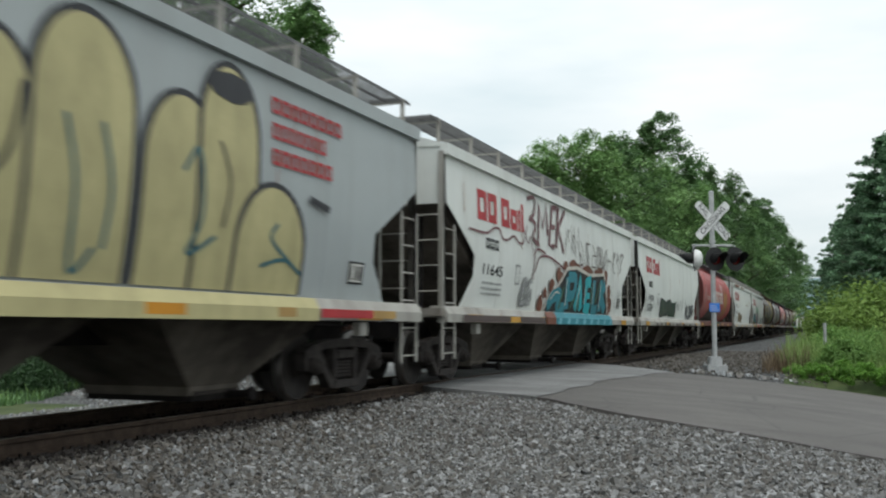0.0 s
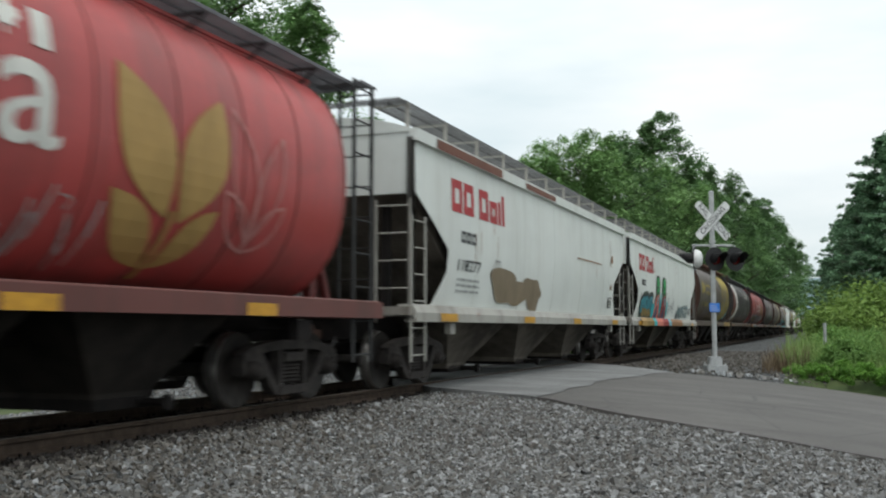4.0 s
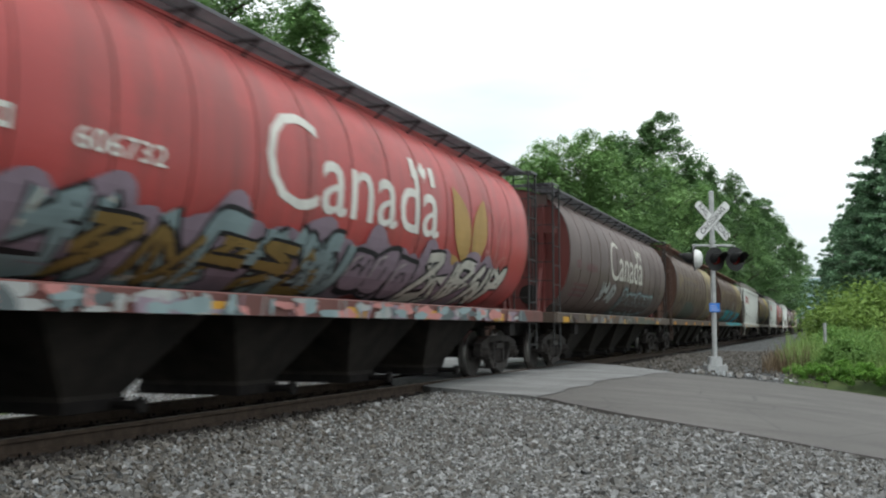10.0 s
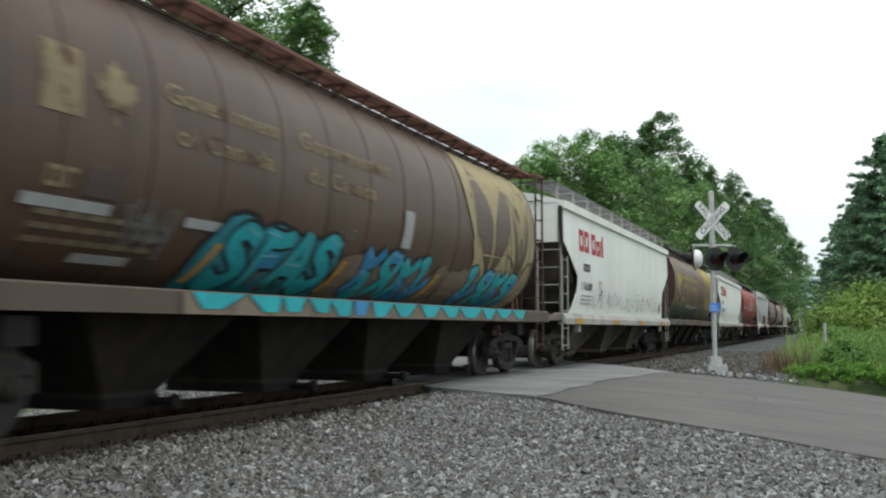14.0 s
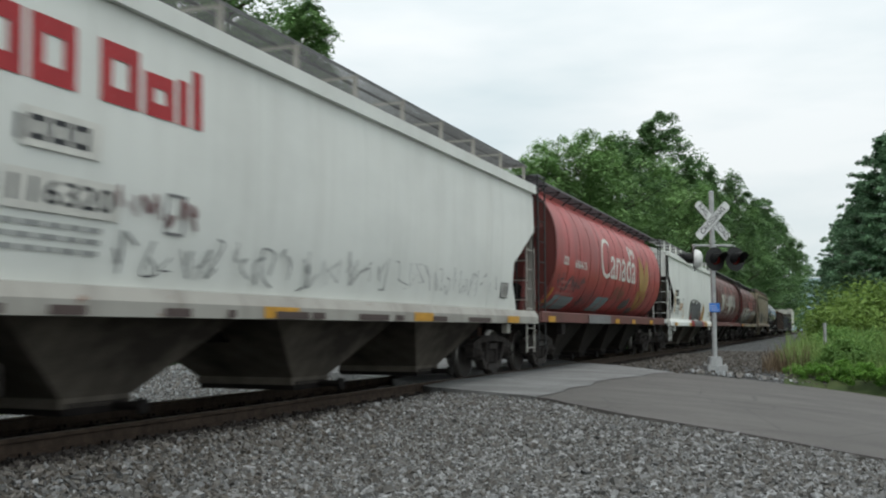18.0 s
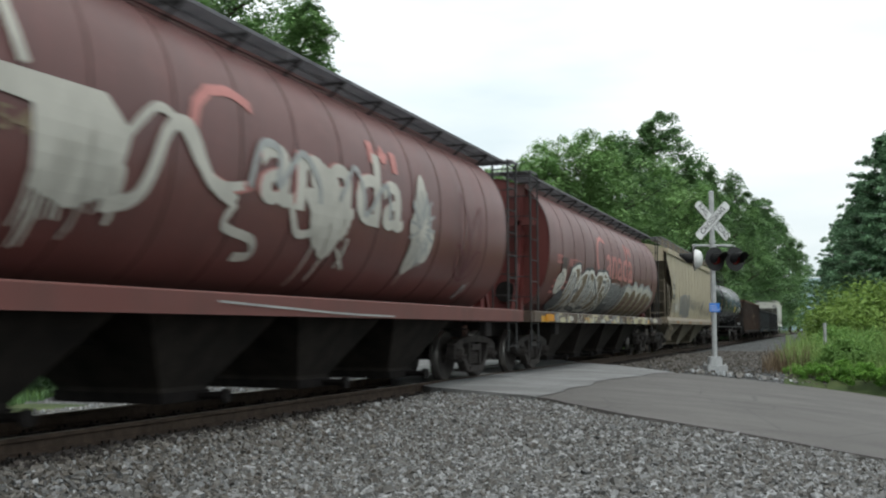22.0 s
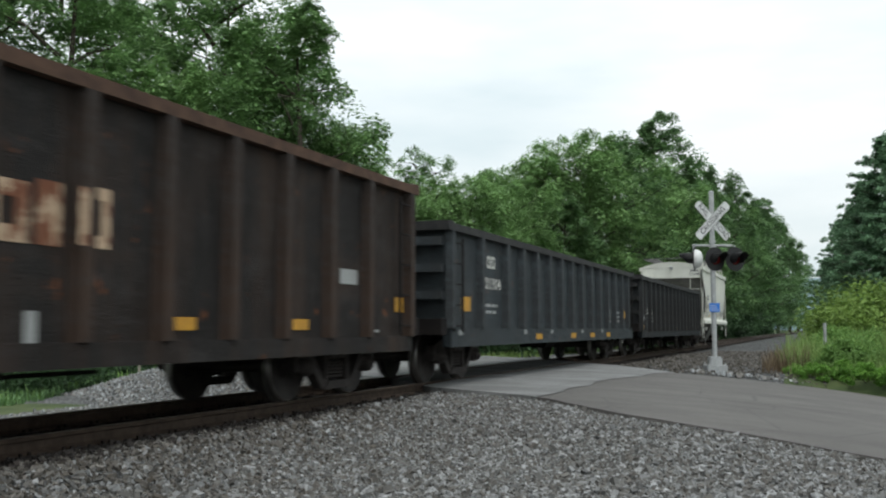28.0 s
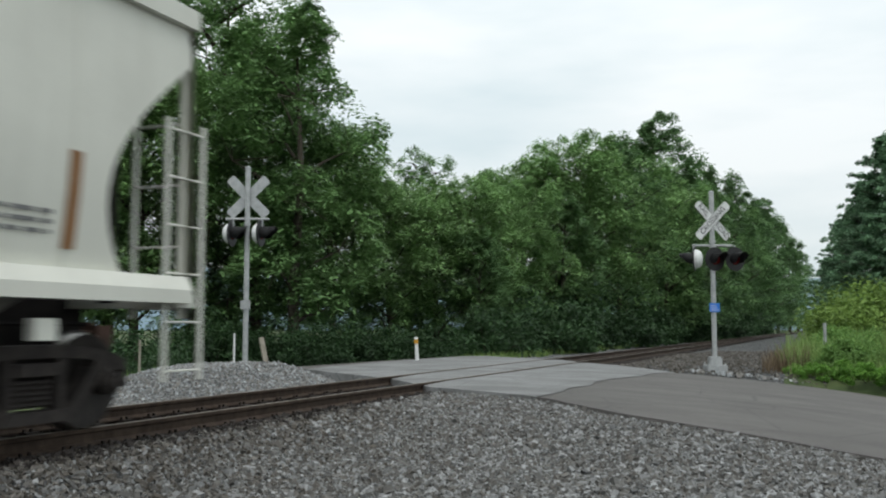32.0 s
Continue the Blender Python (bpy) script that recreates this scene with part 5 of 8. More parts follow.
def barrel_hopper(label, skin, end, sill, walk_mat=M_WALKGREY, length=BARREL_L, frame=M_DARKM, group="covered hoppers in the train", rings=14, inner=0.74, bearers=12):
    """Cylindrical covered hopper with black corner ladders and a wide roof walkway."""
    car = empty("cylindrical_hopper")
    tagged(car, label, "railcar", group)
    part("barrel", shared(("barrel", length), barrel_mesh(length), True), skin, car)
    for fr in (True, False):
        bulkhead_parts(car, fr, length, end)
    for sx in (-1, 1):
        sl = part("side_sill", shared(("barrel_sill", length), lambda bm: prism(bm, [(1.00, 1.34), (1.54, 1.34), (1.56, 1.32), (1.56, 1.10), (1.42, 1.10), (1.42, 1.13), (1.50, 1.13), (1.50, 1.28), (1.00, 1.28)], "y", 0.45, length - 0.45)), sill, car)
        if sx < 0:
            sl.rotation_euler[2] = math.pi
            sl.location.y = length
        for s in (0.55, length - 1.10):
            ladder("corner_ladder", car, (sx * 1.46, s, 0), 0.55, 0.50, 4.40, 9, frame, wide=0.04)
        for s in (0.55, length - 0.55):
            ladder("end_ladder", car, (sx * 1.2 - 0.25, s, 0), 0.5, 1.10, 4.40, 8, frame, "x")
        part("jacking_pad", shared("jacking_pad2", box_mesh(-0.06, 0.06, -0.17, 0.17, 0.82, 1.06)), M_UNDER, car, at=(sx * 1.46, 2.5, 0))
        part("jacking_pad", shared("jacking_pad2", box_mesh(-0.06, 0.06, -0.17, 0.17, 0.82, 1.06)), M_UNDER, car, at=(sx * 1.46, length - 2.5, 0))
    for s in (0.30, length - 1.25):
        part("end_platform", shared("barrel_platform", box_mesh(-1.54, 1.54, 0, 0.95, 1.10, 1.32)), sill, car, at=(0, s, 0))
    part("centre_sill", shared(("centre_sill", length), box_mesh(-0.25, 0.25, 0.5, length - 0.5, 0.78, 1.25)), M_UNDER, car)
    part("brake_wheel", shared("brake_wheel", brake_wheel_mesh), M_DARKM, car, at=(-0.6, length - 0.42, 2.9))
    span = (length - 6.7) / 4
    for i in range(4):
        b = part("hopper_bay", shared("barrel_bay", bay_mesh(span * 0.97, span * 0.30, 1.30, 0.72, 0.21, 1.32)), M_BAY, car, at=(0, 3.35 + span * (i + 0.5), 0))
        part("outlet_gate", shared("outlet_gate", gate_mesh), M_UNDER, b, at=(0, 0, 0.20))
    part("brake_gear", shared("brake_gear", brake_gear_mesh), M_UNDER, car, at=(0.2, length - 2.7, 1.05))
    for i in range(rings):
        s = BAR_E + 0.06 + (length - 2 * BAR_E - 0.12) * i / (rings - 1)
        part("barrel_seam", shared("barrel_seam", seam_mesh(barrel_side, 1.38, 4.22, 0.024, 0.006)), M_SEAM, car, at=(0, s, 0))
    # walkway on brackets, beside the hatch coaming
    for sx in (-1, 1):
        wk = part("walkway", shared(("barrel_walk", length, inner), slats_mesh(inner, 1.31, 0.5, length - 0.5, 4.42, 0.05, 0.024)), walk_mat, car)
        tr = part("hatch_coaming", shared(("hatch_coaming", length), lambda bm: (box(bm, 0.60, 1.02, BAR_E, length - BAR_E, 4.02, 4.25), box(bm, 0.58, 1.04, BAR_E, length - BAR_E, 4.25, 4.29))), skin, car)
        if sx < 0:
            wk.rotation_euler[2] = tr.rotation_euler[2] = math.pi
            wk.location.y = tr.location.y = length
    for i in range(bearers + 1):
        s = 1.9 + (length - 3.8) * i / bearers
        part("walkway_bearer", shared(("walkway_bearer", inner), lambda bm: box(bm, inner, 1.31, -0.022, 0.022, 4.345, 4.372)), frame, car, at=(0, s, 0))
        part("walkway_strut", shared("walkway_strut", lambda bm: tube(bm, (1.03, 0, 4.16), (1.30, 0, 4.36), 0.020, 6)), frame, car, at=(0, s, 0))
    for s in (0.5, length - 0.95):
        part("crossover_walk", shared("barrel_crossover", slats_mesh(-1.48, 1.48, 0, 0.5, 4.42, 0.06, 0.035)), walk_mat, car, at=(0, s, 0))["kind"] = "stuff"
    for s in (2.0, length - 2.0):
        truck(car, s)
    couplers(car, length)
    return car


def gondola(label, skin, length, top, rim, ribs, bottom=0.72, sill_top=0.84, group="gondolas in the train"):
    """Open gondola: thin walls, floor, raised ribs, top chord and end corrugations."""
    car = empty("gondola")
    tagged(car, label, "railcar", group)
    e = 0.85
    for sx in (-1, 1):
        part("side_wall", shared(("gon_wall", length, top, sx), box_mesh(*sorted((sx * 1.42, sx * 1.46)), e, length - e, bottom, top)), skin, car)
        part("top_chord", shared(("gon_chord", length, top, sx), box_mesh(*sorted((sx * 1.40, sx * 1.58)), e - 0.05, length - e + 0.05, top, top + 0.13)), rim, car)
        part("bottom_sill", shared(("gon_sill", length, sx), box_mesh(*sorted((sx * 1.38, sx * 1.54)), e + 0.02, length - e - 0.02, bottom - 0.02, sill_top)), skin, car)
        for s in ribs:
            part("side_rib", shared(("gon_rib", top, bottom, sx), lambda bm: prism(bm, [(sx * 1.46, -0.13), (sx * 1.58, -0.075), (sx * 1.58, 0.075), (sx * 1.46, 0.13)], "z", sill_top, top)), skin, car, at=(0, s, 0))
    for s, d in ((e, 1), (length - e, -1)):
        part("end_wall", shared(("gon_end", top, bottom), box_mesh(-1.42, 1.42, -0.03, 0.03, bottom + 0.2, top + 0.1)), skin, car, at=(0, s, 0))
        for k in range(4):
            part("end_rib", shared("gon_end_rib", box_mesh(-1.44, 1.44, -0.10, 0.10, -0.07, 0.07)), skin, car, at=(0, s - d * 0.10, bottom + 0.40 + k * (top - bottom - 0.4) / 3.4))
        part("end_cap", shared("gon_end_cap", box_mesh(-1.58, 1.58, -0.12, 0.12, 0, 0.16)), rim, car, at=(0, s - d * 0.06, top + 0.0))
        part("end_sill", shared("gon_end_sill", box_mesh(-1.5, 1.5, -0.12, 0.12, 0.85, 1.12)), M_UNDER, car, at=(0, s - d * 0.22, 0))
        ladder("corner_ladder", car, (1.56, s + (0.1 if d > 0 else -0.52), 0), 0.42, 0.9, top - 0.1, 5, M_UNDER)
    part("floor", shared(("gon_floor", length), box_mesh(-1.42, 1.42, e, length - e, 1.02, 1.10)), M_UNDER, car)
    part("centre_sill", shared(("gon_cs", length), box_mesh(-0.28, 0.28, 0.5, length - 0.5, 0.66, 1.02)), M_UNDER, car)
    part("brake_gear", shared("brake_gear", brake_gear_mesh), M_UNDER, car, at=(0.3, length * 0.55, 0.62))
    for s in (2.4, length - 2.4):
        truck(car, s)
    couplers(car, length)
    return car


def tank_car(label, length=20.6):
    car = empty("tank_car")
    tagged(car, label, "railcar", "tank cars in the train")
    e0 = 0.55
    bm = bmesh.new()
    n, R, cz = 48, TANK_R, TANK_Z
    rows = []
    for y, k in [(e0, 0.05), (e0 + 0.06, 0.42), (e0 + 0.18, 0.68), (e0 + 0.38, 0.88), (e0 + 0.62, 0.98), (e0 + 0.8, 1.0), (length / 2, 1.0), (length - e0 - 0.8, 1.0), (length - e0 - 0.62, 0.98), (length - e0 - 0.38, 0.88), (length - e0 - 0.18, 0.68), (length - e0 - 0.06, 0.42), (length - e0, 0.05)]:
        rows.append([bm.verts.new((R * k * math.cos(2 * math.pi * i / n), y, cz + R * k * math.sin(2 * math.pi * i / n))) for i in range(n)])
    for a, b in zip(rows, rows[1:]):
        for i in range(n):
            bm.faces.new((a[i], a[(i + 1) % n], b[(i + 1) % n], b[i]))
    bm.faces.new(rows[0])
    bm.faces.new(rows[-1])
    part("tank", bm, M_TANK, car, smooth=True)
    for s in (e0 + 0.8, 5.2, 8.0, 10.9, 13.6, 16.2, length - e0 - 0.8):
        bm = bmesh.new()
        prev = None
        for i in range(49):
            a = 2 * math.pi * i / 48
            row = [bm.verts.new(((R + o) * math.cos(a), s + d, cz + (R + o) * math.sin(a))) for o, d in ((0, -0.03), (0.008, -0.02), (0.008, 0.02), (0, 0.03))]
            if prev:
                for j in range(3):
                    bm.faces.new((prev[j], prev[j + 1], row[j + 1], row[j]))
            prev = row
        part("weld_seam", bm, M_TANK, car)
    for i, s in enumerate((1.42, 4.95, 7.82, 10.63, 13.45, 16.2, length - 1.45)):
        bm = bmesh.new()
        z0, z1 = (2.05, 3.0) if i in (0, 6) else (2.30, 2.75)
        prev = None
        for k in range(7):
            z = z0 + (z1 - z0) * k / 6
            row = [bm.verts.new((tank_side(z) + 0.006, s + d, z)) for d in (-0.055, 0.055)]
            if prev:
                bm.faces.new((prev[0], prev[1], row[1], row[0]))
            prev = row
        part("reflector", bm, M_YEL, car, "yellow reflective stripe")
    bm = bmesh.new()
    tube(bm, (0.15, 9.1, cz + 1.36), (0.15, 9.1, cz + 1.86), 0.46, 20)
    part("valve_housing", bm, M_TANK, car)
    bm = bmesh.new()
    tube(bm, (0, 7.0, cz + 1.42), (0, 7.0, cz + 1.60), 0.30, 18)
    part("manway", bm, M_TANK, car)
    part("top_platform", shared("tank_platform", slats_mesh(-0.8, 0.8, 5.4, 12.6, cz + 1.50, 0.07, 0.03)), M_DARKM, car)
    # guard rails on top: an arch across the walkway, then a cage round the valves
    top = 4.90
    for s in (5.35, 5.60):
        bm = bmesh.new()
        for sx in (-0.9, 0.9):
            tube(bm, (sx, s, cz + 1.0), (sx, s, top - 0.12), 0.022, 6)
            tube(bm, (sx, s, top - 0.12), (sx * 0.86, s, top), 0.022, 6)
        tube(bm, (-0.774, s, top), (0.774, s, top), 0.022, 6)
        part("guard_arch", bm, M_DARKM, car)
    for sx in (-0.9, 0.9):
        bm = bmesh.new()
        for y in (6.25, 7.6, 9.0, 10.4):
            tube(bm, (sx, y, cz + 1.0), (sx, y, top - (0.10 if y > 10 else 0)), 0.022, 6)
        tube(bm, (sx, 6.25, top), (sx, 10.3, top), 0.022, 6)
        tube(bm, (sx, 10.3, top), (sx, 10.4, top - 0.1), 0.022, 6)
        tube(bm, (sx, 10.4, 4.55), (sx, 11.9, 4.55), 0.022, 6)
        tube(bm, (sx, 11.9, 4.55), (sx, 11.9, cz + 1.0), 0.022, 6)
        part("guard_rail", bm, M_DARKM, car)
        bm = bmesh.new()
        for a, b in zip(range(24), range(1, 25)):
            p = [(math.copysign(1, sx) * (R + 0.05) * math.cos(radians(-35 + 115 * k / 24)), cz + (R + 0.05) * math.sin(radians(-35 + 115 * k / 24))) for k in (a, b)]
            for s in (5.35, 5.80):
                tube(bm, (p[0][0], s, p[0][1]), (p[1][0], s, p[1][1]), 0.016, 5, None, False)
            if a % 3 == 0:
                tube(bm, (p[0][0], 5.35, p[0][1]), (p[0][0], 5.80, p[0][1]), 0.013, 5)
        part("tank_ladder", bm, M_DARKM, car)
    for sx in (-1, 1):
        bm = bmesh.new()
        box(bm, *sorted((sx * 1.42, sx * 1.50)), 1.6, length - 1.6, 1.02, 1.09)
        part("running_rail", bm, M_DARKM, car)
        for s in (3.3, 7.3, 9.6, 11.2, 13.5, 15.6, 17.4):
            bm = bmesh.new()
            tube(bm, (sx * 1.46, s, 1.06), (sx * 1.12, s - 0.75, 1.72), 0.020, 6)
            part("rail_brace", bm, M_DARKM, car)
        for s, d in ((0.0, 1), (length, -1)):
            bm = bmesh.new()
            for y0, y1, z0, z1 in ((-0.1, 0.68, 2.50, 2.50), (0.68, 0.78, 2.50, 2.40), (0.78, 0.78, 2.40, 1.05), (0.35, 0.35, 1.9, 1.05), (0.35, 0.78, 1.55, 1.55)):
                tube(bm, (sx * 1.47, s + d * (y0 + 0.12), z0), (sx * 1.47, s + d * (y1 + 0.12), z1), 0.024, 6)
            tube(bm, (sx * 1.47, s + d * 0.02, 2.50), (-sx * 0.1, s + d * 0.02, 2.50), 0.024, 6)
            part("end_handrail", bm, M_DARKM, car)
            bm = bmesh.new()
            tube(bm, (sx * 1.45, s + d * 2.2, 0.62), (sx * 1.45, s + d * 2.2, 1.78), 0.03, 6)
            tube(bm, (sx * 1.45, s + d * 2.2, 1.78), (sx * 1.30, s + d * 1.9, 1.90), 0.03, 6)
            part("sill_step_post", bm, M_DARKM, car)
            ladder("end_step", car, (sx * 1.46, s + d * 0.55 - 0.21, 0), 0.42, 0.42, 1.06, 3, M_DARKM)
            bm = bmesh.new()
            tube(bm, (sx * 1.15, s + d * 1.55, 1.28), (sx * 1.40, s + d * 1.55, 1.28), 0.10, 10)
            part("brake_cylinder", bm, M_GALV, car)
    for s in (2.6, length - 2.6):
        bm = bmesh.new()
        box(bm, -1.1, 1.1, s - 0.35, s + 0.35, 0.95, 1.75)
        part("saddle", bm, M_UNDER, car)
    for s in (0.4, length - 2.9):
        bm = bmesh.new()
        box(bm, -0.35, 0.35, s, s + 2.5, 0.80, 1.15)
        box(bm, -1.45, 1.45, s + (0.1 if s < 5 else 2.1), s + (0.4 if s < 5 else 2.4), 0.95, 1.10)
        part("stub_sill", bm, M_UNDER, car)
    bm = bmesh.new()
    tube(bm, (0, length / 2, 1.0), (0, length / 2, 1.4), 0.22, 12)
    tube(bm, (-0.5, length / 2 + 2, 1.1), (0.5, length / 2 + 2, 1.1), 0.14, 10)
    part("bottom_outlet", bm, M_UNDER, car)
    for s in (2.3, length - 2.3):
        truck(car, s)
    couplers(car, length)
    return car


# ---------------------------------------------------------------- the train
TRAIN = []


def add(car, start, side, length, back=0.0):
    """Put a car in the train; start is where its front coupling stands at the clip's start."""
    start += back
    car["setback"] = back
    car.location = (0, start, 0)
    MOVING.append((car, start))
    TRAIN.append((car, side, length))
    return car


def hop(label, skin, start, **kw):
    if "trim" not in kw:
        kw["trim"] = M_WTRIM
        kw["under"] = kw.get("under", M_BAYW)
    back = kw.pop("back", 0.2)
    return add(angular_hopper("covered_hopper", label, skin, **kw), start, angle_side, kw.get("length", ANGLE_L), back)


def cyl(label, skin, end, sill, start, **kw):
    return add(barrel_hopper(label, skin, end, sill, **kw), start, barrel_side, BARREL_L)


# where each car's front coupling stands at the clip's start
START = [-3.65, 14.1, 31.95, 49.65, 68.0, 85.7, 103.6, 122.2, 140.85, 159.7, 178.1, 196.6, 215.1, 232.75, 251.25, 268.8, 287.2, 304.97, 323.4, 341.85, 361.1, 381.9, 400.85, 419.1, 437.25]
car00 = hop("grey covered hopper with yellow bubble graffiti", M_GREY, START[0])
car01 = hop("white covered hopper with red logo and teal graffiti", M_WHITE, START[1])
car02 = hop("white covered hopper with red logo and grey-green tags", M_WHITE, START[2])
car03 = cyl("red cylindrical hopper lettered Canada with green graffiti", M_RED, M_ENDRED, M_SILLRED, START[3])
car04 = hop("white covered hopper with red logo and rust marks", M_WHITE, START[4])
car05 = hop("white covered hopper with red and green cartoon-like graffiti", M_WHITE, START[5])
car06 = cyl("olive brown cylindrical hopper with yellow wheat emblem", M_OLIVE, M_ENDBROWN, M_SILLBR, START[6], walk_mat=M_WALKBR, frame=M_FRAMEBR, inner=0.90, bearers=20)
car07 = cyl("black cylindrical hopper with white and brown chevron", M_BLACKH, M_BLACKH, M_SILLBR, START[7])
car08 = cyl("red cylindrical hopper lettered Canada with blue-grey graffiti", M_RED, M_ENDRED, M_SILLRED, START[8])
car09 = cyl("faded brown cylindrical hopper lettered Canada", M_FADED, M_ENDRED, M_SILLBR, START[9])
car10 = cyl("brown cylindrical hopper with cream wheat emblem", M_BROWN, M_ENDBROWN, M_SILLBR, START[10], walk_mat=M_WALKBR, frame=M_FRAMEBR, inner=0.90, bearers=20)
car11 = cyl("brown cylindrical hopper with turquoise graffiti and cream emblem", M_BROWN, M_ENDBROWN, M_SILLBR, START[11], walk_mat=M_WALKBR, frame=M_FRAMEBR, inner=0.90, bearers=20)
car12 = hop("white covered hopper with red logo and thin tags", M_WHITE2, START[12])
car13 = cyl("rusty brown cylindrical hopper with yellow wheat emblem", M_RUSTB, M_ENDBROWN, M_SILLBR, START[13])
car14 = hop("white covered hopper with red logo and black scribbles", M_WHITE2, START[14])
car15 = cyl("dull red cylindrical hopper lettered Canada with grey patches", M_RED2, M_ENDRED, M_SILLRED, START[15])
car16 = hop("bright white covered hopper with dark and yellow graffiti", M_WHITE2, START[16], trim=M_WHITE2, under=M_BAYW)
car17 = cyl("maroon cylindrical hopper with white dripping graffiti", M_MAROON, M_ENDRED, M_SILLRED, START[17])
car18 = cyl("maroon cylindrical hopper with cream and grey graffiti", M_MAROON, M_ENDRED, M_SILLBR, START[18])
car19 = hop("tan covered hopper with grey scrawled tags", M_TAN, START[19], back=0.0, length=19.15, e0=0.95, notch=1.35, eave=4.12, zs=(3.65, 2.35, 1.65), sill=(1.13, 1.39), under=M_BAYTAN, walk_mat=M_GRATE, seams=15, curved=True, slope=M_BAYTAN, seam_mat=M_TANSEAM, trim=M_TANTRIM, lad=1.10)
car20 = add(tank_car("glossy black tank car with yellow stripes", 20.75), START[20], tank_side, 20.75)
RIBS21 = [0.91, 2.16] + [3.28 + 1.115 * i for i in range(13)] + [18.09]
RIBS23 = [0.91, 2.68, 3.68] + [4.72 + 1.05 * i for i in range(12)] + [17.09]
RIBS22 = [0.91, 2.45, 3.98] + [5.07 + 1.055 * i for i in range(11)] + [16.62]
car21 = add(gondola("rusty black high-sided gondola with orange worn emblem", M_GON, 19.0, 3.02, M_RUST, RIBS21, bottom=0.64), START[21], flat_side(1.46), 19.0)
car22 = add(gondola("blue-grey low gondola with yellow stripes", M_GON2, 18.2, 2.62, M_DARKM, RIBS22, bottom=0.66, sill_top=0.96), START[22], flat_side(1.46), 18.2)
car23 = add(gondola("dark grey low gondola with white numbers", M_GON3, 18.1, 2.64, M_DARKM, RIBS23, bottom=0.66), START[23], flat_side(1.46), 18.1)
car24 = hop("short cream covered hopper with orange graffiti", M_CREAM, START[24], back=-0.15, length=13.0, e0=0.55, notch=1.15, eave=4.10, zs=(3.56, 2.05, 1.45), bays=2, climb=3.7, under=M_BAYPALE, seams=7, curved=True, slope=M_BAYPALE, sill=(1.20, 1.45), lad=0.30, lad_top=3.0, trim=M_CREAM)


# ---------------------------------------------------------------- lettering and paint on the cars
def flat_paint(name, color, rough=0.6, worn=0.0, skin=(0.1, 0.08, 0.06)):
    """Sprayed or stencilled paint with patchy cover."""
    m, n, l, b = nodes_of(name)
    patch = noise_tex(n, l, 1.6, 6, 0.65, (1, 1.5, 0.8))
    grain = noise_tex(n, l, 30, 3)
    base = mixc(n, l, ramp(n, l, patch, 0.35, 0.7), color, tuple(v * 0.72 for v in color))
    base = mixc(n, l, ramp(n, l, grain, 0.55, 0.8), base, tuple(v * 0.85 for v in color))
    if worn:
        flake = noise_tex(n, l, 2.4, 7, 0.72, (1, 1.2, 0.7))
        base = mixc(n, l, ramp(n, l, flake, 0.66 - worn * 0.3, 0.70 - worn * 0.3), base, skin)
    l.new(base, b.inputs["Base Color"])
    b.inputs["Roughness"].default_value = rough
    b.inputs["Specular IOR Level"].default_value = 0.3
    return m


P = {k: flat_paint("paint_" + k, c) for k, c in {
    "red": (0.42, 0.035, 0.04), "dark": (0.035, 0.036, 0.04), "black": (0.018, 0.018, 0.02), "grey": (0.20, 0.20, 0.20), "midgrey": (0.12, 0.125, 0.13),
    "palegrey": (0.36, 0.37, 0.36), "white": (0.68, 0.67, 0.62), "offwhite": (0.55, 0.53, 0.47), "cream": (0.50, 0.45, 0.29), "yellow": (0.46, 0.36, 0.075),
    "bubble": (0.48, 0.43, 0.22), "tealline": (0.05, 0.14, 0.16), "teal": (0.03, 0.22, 0.27), "turquoise": (0.02, 0.38, 0.42), "blue": (0.04, 0.16, 0.34),
    "green": (0.04, 0.33, 0.10), "leafgreen": (0.05, 0.12, 0.07), "mossgrey": (0.085, 0.10, 0.08), "salmon": (0.58, 0.17, 0.12), "brick": (0.30, 0.035, 0.03),
    "brown": (0.17, 0.06, 0.035), "orange": (0.58, 0.25, 0.02), "gold": (0.40, 0.25, 0.085), "purplebrown": (0.16, 0.065, 0.07), "drabgreen": (0.062, 0.074, 0.056), "lilac": (0.27, 0.205, 0.25),
    "icegrey": (0.24, 0.32, 0.33), "slate": (0.10, 0.12, 0.125), "ochre": (0.26, 0.17, 0.05), "tan": (0.22, 0.17, 0.11), "navy": (0.03, 0.035, 0.09),
    "skyblue": (0.16, 0.42, 0.50), "pinkline": (0.52, 0.22, 0.20), "rusty": (0.28, 0.14, 0.06), "fadedbrown": (0.085, 0.060, 0.055)}.items()}
P["fadedcream"] = flat_paint("paint_faded_cream", (0.24, 0.19, 0.11), 0.7, 0.45, (0.085, 0.048, 0.03))
P["fadedyellow"] = flat_paint("paint_faded_yellow", (0.34, 0.28, 0.15), 0.7, 0.22, (0.085, 0.05, 0.03))
P["agedyellow"] = flat_paint("paint_aged_yellow", (0.40, 0.31, 0.065), 0.7, 0.10, (0.10, 0.065, 0.03))
P["wornwhite"] = flat_paint("paint_worn_white", (0.60, 0.56, 0.50), 0.7, 0.35, (0.10, 0.06, 0.05))
P["tanwash"] = flat_paint("paint_tan_wash", (0.20, 0.155, 0.115), 0.75, 0.35, (0.10, 0.06, 0.045))
P["brightblue"] = flat_paint("paint_bright_blue", (0.04, 0.24, 0.46), 0.6, 0.2, (0.03, 0.20, 0.36))
P["tanpatch"] = flat_paint("paint_tan_patch", (0.40, 0.38, 0.33), 0.7, 0.55, (0.33, 0.285, 0.20))
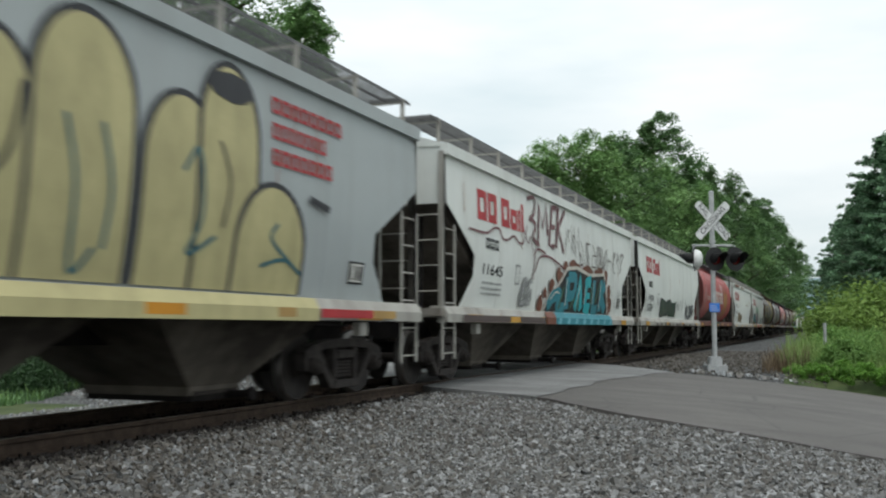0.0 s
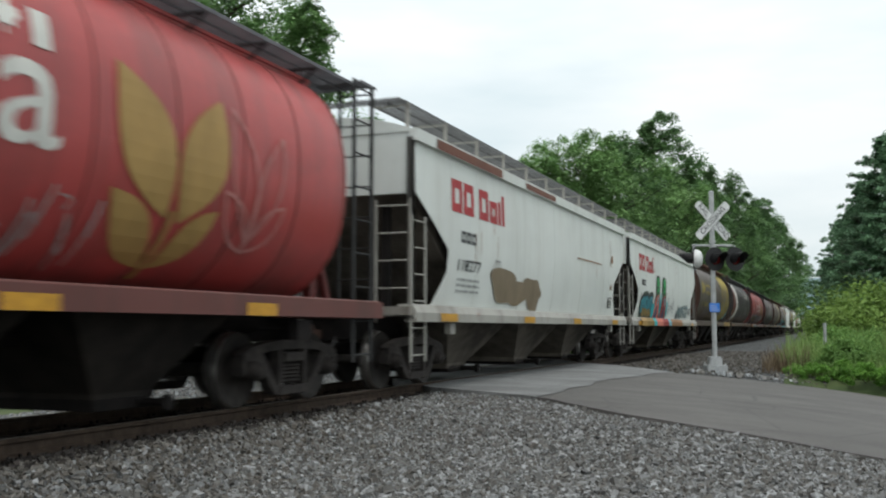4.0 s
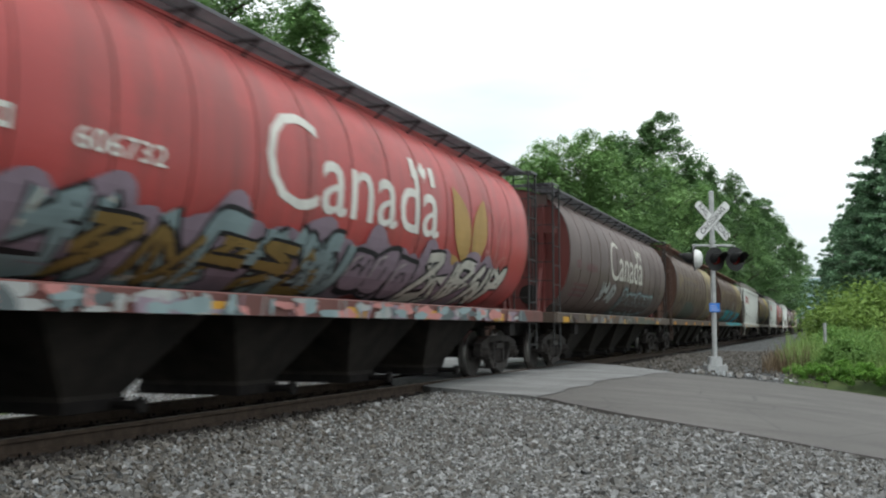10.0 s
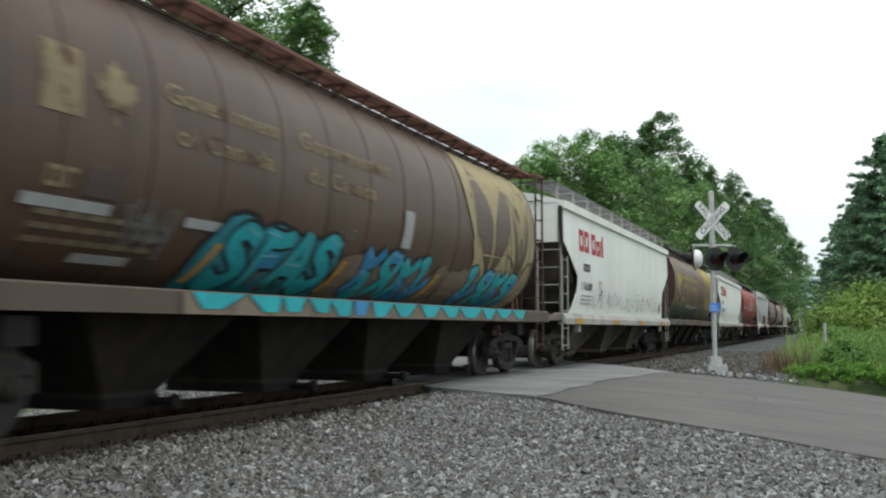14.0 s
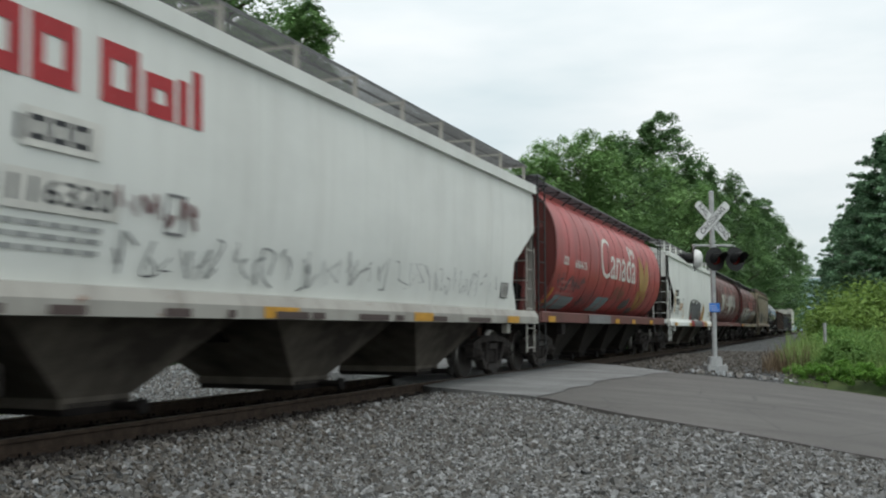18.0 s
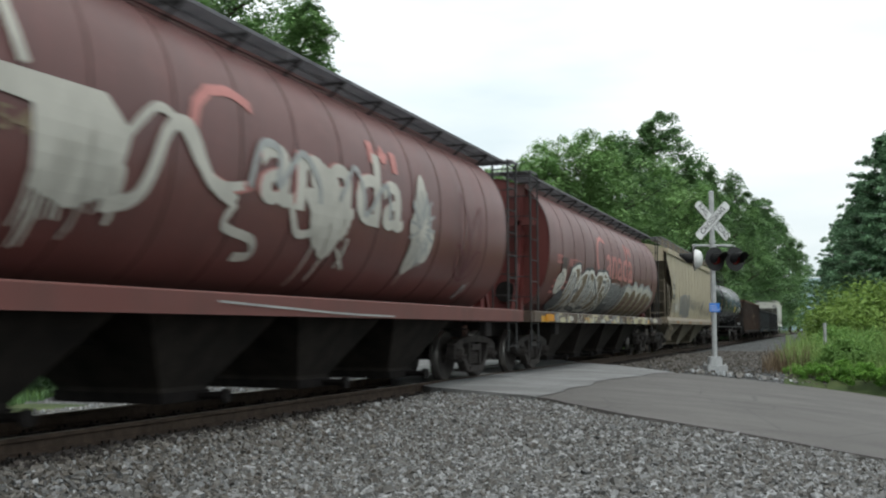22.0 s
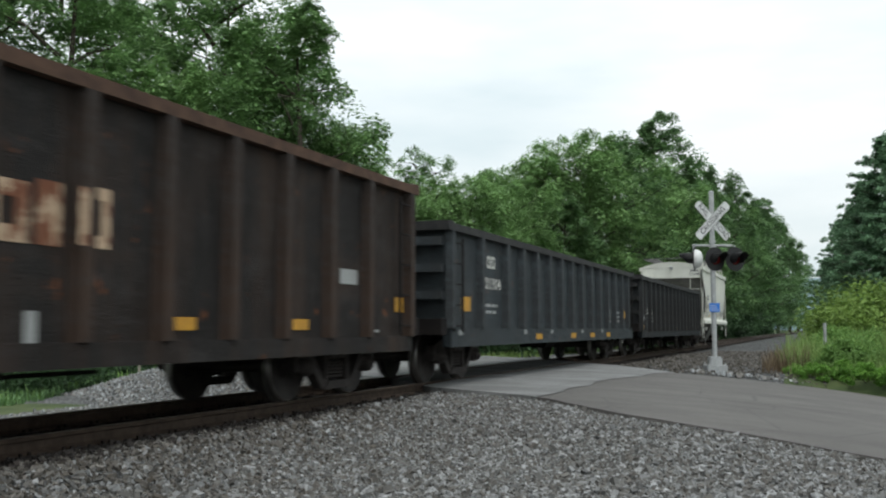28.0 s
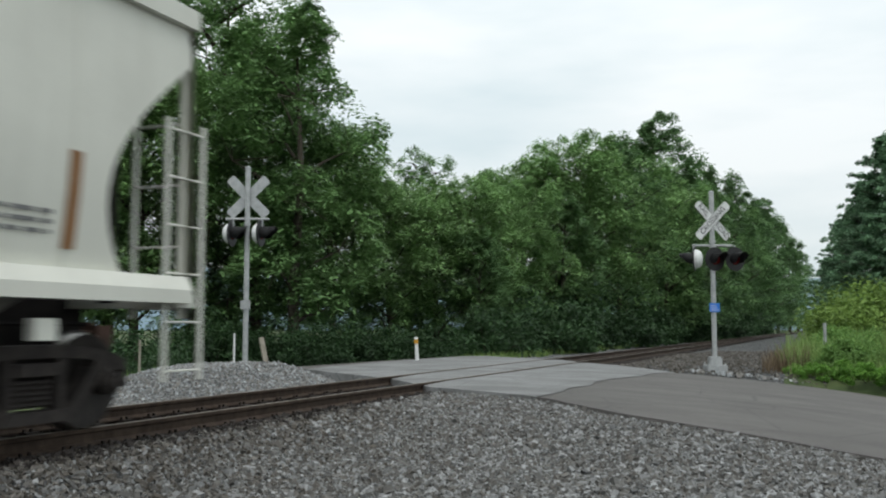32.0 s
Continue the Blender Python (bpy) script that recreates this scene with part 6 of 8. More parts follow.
P["tangrey"] = flat_paint("paint_thin_grey", (0.21, 0.195, 0.165), 0.7, 0.25, (0.30, 0.26, 0.185))
P["wornorange"] = flat_paint("paint_worn_orange", (0.50, 0.36, 0.24), 0.7, 0.50, (0.16, 0.06, 0.03))


def smooth_path(pts, n=6):
    out = []
    p = [pts[0], *pts, pts[-1]]
    for a, b, c, d in zip(p, p[1:], p[2:], p[3:]):
        for i in range(n):
            t = i / n
            out.append(tuple(0.5 * (2 * b[k] + (c[k] - a[k]) * t + (2 * a[k] - 5 * b[k] + 4 * c[k] - d[k]) * t * t + (3 * b[k] - a[k] - 3 * c[k] + d[k]) * t ** 3) for k in (0, 1)))
    return out + [pts[-1]]


def stroke(pts, w, curved=True):
    """Quads along a path of constant width."""
    pts = smooth_path(pts) if curved else pts
    sides = []
    for i, p in enumerate(pts):
        a, b = pts[max(0, i - 1)], pts[min(len(pts) - 1, i + 1)]
        dx, dy = b[0] - a[0], b[1] - a[1]
        k = math.hypot(dx, dy) or 1
        sides.append(((p[0] - dy / k * w / 2, p[1] + dx / k * w / 2), (p[0] + dy / k * w / 2, p[1] - dx / k * w / 2)))
    return [[a[0], b[0], b[1], a[1]] for a, b in zip(sides, sides[1:])]


def rect(s0, z0, s1, z1, lean=0.0):
    return [(s0, z0), (s1, z0), (s1 + lean, z1), (s0 + lean, z1)]


def hollow(s0, z0, s1, z1, w):
    """A plain block with a slot in it."""
    return [rect(s0, z0, s0 + w, z1), rect(s1 - w, z0, s1, z1), rect(s0 + w, z1 - w, s1 - w, z1), rect(s0 + w, z0, s1 - w, z0 + w)]


def blob(s, z, a, b, seed, rough=0.12, n=28, power=2.0):
    g = random.Random(seed)
    ph = [g.uniform(0, 6.28) for _ in range(4)]
    out = []
    for i in range(n):
        t = 2 * math.pi * i / n
        r = 1 + rough * (0.5 * math.sin(2 * t + ph[0]) + 0.35 * math.sin(3 * t + ph[1]) + 0.25 * math.sin(5 * t + ph[2]))
        c, d = math.cos(t), math.sin(t)
        out.append((s + a * r * math.copysign(abs(c) ** (2 / power), c), z + b * r * math.copysign(abs(d) ** (2 / power), d)))
    return out


def lens(p0, p1, fat, n=10):
    """A pointed leaf between two points."""
    dx, dz = p1[0] - p0[0], p1[1] - p0[1]
    up = [(p0[0] + dx * i / n - dz * fat * math.sin(math.pi * i / n), p0[1] + dz * i / n + dx * fat * math.sin(math.pi * i / n)) for i in range(n + 1)]
    dn = [(p0[0] + dx * i / n + dz * fat * math.sin(math.pi * i / n), p0[1] + dz * i / n - dx * fat * math.sin(math.pi * i / n)) for i in range(n - 1, 0, -1)]
    return up + dn


def lens_line(p0, p1, fat, w):
    """The outline of a pointed leaf."""
    dx, dz = p1[0] - p0[0], p1[1] - p0[1]
    out = []
    for side in (-1, 1):
        pts = [(p0[0] + dx * i / 6 - side * dz * fat * math.sin(math.pi * i / 6), p0[1] + dz * i / 6 + side * dx * fat * math.sin(math.pi * i / 6)) for i in range(7)]
        out += stroke(pts, w, False)
    return out


def maple(s, z, size):
    half = [(0, 1.0), (0.13, 0.72), (0.30, 0.80), (0.22, 0.38), (0.42, 0.58), (0.48, 0.46), (0.72, 0.50), (0.64, 0.28), (0.75, 0.20), (0.36, -0.10), (0.42, -0.28), (0.05, -0.22), (0.05, -0.62)]
    pts = half + [(-x, y) for x, y in half[::-1]][:-1]
    return [(s + x * size * 0.62, z + (y - 0.2) * size * 0.62) for x, y in pts]


WELDED = ("wheat_panel", "chevron")


class Side:
    """Paints shapes onto one car's flank; shapes are outlines of (metres from the front coupling, height)."""

    def __init__(self, car, side, lead, fine, name="graffiti"):
        self.car, self.side, self.lead, self.fine, self.level = car, side, lead, fine, 0
        self.back = car["setback"]
        self.step = 0.00008

    def put(self, name, polys, mat, label="", flat=None):
        if name in ("reflector", "paint_patch", "placard", "rust_stain", "eave_rust") and len(polys) > 1:
            for poly in polys:
                self.put(name, [poly], mat, label, flat)
                self.level -= 1
            self.level += 1
            return
        self.level += 1
        bm = bmesh.new()
        lift = 0.0065 + 0.0012 * self.level
        for i, poly in enumerate(polys):
            vs = [bm.verts.new((0 if name in WELDED else i * self.step, s - self.lead - self.back, z)) for s, z in poly]
            try:
                bm.faces.new(vs)
            except ValueError:
                continue
        if name in WELDED:
            bmesh.ops.remove_doubles(bm, verts=bm.verts[:], dist=0.0005)
        self._wrap(name, bm, lift, mat, label, flat)

    def _wrap(self, name, bm, lift, mat, label, flat):
        bmesh.ops.triangulate(bm, faces=bm.faces[:])
        if flat is None:
            zs = [v.co.z for v in bm.verts]
            z = math.ceil(min(zs) / self.fine) * self.fine
            while z < max(zs):
                bmesh.ops.bisect_plane(bm, geom=bm.verts[:] + bm.edges[:] + bm.faces[:], plane_co=(0, 0, z), plane_no=(0, 0, 1), dist=1e-5)
                z += self.fine
        for v in bm.verts:
            v.co.x += (self.side(v.co.z) if flat is None else flat) + lift
        for f in bm.faces:
            f.normal_update()
            if f.normal.x < 0:
                f.normal_flip()
        me = bpy.data.meshes.new(name)
        bm.to_mesh(me)
        bm.free()
        me.materials.append(None)
        ob = part(name, me, P[mat] if isinstance(mat, str) else mat, self.car, label)
        if name.startswith(("graffiti", "scrawled", "small_print", "sill_paint", "rust_streak", "wear", "wheat_outline", "wheat_ribs", "railway_mark", "reporting_mark", "scan_code", "stencil", "flag_mark", "chevron", "lettering", "worn_emblem")):
            ob["kind"] = "stuff"
        return ob

    def words(self, text, s0, z0, s1, height, mat, bold=0.012):
        """Letters that fill s0..s1, with the given cap height, standing on z0."""
        me = text_mesh(text, 1.0, 0.0, bold)
        xs = [v.co.x for v in me.vertices]
        ys = [v.co.y for v in me.vertices]
        caps = 0.70
        bm = bmesh.new()
        bm.from_mesh(me)
        bpy.data.meshes.remove(me)
        lo, hi = min(xs), max(xs)
        base = min(ys) if not any(c in text for c in "gjpqy") else min(ys) + 0.2
        self.level += 1
        for v in bm.verts:
            v.co = Vector((0, s0 + (v.co.x - lo) / (hi - lo) * (s1 - s0) - self.lead - self.back, z0 + (v.co.y - base) / caps * height))
        self._wrap("lettering", bm, 0.0065 + 0.0012 * self.level, mat, "painted words " + text if len(text) > 3 and text.isalpha() else "", None)

    def sill(self, s0, s1, mat, z0=1.05, z1=1.31, x=1.602, name="sill_paint"):
        if x < 1.60 or self.side is not angle_side:
            self.put(name, [rect(s0, z0, s1, z1)], mat, flat=x - 0.013)
            return
        # the upper part of an angular hopper's sill slopes in to the side sheet
        self.put(name, [rect(s0, z0, s1, min(z1, 1.20))], mat, flat=1.655 - 0.005)
        if z1 > 1.26:
            self.level -= 1
            keep, self.side = self.side, lambda z: 1.655 - 0.0035 - (z - 1.20) * 0.54
            self.put(name, [rect(s0, 1.20, s1, 1.325)], mat)
            self.side = keep

    def letters(self, s0, s1, z0, z1, count, fill, edge, seed, w=0.16, lean=0.1, rim=0.07, inner=None):
        """Heavy sprayed letter-like strokes with a dark rim."""
        g = random.Random(seed)
        under, over, shine = [], [], []
        step_s = (s1 - s0) / count
        grid = [(x, y) for x in (0.12, 0.5, 0.88) for y in (0.08, 0.5, 0.92)]
        for i in range(count):
            a = s0 + step_s * i
            for k in range(2):
                pts = [g.choice([(0.12, 0.05), (0.2, 0.95), (0.85, 0.9)])]
                while len(pts) < 4:
                    q = g.choice(grid)
                    if abs(q[0] - pts[-1][0]) + abs(q[1] - pts[-1][1]) > 0.35:
                        pts.append(q)
                pts = [(a + step_s * (x + lean * y + g.uniform(-.06, .06)), z0 + (z1 - z0) * (y + g.uniform(-.05, .05))) for x, y in pts]
                curved = g.random() < 0.5
                under += stroke(pts, w + rim * 2, curved)
                over += stroke(pts, w, curved)
                if inner and k == 0:
                    shine += stroke([(p[0] + 0.02, p[1] + 0.02) for p in pts[:2]], w * 0.25, False)
        self.put("graffiti_outline", under, edge)
        self.put("graffiti_fill", over, fill)
        if inner:
            self.put("graffiti_highlight", shine, inner)

    def scribble(self, s0, s1, z0, z1, n, mat, seed, w=0.035, name="scrawled_tag"):
        g = random.Random(seed)
        polys = []
        st = (s1 - s0) / n
        for i in range(n):
            a = s0 + st * i
            pts = [(a + st * g.uniform(-0.1, 1.1), z0 + (z1 - z0) * g.random()) for _ in range(g.randint(3, 5))]
            polys += stroke(pts, w * g.uniform(0.7, 1.3), g.random() < 0.7)
        self.put(name, polys, mat)

    def small_print(self, s0, s1, z0, z1, rows, mat):
        g = random.Random(int(s0 * 100))
        polys = []
        for r in range(rows):
            z = z1 - (z1 - z0) * (r + 0.7) / rows
            s = s0
            while s < s1 - 0.05:
                w = min(s1 - s, g.uniform(0.10, 0.30))
                polys.append(rect(s, z, s + w, z + (z1 - z0) / rows * 0.45))
                s += w + 0.05
        self.put("small_print", polys, mat)


def sill_tags(f, s0, s1, mats, seed, x=1.562, z0=1.10, z1=1.32, dense=5.0):
    """Overspray and strokes that run from a painted piece down onto the sill."""
    g = random.Random(seed)
    for k, mat in enumerate(mats):
        polys = []
        for i in range(int((s1 - s0) * dense / len(mats))):
            s, w = g.uniform(s0, s1), g.uniform(0.05, 0.34)
            if g.random() < 0.55:
                polys.append([(a, min(z1, max(z0, b))) for a, b in blob(s, g.uniform(z0, z1), w, g.uniform(0.03, 0.13), seed * 31 + i + 97 * k, 0.45, 12)])
            else:
                a = g.uniform(-0.12, 0.12)
                polys += stroke([(s, z0), (s + a, (z0 + z1) / 2), (s + a * 1.5, z1)], g.uniform(0.02, 0.06), False)
        f.put("sill_paint", polys, mat, flat=x - 0.013)


def throw_up(f, s0, s1, z0, z1, n, fill, edge, shine, seed, rim=0.06, halo=None):
    """Fat bubble letters: dark rim, fill, cut-in bars and bright strokes."""
    g = random.Random(seed)
    st = (s1 - s0) / n
    back, rims, fills, bars, lights = [], [], [], [], []
    for i in range(n):
        c, zc = s0 + st * (i + 0.5), (z0 + z1) / 2 + g.uniform(-0.04, 0.06)
        a, b = st * g.uniform(0.50, 0.60), (z1 - z0) / 2 * g.uniform(0.88, 1.06)
        k = seed * 13 + i
        back.append(blob(c, zc, a + rim * 2, b + rim * 2, k, 0.2, 24, 3.2))
        rims.append(blob(c, zc, a + rim, b + rim, k, 0.2, 24, 3.2))
        fills.append(blob(c, zc, a - 0.02, b - 0.02, k, 0.2, 24, 3.2))
        lean = g.uniform(-0.12, 0.12)
        for m in range(g.randint(1, 2)):
            q = c + a * g.uniform(-0.4, 0.4)
            zz = zc + b * g.uniform(-0.5, 0.3)
            bars += stroke([(q, zz), (q + lean, zz + b * g.uniform(0.35, 0.7))], rim * g.uniform(0.7, 1.2), False)
        if g.random() < 0.6:
            bars += stroke([(c - a * 0.5, zc), (c, zc + 0.08), (c + a * 0.4, zc - 0.06)], rim * 0.6)
        lights += stroke([(c - a * 0.72, zc - b * 0.3), (c - a * 0.70, zc + b * 0.45), (c - a * 0.2, zc + b * 0.78)], rim * 0.45)
    if halo:
        f.put("graffiti_halo", back, halo)
    f.put("graffiti_outline", rims, edge)
    f.put("graffiti_fill", fills, fill)
    f.put("graffiti_stroke", bars, edge)
    f.put("graffiti_highlight", lights, shine)


def rail_logo(f, s, z, h, mat="red"):
    """The railway's mark as plain slotted blocks."""
    w = h * 0.92
    t = h * 0.27
    polys = []
    x = s
    for kind in "BBgBbib":
        if kind == "g":
            x += h * 0.38
        elif kind == "B":
            polys += hollow(x, z, x + w, z + h, t)
            x += w + h * 0.14
        elif kind == "b" and x < s + h * 4.6:
            polys += hollow(x, z, x + w * 0.85, z + h * 0.74, t * 0.9)
            x += w * 0.85 + h * 0.12
        else:
            polys.append(rect(x, z, x + t, z + h * (0.80 if kind == "i" else 1.05)))
            x += t + h * 0.14
    f.put("railway_mark", polys, mat, "block mark of the railway")


def mark_blocks(f, s0, s1, z0, z1, n, mat):
    st = (s1 - s0) / n
    polys = []
    for i in range(n):
        polys += hollow(s0 + st * i, z0, s0 + st * (i + 0.8), z1, min(st * 0.2, (z1 - z0) * 0.28))
    f.put("reporting_mark", polys, mat)


def white_hopper(k, lead, digits, logo=True, low=False):
    car, side, _ = TRAIN[k]
    f = Side(car, side, lead, 0.30)
    o = lead
    if logo:
        rail_logo(f, o + 2.38, 2.94, 0.56)
    if low:
        mark_blocks(f, o + 2.62, o + 3.55, 2.32, 2.58, 3, "dark")
        f.words(digits, o + 2.58, 1.94, o + 3.92, 0.26, "dark", 0.018)
    else:
        mark_blocks(f, o + 2.85, o + 3.65, 2.44, 2.64, 3, "dark")
        if digits:
            f.words(digits, o + 2.75, 1.95, o + 3.92, 0.20, "dark")
    f.small_print(o + 2.75, o + 3.9, 1.55, 1.85, 3, "palegrey")
    f.put("data_panel", hollow(o + 4.75, 1.85, o + 5.05, 2.25, 0.03), "grey")
    f.put("scan_label", [rect(o + 15.15, 1.55, o + 15.60, 1.85)], "black")
    f.put("scan_code", hollow(o + 15.19, 1.58, o + 15.56, 1.82, 0.02) + [rect(o + 15.26, 1.60, o + 15.33, 1.80), rect(o + 15.42, 1.60, o + 15.46, 1.80)], "white")
    for s in (1.75, 6.4, 10.6, 15.2):
        f.sill(o + s, o + s + 0.75, M_YEL, 1.07, 1.22, name="reflector")
    g = random.Random(k)
    if k < 10:
        f.put("rust_streak", [rect(s, z - g.uniform(0.3, 0.9), s + 0.02, z) for s, z in ((o + g.uniform(1.2, 16.5), g.uniform(2.6, 3.7)) for _ in range(7))], "rusty")
    return f


def canada_hopper(k, lead, digits, mat="white", leaves="gold", lines="pinkline", bars=True, faint=None):
    car, side, _ = TRAIN[k]
    f = Side(car, side, lead, 0.14)
    o = lead
    f.words("C", o + 6.50, 2.38, o + 7.72, 1.20, mat, -0.010)
    f.words("anada", o + 7.80, 2.40, o + 11.75, 1.02, mat, 0.004)
    f.put("flag_mark", [rect(o + 10.66, 3.26, o + 10.86, 3.58), rect(o + 11.42, 3.22, o + 11.62, 3.54)], mat)
    f.put("leaf_mark", [maple(o + 11.14, 3.42, 0.36)], mat)
    if digits:
        f.words(digits, o + 3.50, 2.48, o + 4.72, 0.20, faint or mat)
    mark_blocks(f, o + 2.36, o + 2.85, 2.50, 2.70, 2, faint or mat)
    f.small_print(o + 2.4, o + 4.0, 1.75, 2.15, 3, faint or "pinkline")
    if leaves:
        c = o + 13.05
        f.put("wheat_emblem", [lens((c + 0.22, 2.02), (c - 0.62, 3.38), 0.24), lens((c + 0.42, 1.98), (c + 0.98, 3.34), 0.26), lens((c + 0.26, 1.55), (c - 0.62, 2.22), 0.20), lens((c + 0.38, 1.55), (c + 1.05, 2.18), 0.20), rect(c + 0.28, 1.45, c + 0.36, 2.1)], leaves, "painted wheat ear")
    c = o + 14.75
    f.put("wheat_outline", lens_line((c, 1.9), (c - 0.5, 3.3), 0.16, 0.035) + lens_line((c, 1.9), (c + 0.5, 3.15), 0.16, 0.035) + lens_line((c, 1.8), (c - 0.6, 2.4), 0.2, 0.035) + lens_line((c, 1.8), (c + 0.6, 2.35), 0.2, 0.035), lines)
    if bars:
        for s in (1.0, 5.2, 8.55, 11.2, 14.6):
            f.sill(o + s, o + s + 0.62, M_YEL, 1.10, 1.24, 1.562, "reflector")
    return f


def government_hopper(k, lead, digits, mat="yellow", panel="fadedyellow", ink=None, filled=True, start=12.75):
    car, side, _ = TRAIN[k]
    f = Side(car, side, lead, 0.14)
    o = lead
    f.put("flag_mark", [rect(o + 2.55, 2.74, o + 3.02, 3.33)], mat)
    f.put("leaf_mark", [maple(o + 3.45, 3.06, 0.62)], mat)
    f.words("Government", o + 4.15, 3.13, o + 6.25, 0.20, mat)
    f.words("of Canada", o + 4.32, 2.74, o + 6.10, 0.20, mat)
    f.words("Gouvernement", o + 6.70, 3.13, o + 9.30, 0.20, mat)
    f.words("du Canada", o + 6.90, 2.73, o + 8.80, 0.20, mat)
    mark_blocks(f, o + 2.70, o + 3.10, 2.13, 2.31, 2, mat)
    f.put("paint_patch", [rect(o + 3.15, 2.10, o + 3.62, 2.34)], "fadedbrown")
    if digits:
        f.words(digits, o + 3.80, 2.13, o + 5.05, 0.19, mat)
    f.small_print(o + 2.7, o + 4.4, 1.65, 1.98, 3, "tan")
    # wheat panel over the rear of the barrel
    top = [(o + start + 0.30 * math.sin(i * 0.5), 1.40 + 2.75 * i / 12) for i in range(13)]
    f.put("wheat_panel", [[top[i], (o + 16.65, top[i][1]), (o + 16.65, top[i + 1][1]), top[i + 1]] for i in range(12)], panel, "painted wheat field panel")
    ink = {6: M_OLIVE, 10: M_BROWN, 11: M_BROWN, 13: M_RUSTB}[k]
    c = o + start + 1.25
    if filled:
        f.put("wheat_emblem", [lens((c - 0.06, 1.72), (c - 1.0, 3.92), 0.20), lens((c + 0.10, 1.72), (c + 0.88, 3.82), 0.20)], ink)
    else:
        f.put("wheat_outline", lens_line((c, 1.70), (c - 0.95, 3.75), 0.15, 0.07) + lens_line((c + 0.05, 1.70), (c + 0.8, 3.65), 0.16, 0.07), ink)
    f.put("wheat_emblem", [lens((c, 1.60), (c - 1.15, 2.55), 0.13), lens((c + 0.05, 1.60), (c + 1.05, 2.50), 0.13)], panel)
    f.put("wheat_ribs", stroke([(c, 1.45), (c, 3.0)], 0.10) + stroke([(c, 1.7), (c - 0.9, 2.6)], 0.06) + stroke([(c, 1.7), (c + 0.9, 2.6)], 0.06), panel)
    c = o + 15.75
    f.put("wheat_emblem", [lens((c, 1.85), (c - 0.60, 3.35), 0.09), lens((c, 1.85), (c + 0.56, 3.3), 0.09)], ink)
    f.put("wheat_outline", lens_line((c, 1.6), (c - 0.75, 3.7), 0.14, 0.05) + lens_line((c, 1.6), (c + 0.7, 3.6), 0.14, 0.05) + lens_line((c, 1.5), (c - 0.85, 2.4), 0.2, 0.05) + lens_line((c, 1.5), (c + 0.85, 2.35), 0.2, 0.05) + stroke([(c, 1.42), (c, 2.8)], 0.06), ink)
    return f


# car by car
f = white_hopper(0, 0.05, "", logo=False)
for z, s1, n in ((3.42, 14.88, 8), (3.12, 14.44, 7), (2.82, 14.60, 7)):
    mark_blocks(f, 13.15, s1, z, z + 0.19, n, "red")
arch = [(9.10, 0.95, 3.25), (10.15, 1.20, 3.66), (11.50, 1.15, 3.24), (12.30, 1.02, 3.72), (13.20, 1.40, 2.55)]
for i, (s, w, top) in enumerate(arch):
    for grow, mat in ((0.07, "dark"), (0.0, "bubble")):
        pts = [(s - w / 2 - grow, 1.36)] + [(s + (w / 2 + grow) * -math.cos(math.pi * t / 14), (top + grow) - 0.75 + 0.75 * math.sin(math.pi * t / 14)) for t in range(15)] + [(s + w / 2 + grow, 1.36)]
        f.put("graffiti_bubble", [pts], mat)
f.put("graffiti_line", stroke([(9.9, 2.75), (10.05, 2.2), (10.1, 1.45), (10.35, 1.65)], 0.05) + stroke([(10.35, 2.75), (10.5, 2.2), (10.45, 1.65)], 0.05) + stroke([(11.5, 2.5), (11.75, 2.75), (11.85, 2.1), (11.65, 1.7), (12.1, 1.9)], 0.05) + stroke([(13.0, 1.65), (13.5, 1.75), (13.9, 1.6), (13.2, 1.95), (13.3, 2.15)], 0.05), "tealline")
f.put("graffiti_cap", [blob(12.30, 3.50, 0.36, 0.17, 3)], "dark")
f.put("graffiti_line", stroke([(8.9, 1.9), (9.3, 2.3), (9.45, 2.9)], 0.05) + stroke([(12.1, 2.9), (12.3, 2.5), (12.2, 2.0)], 0.04) + stroke([(14.0, 2.52), (14.5, 2.44)], 0.09), "dark")
f.sill(9.0, 14.15, "bubble")
f.sill(10.9, 11.5, "orange", 1.09, 1.25)
f.sill(13.2, 13.6, "gold", 1.09, 1.22)
f.sill(14.2, 15.65, "red", 1.09, 1.2)
f.sill(15.65, 16.4, "gold", 1.09, 1.2)

f = white_hopper(1, -0.2, "11645")
f.lead = 0.0
f.put("graffiti_line", stroke([(1.9, 2.72), (2.82, 2.72), (3.26, 2.85), (3.6, 2.86), (3.82, 2.7), (4.13, 2.7), (4.54, 2.81), (4.9, 2.7), (5.19, 2.75), (5.48, 3.13)], 0.045), "purplebrown")
f.put("graffiti_line", stroke([(5.55, 3.7), (6.11, 3.78), (6.03, 3.44), (5.64, 3.26)], 0.09) + stroke([(5.64, 3.3), (6.14, 3.2), (5.91, 2.91), (6.4, 2.76)], 0.09), "purplebrown")
f.put("graffiti_line", stroke([(6.30, 2.81), (6.45, 3.68), (6.72, 3.2), (7.05, 3.74), (7.09, 3.05)], 0.13, False), "purplebrown")
f.put("graffiti_line", stroke([(7.95, 3.77), (7.54, 3.73), (7.20, 2.84), (7.66, 2.84)], 0.14, False) + stroke([(7.35, 3.27), (7.74, 3.3)], 0.12, False), "purplebrown")
f.put("graffiti_line", stroke([(8.12, 3.83), (7.80, 2.82)], 0.15, False) + stroke([(8.75, 3.80), (8.05, 3.31), (8.50, 2.77)], 0.13, False), "purplebrown")
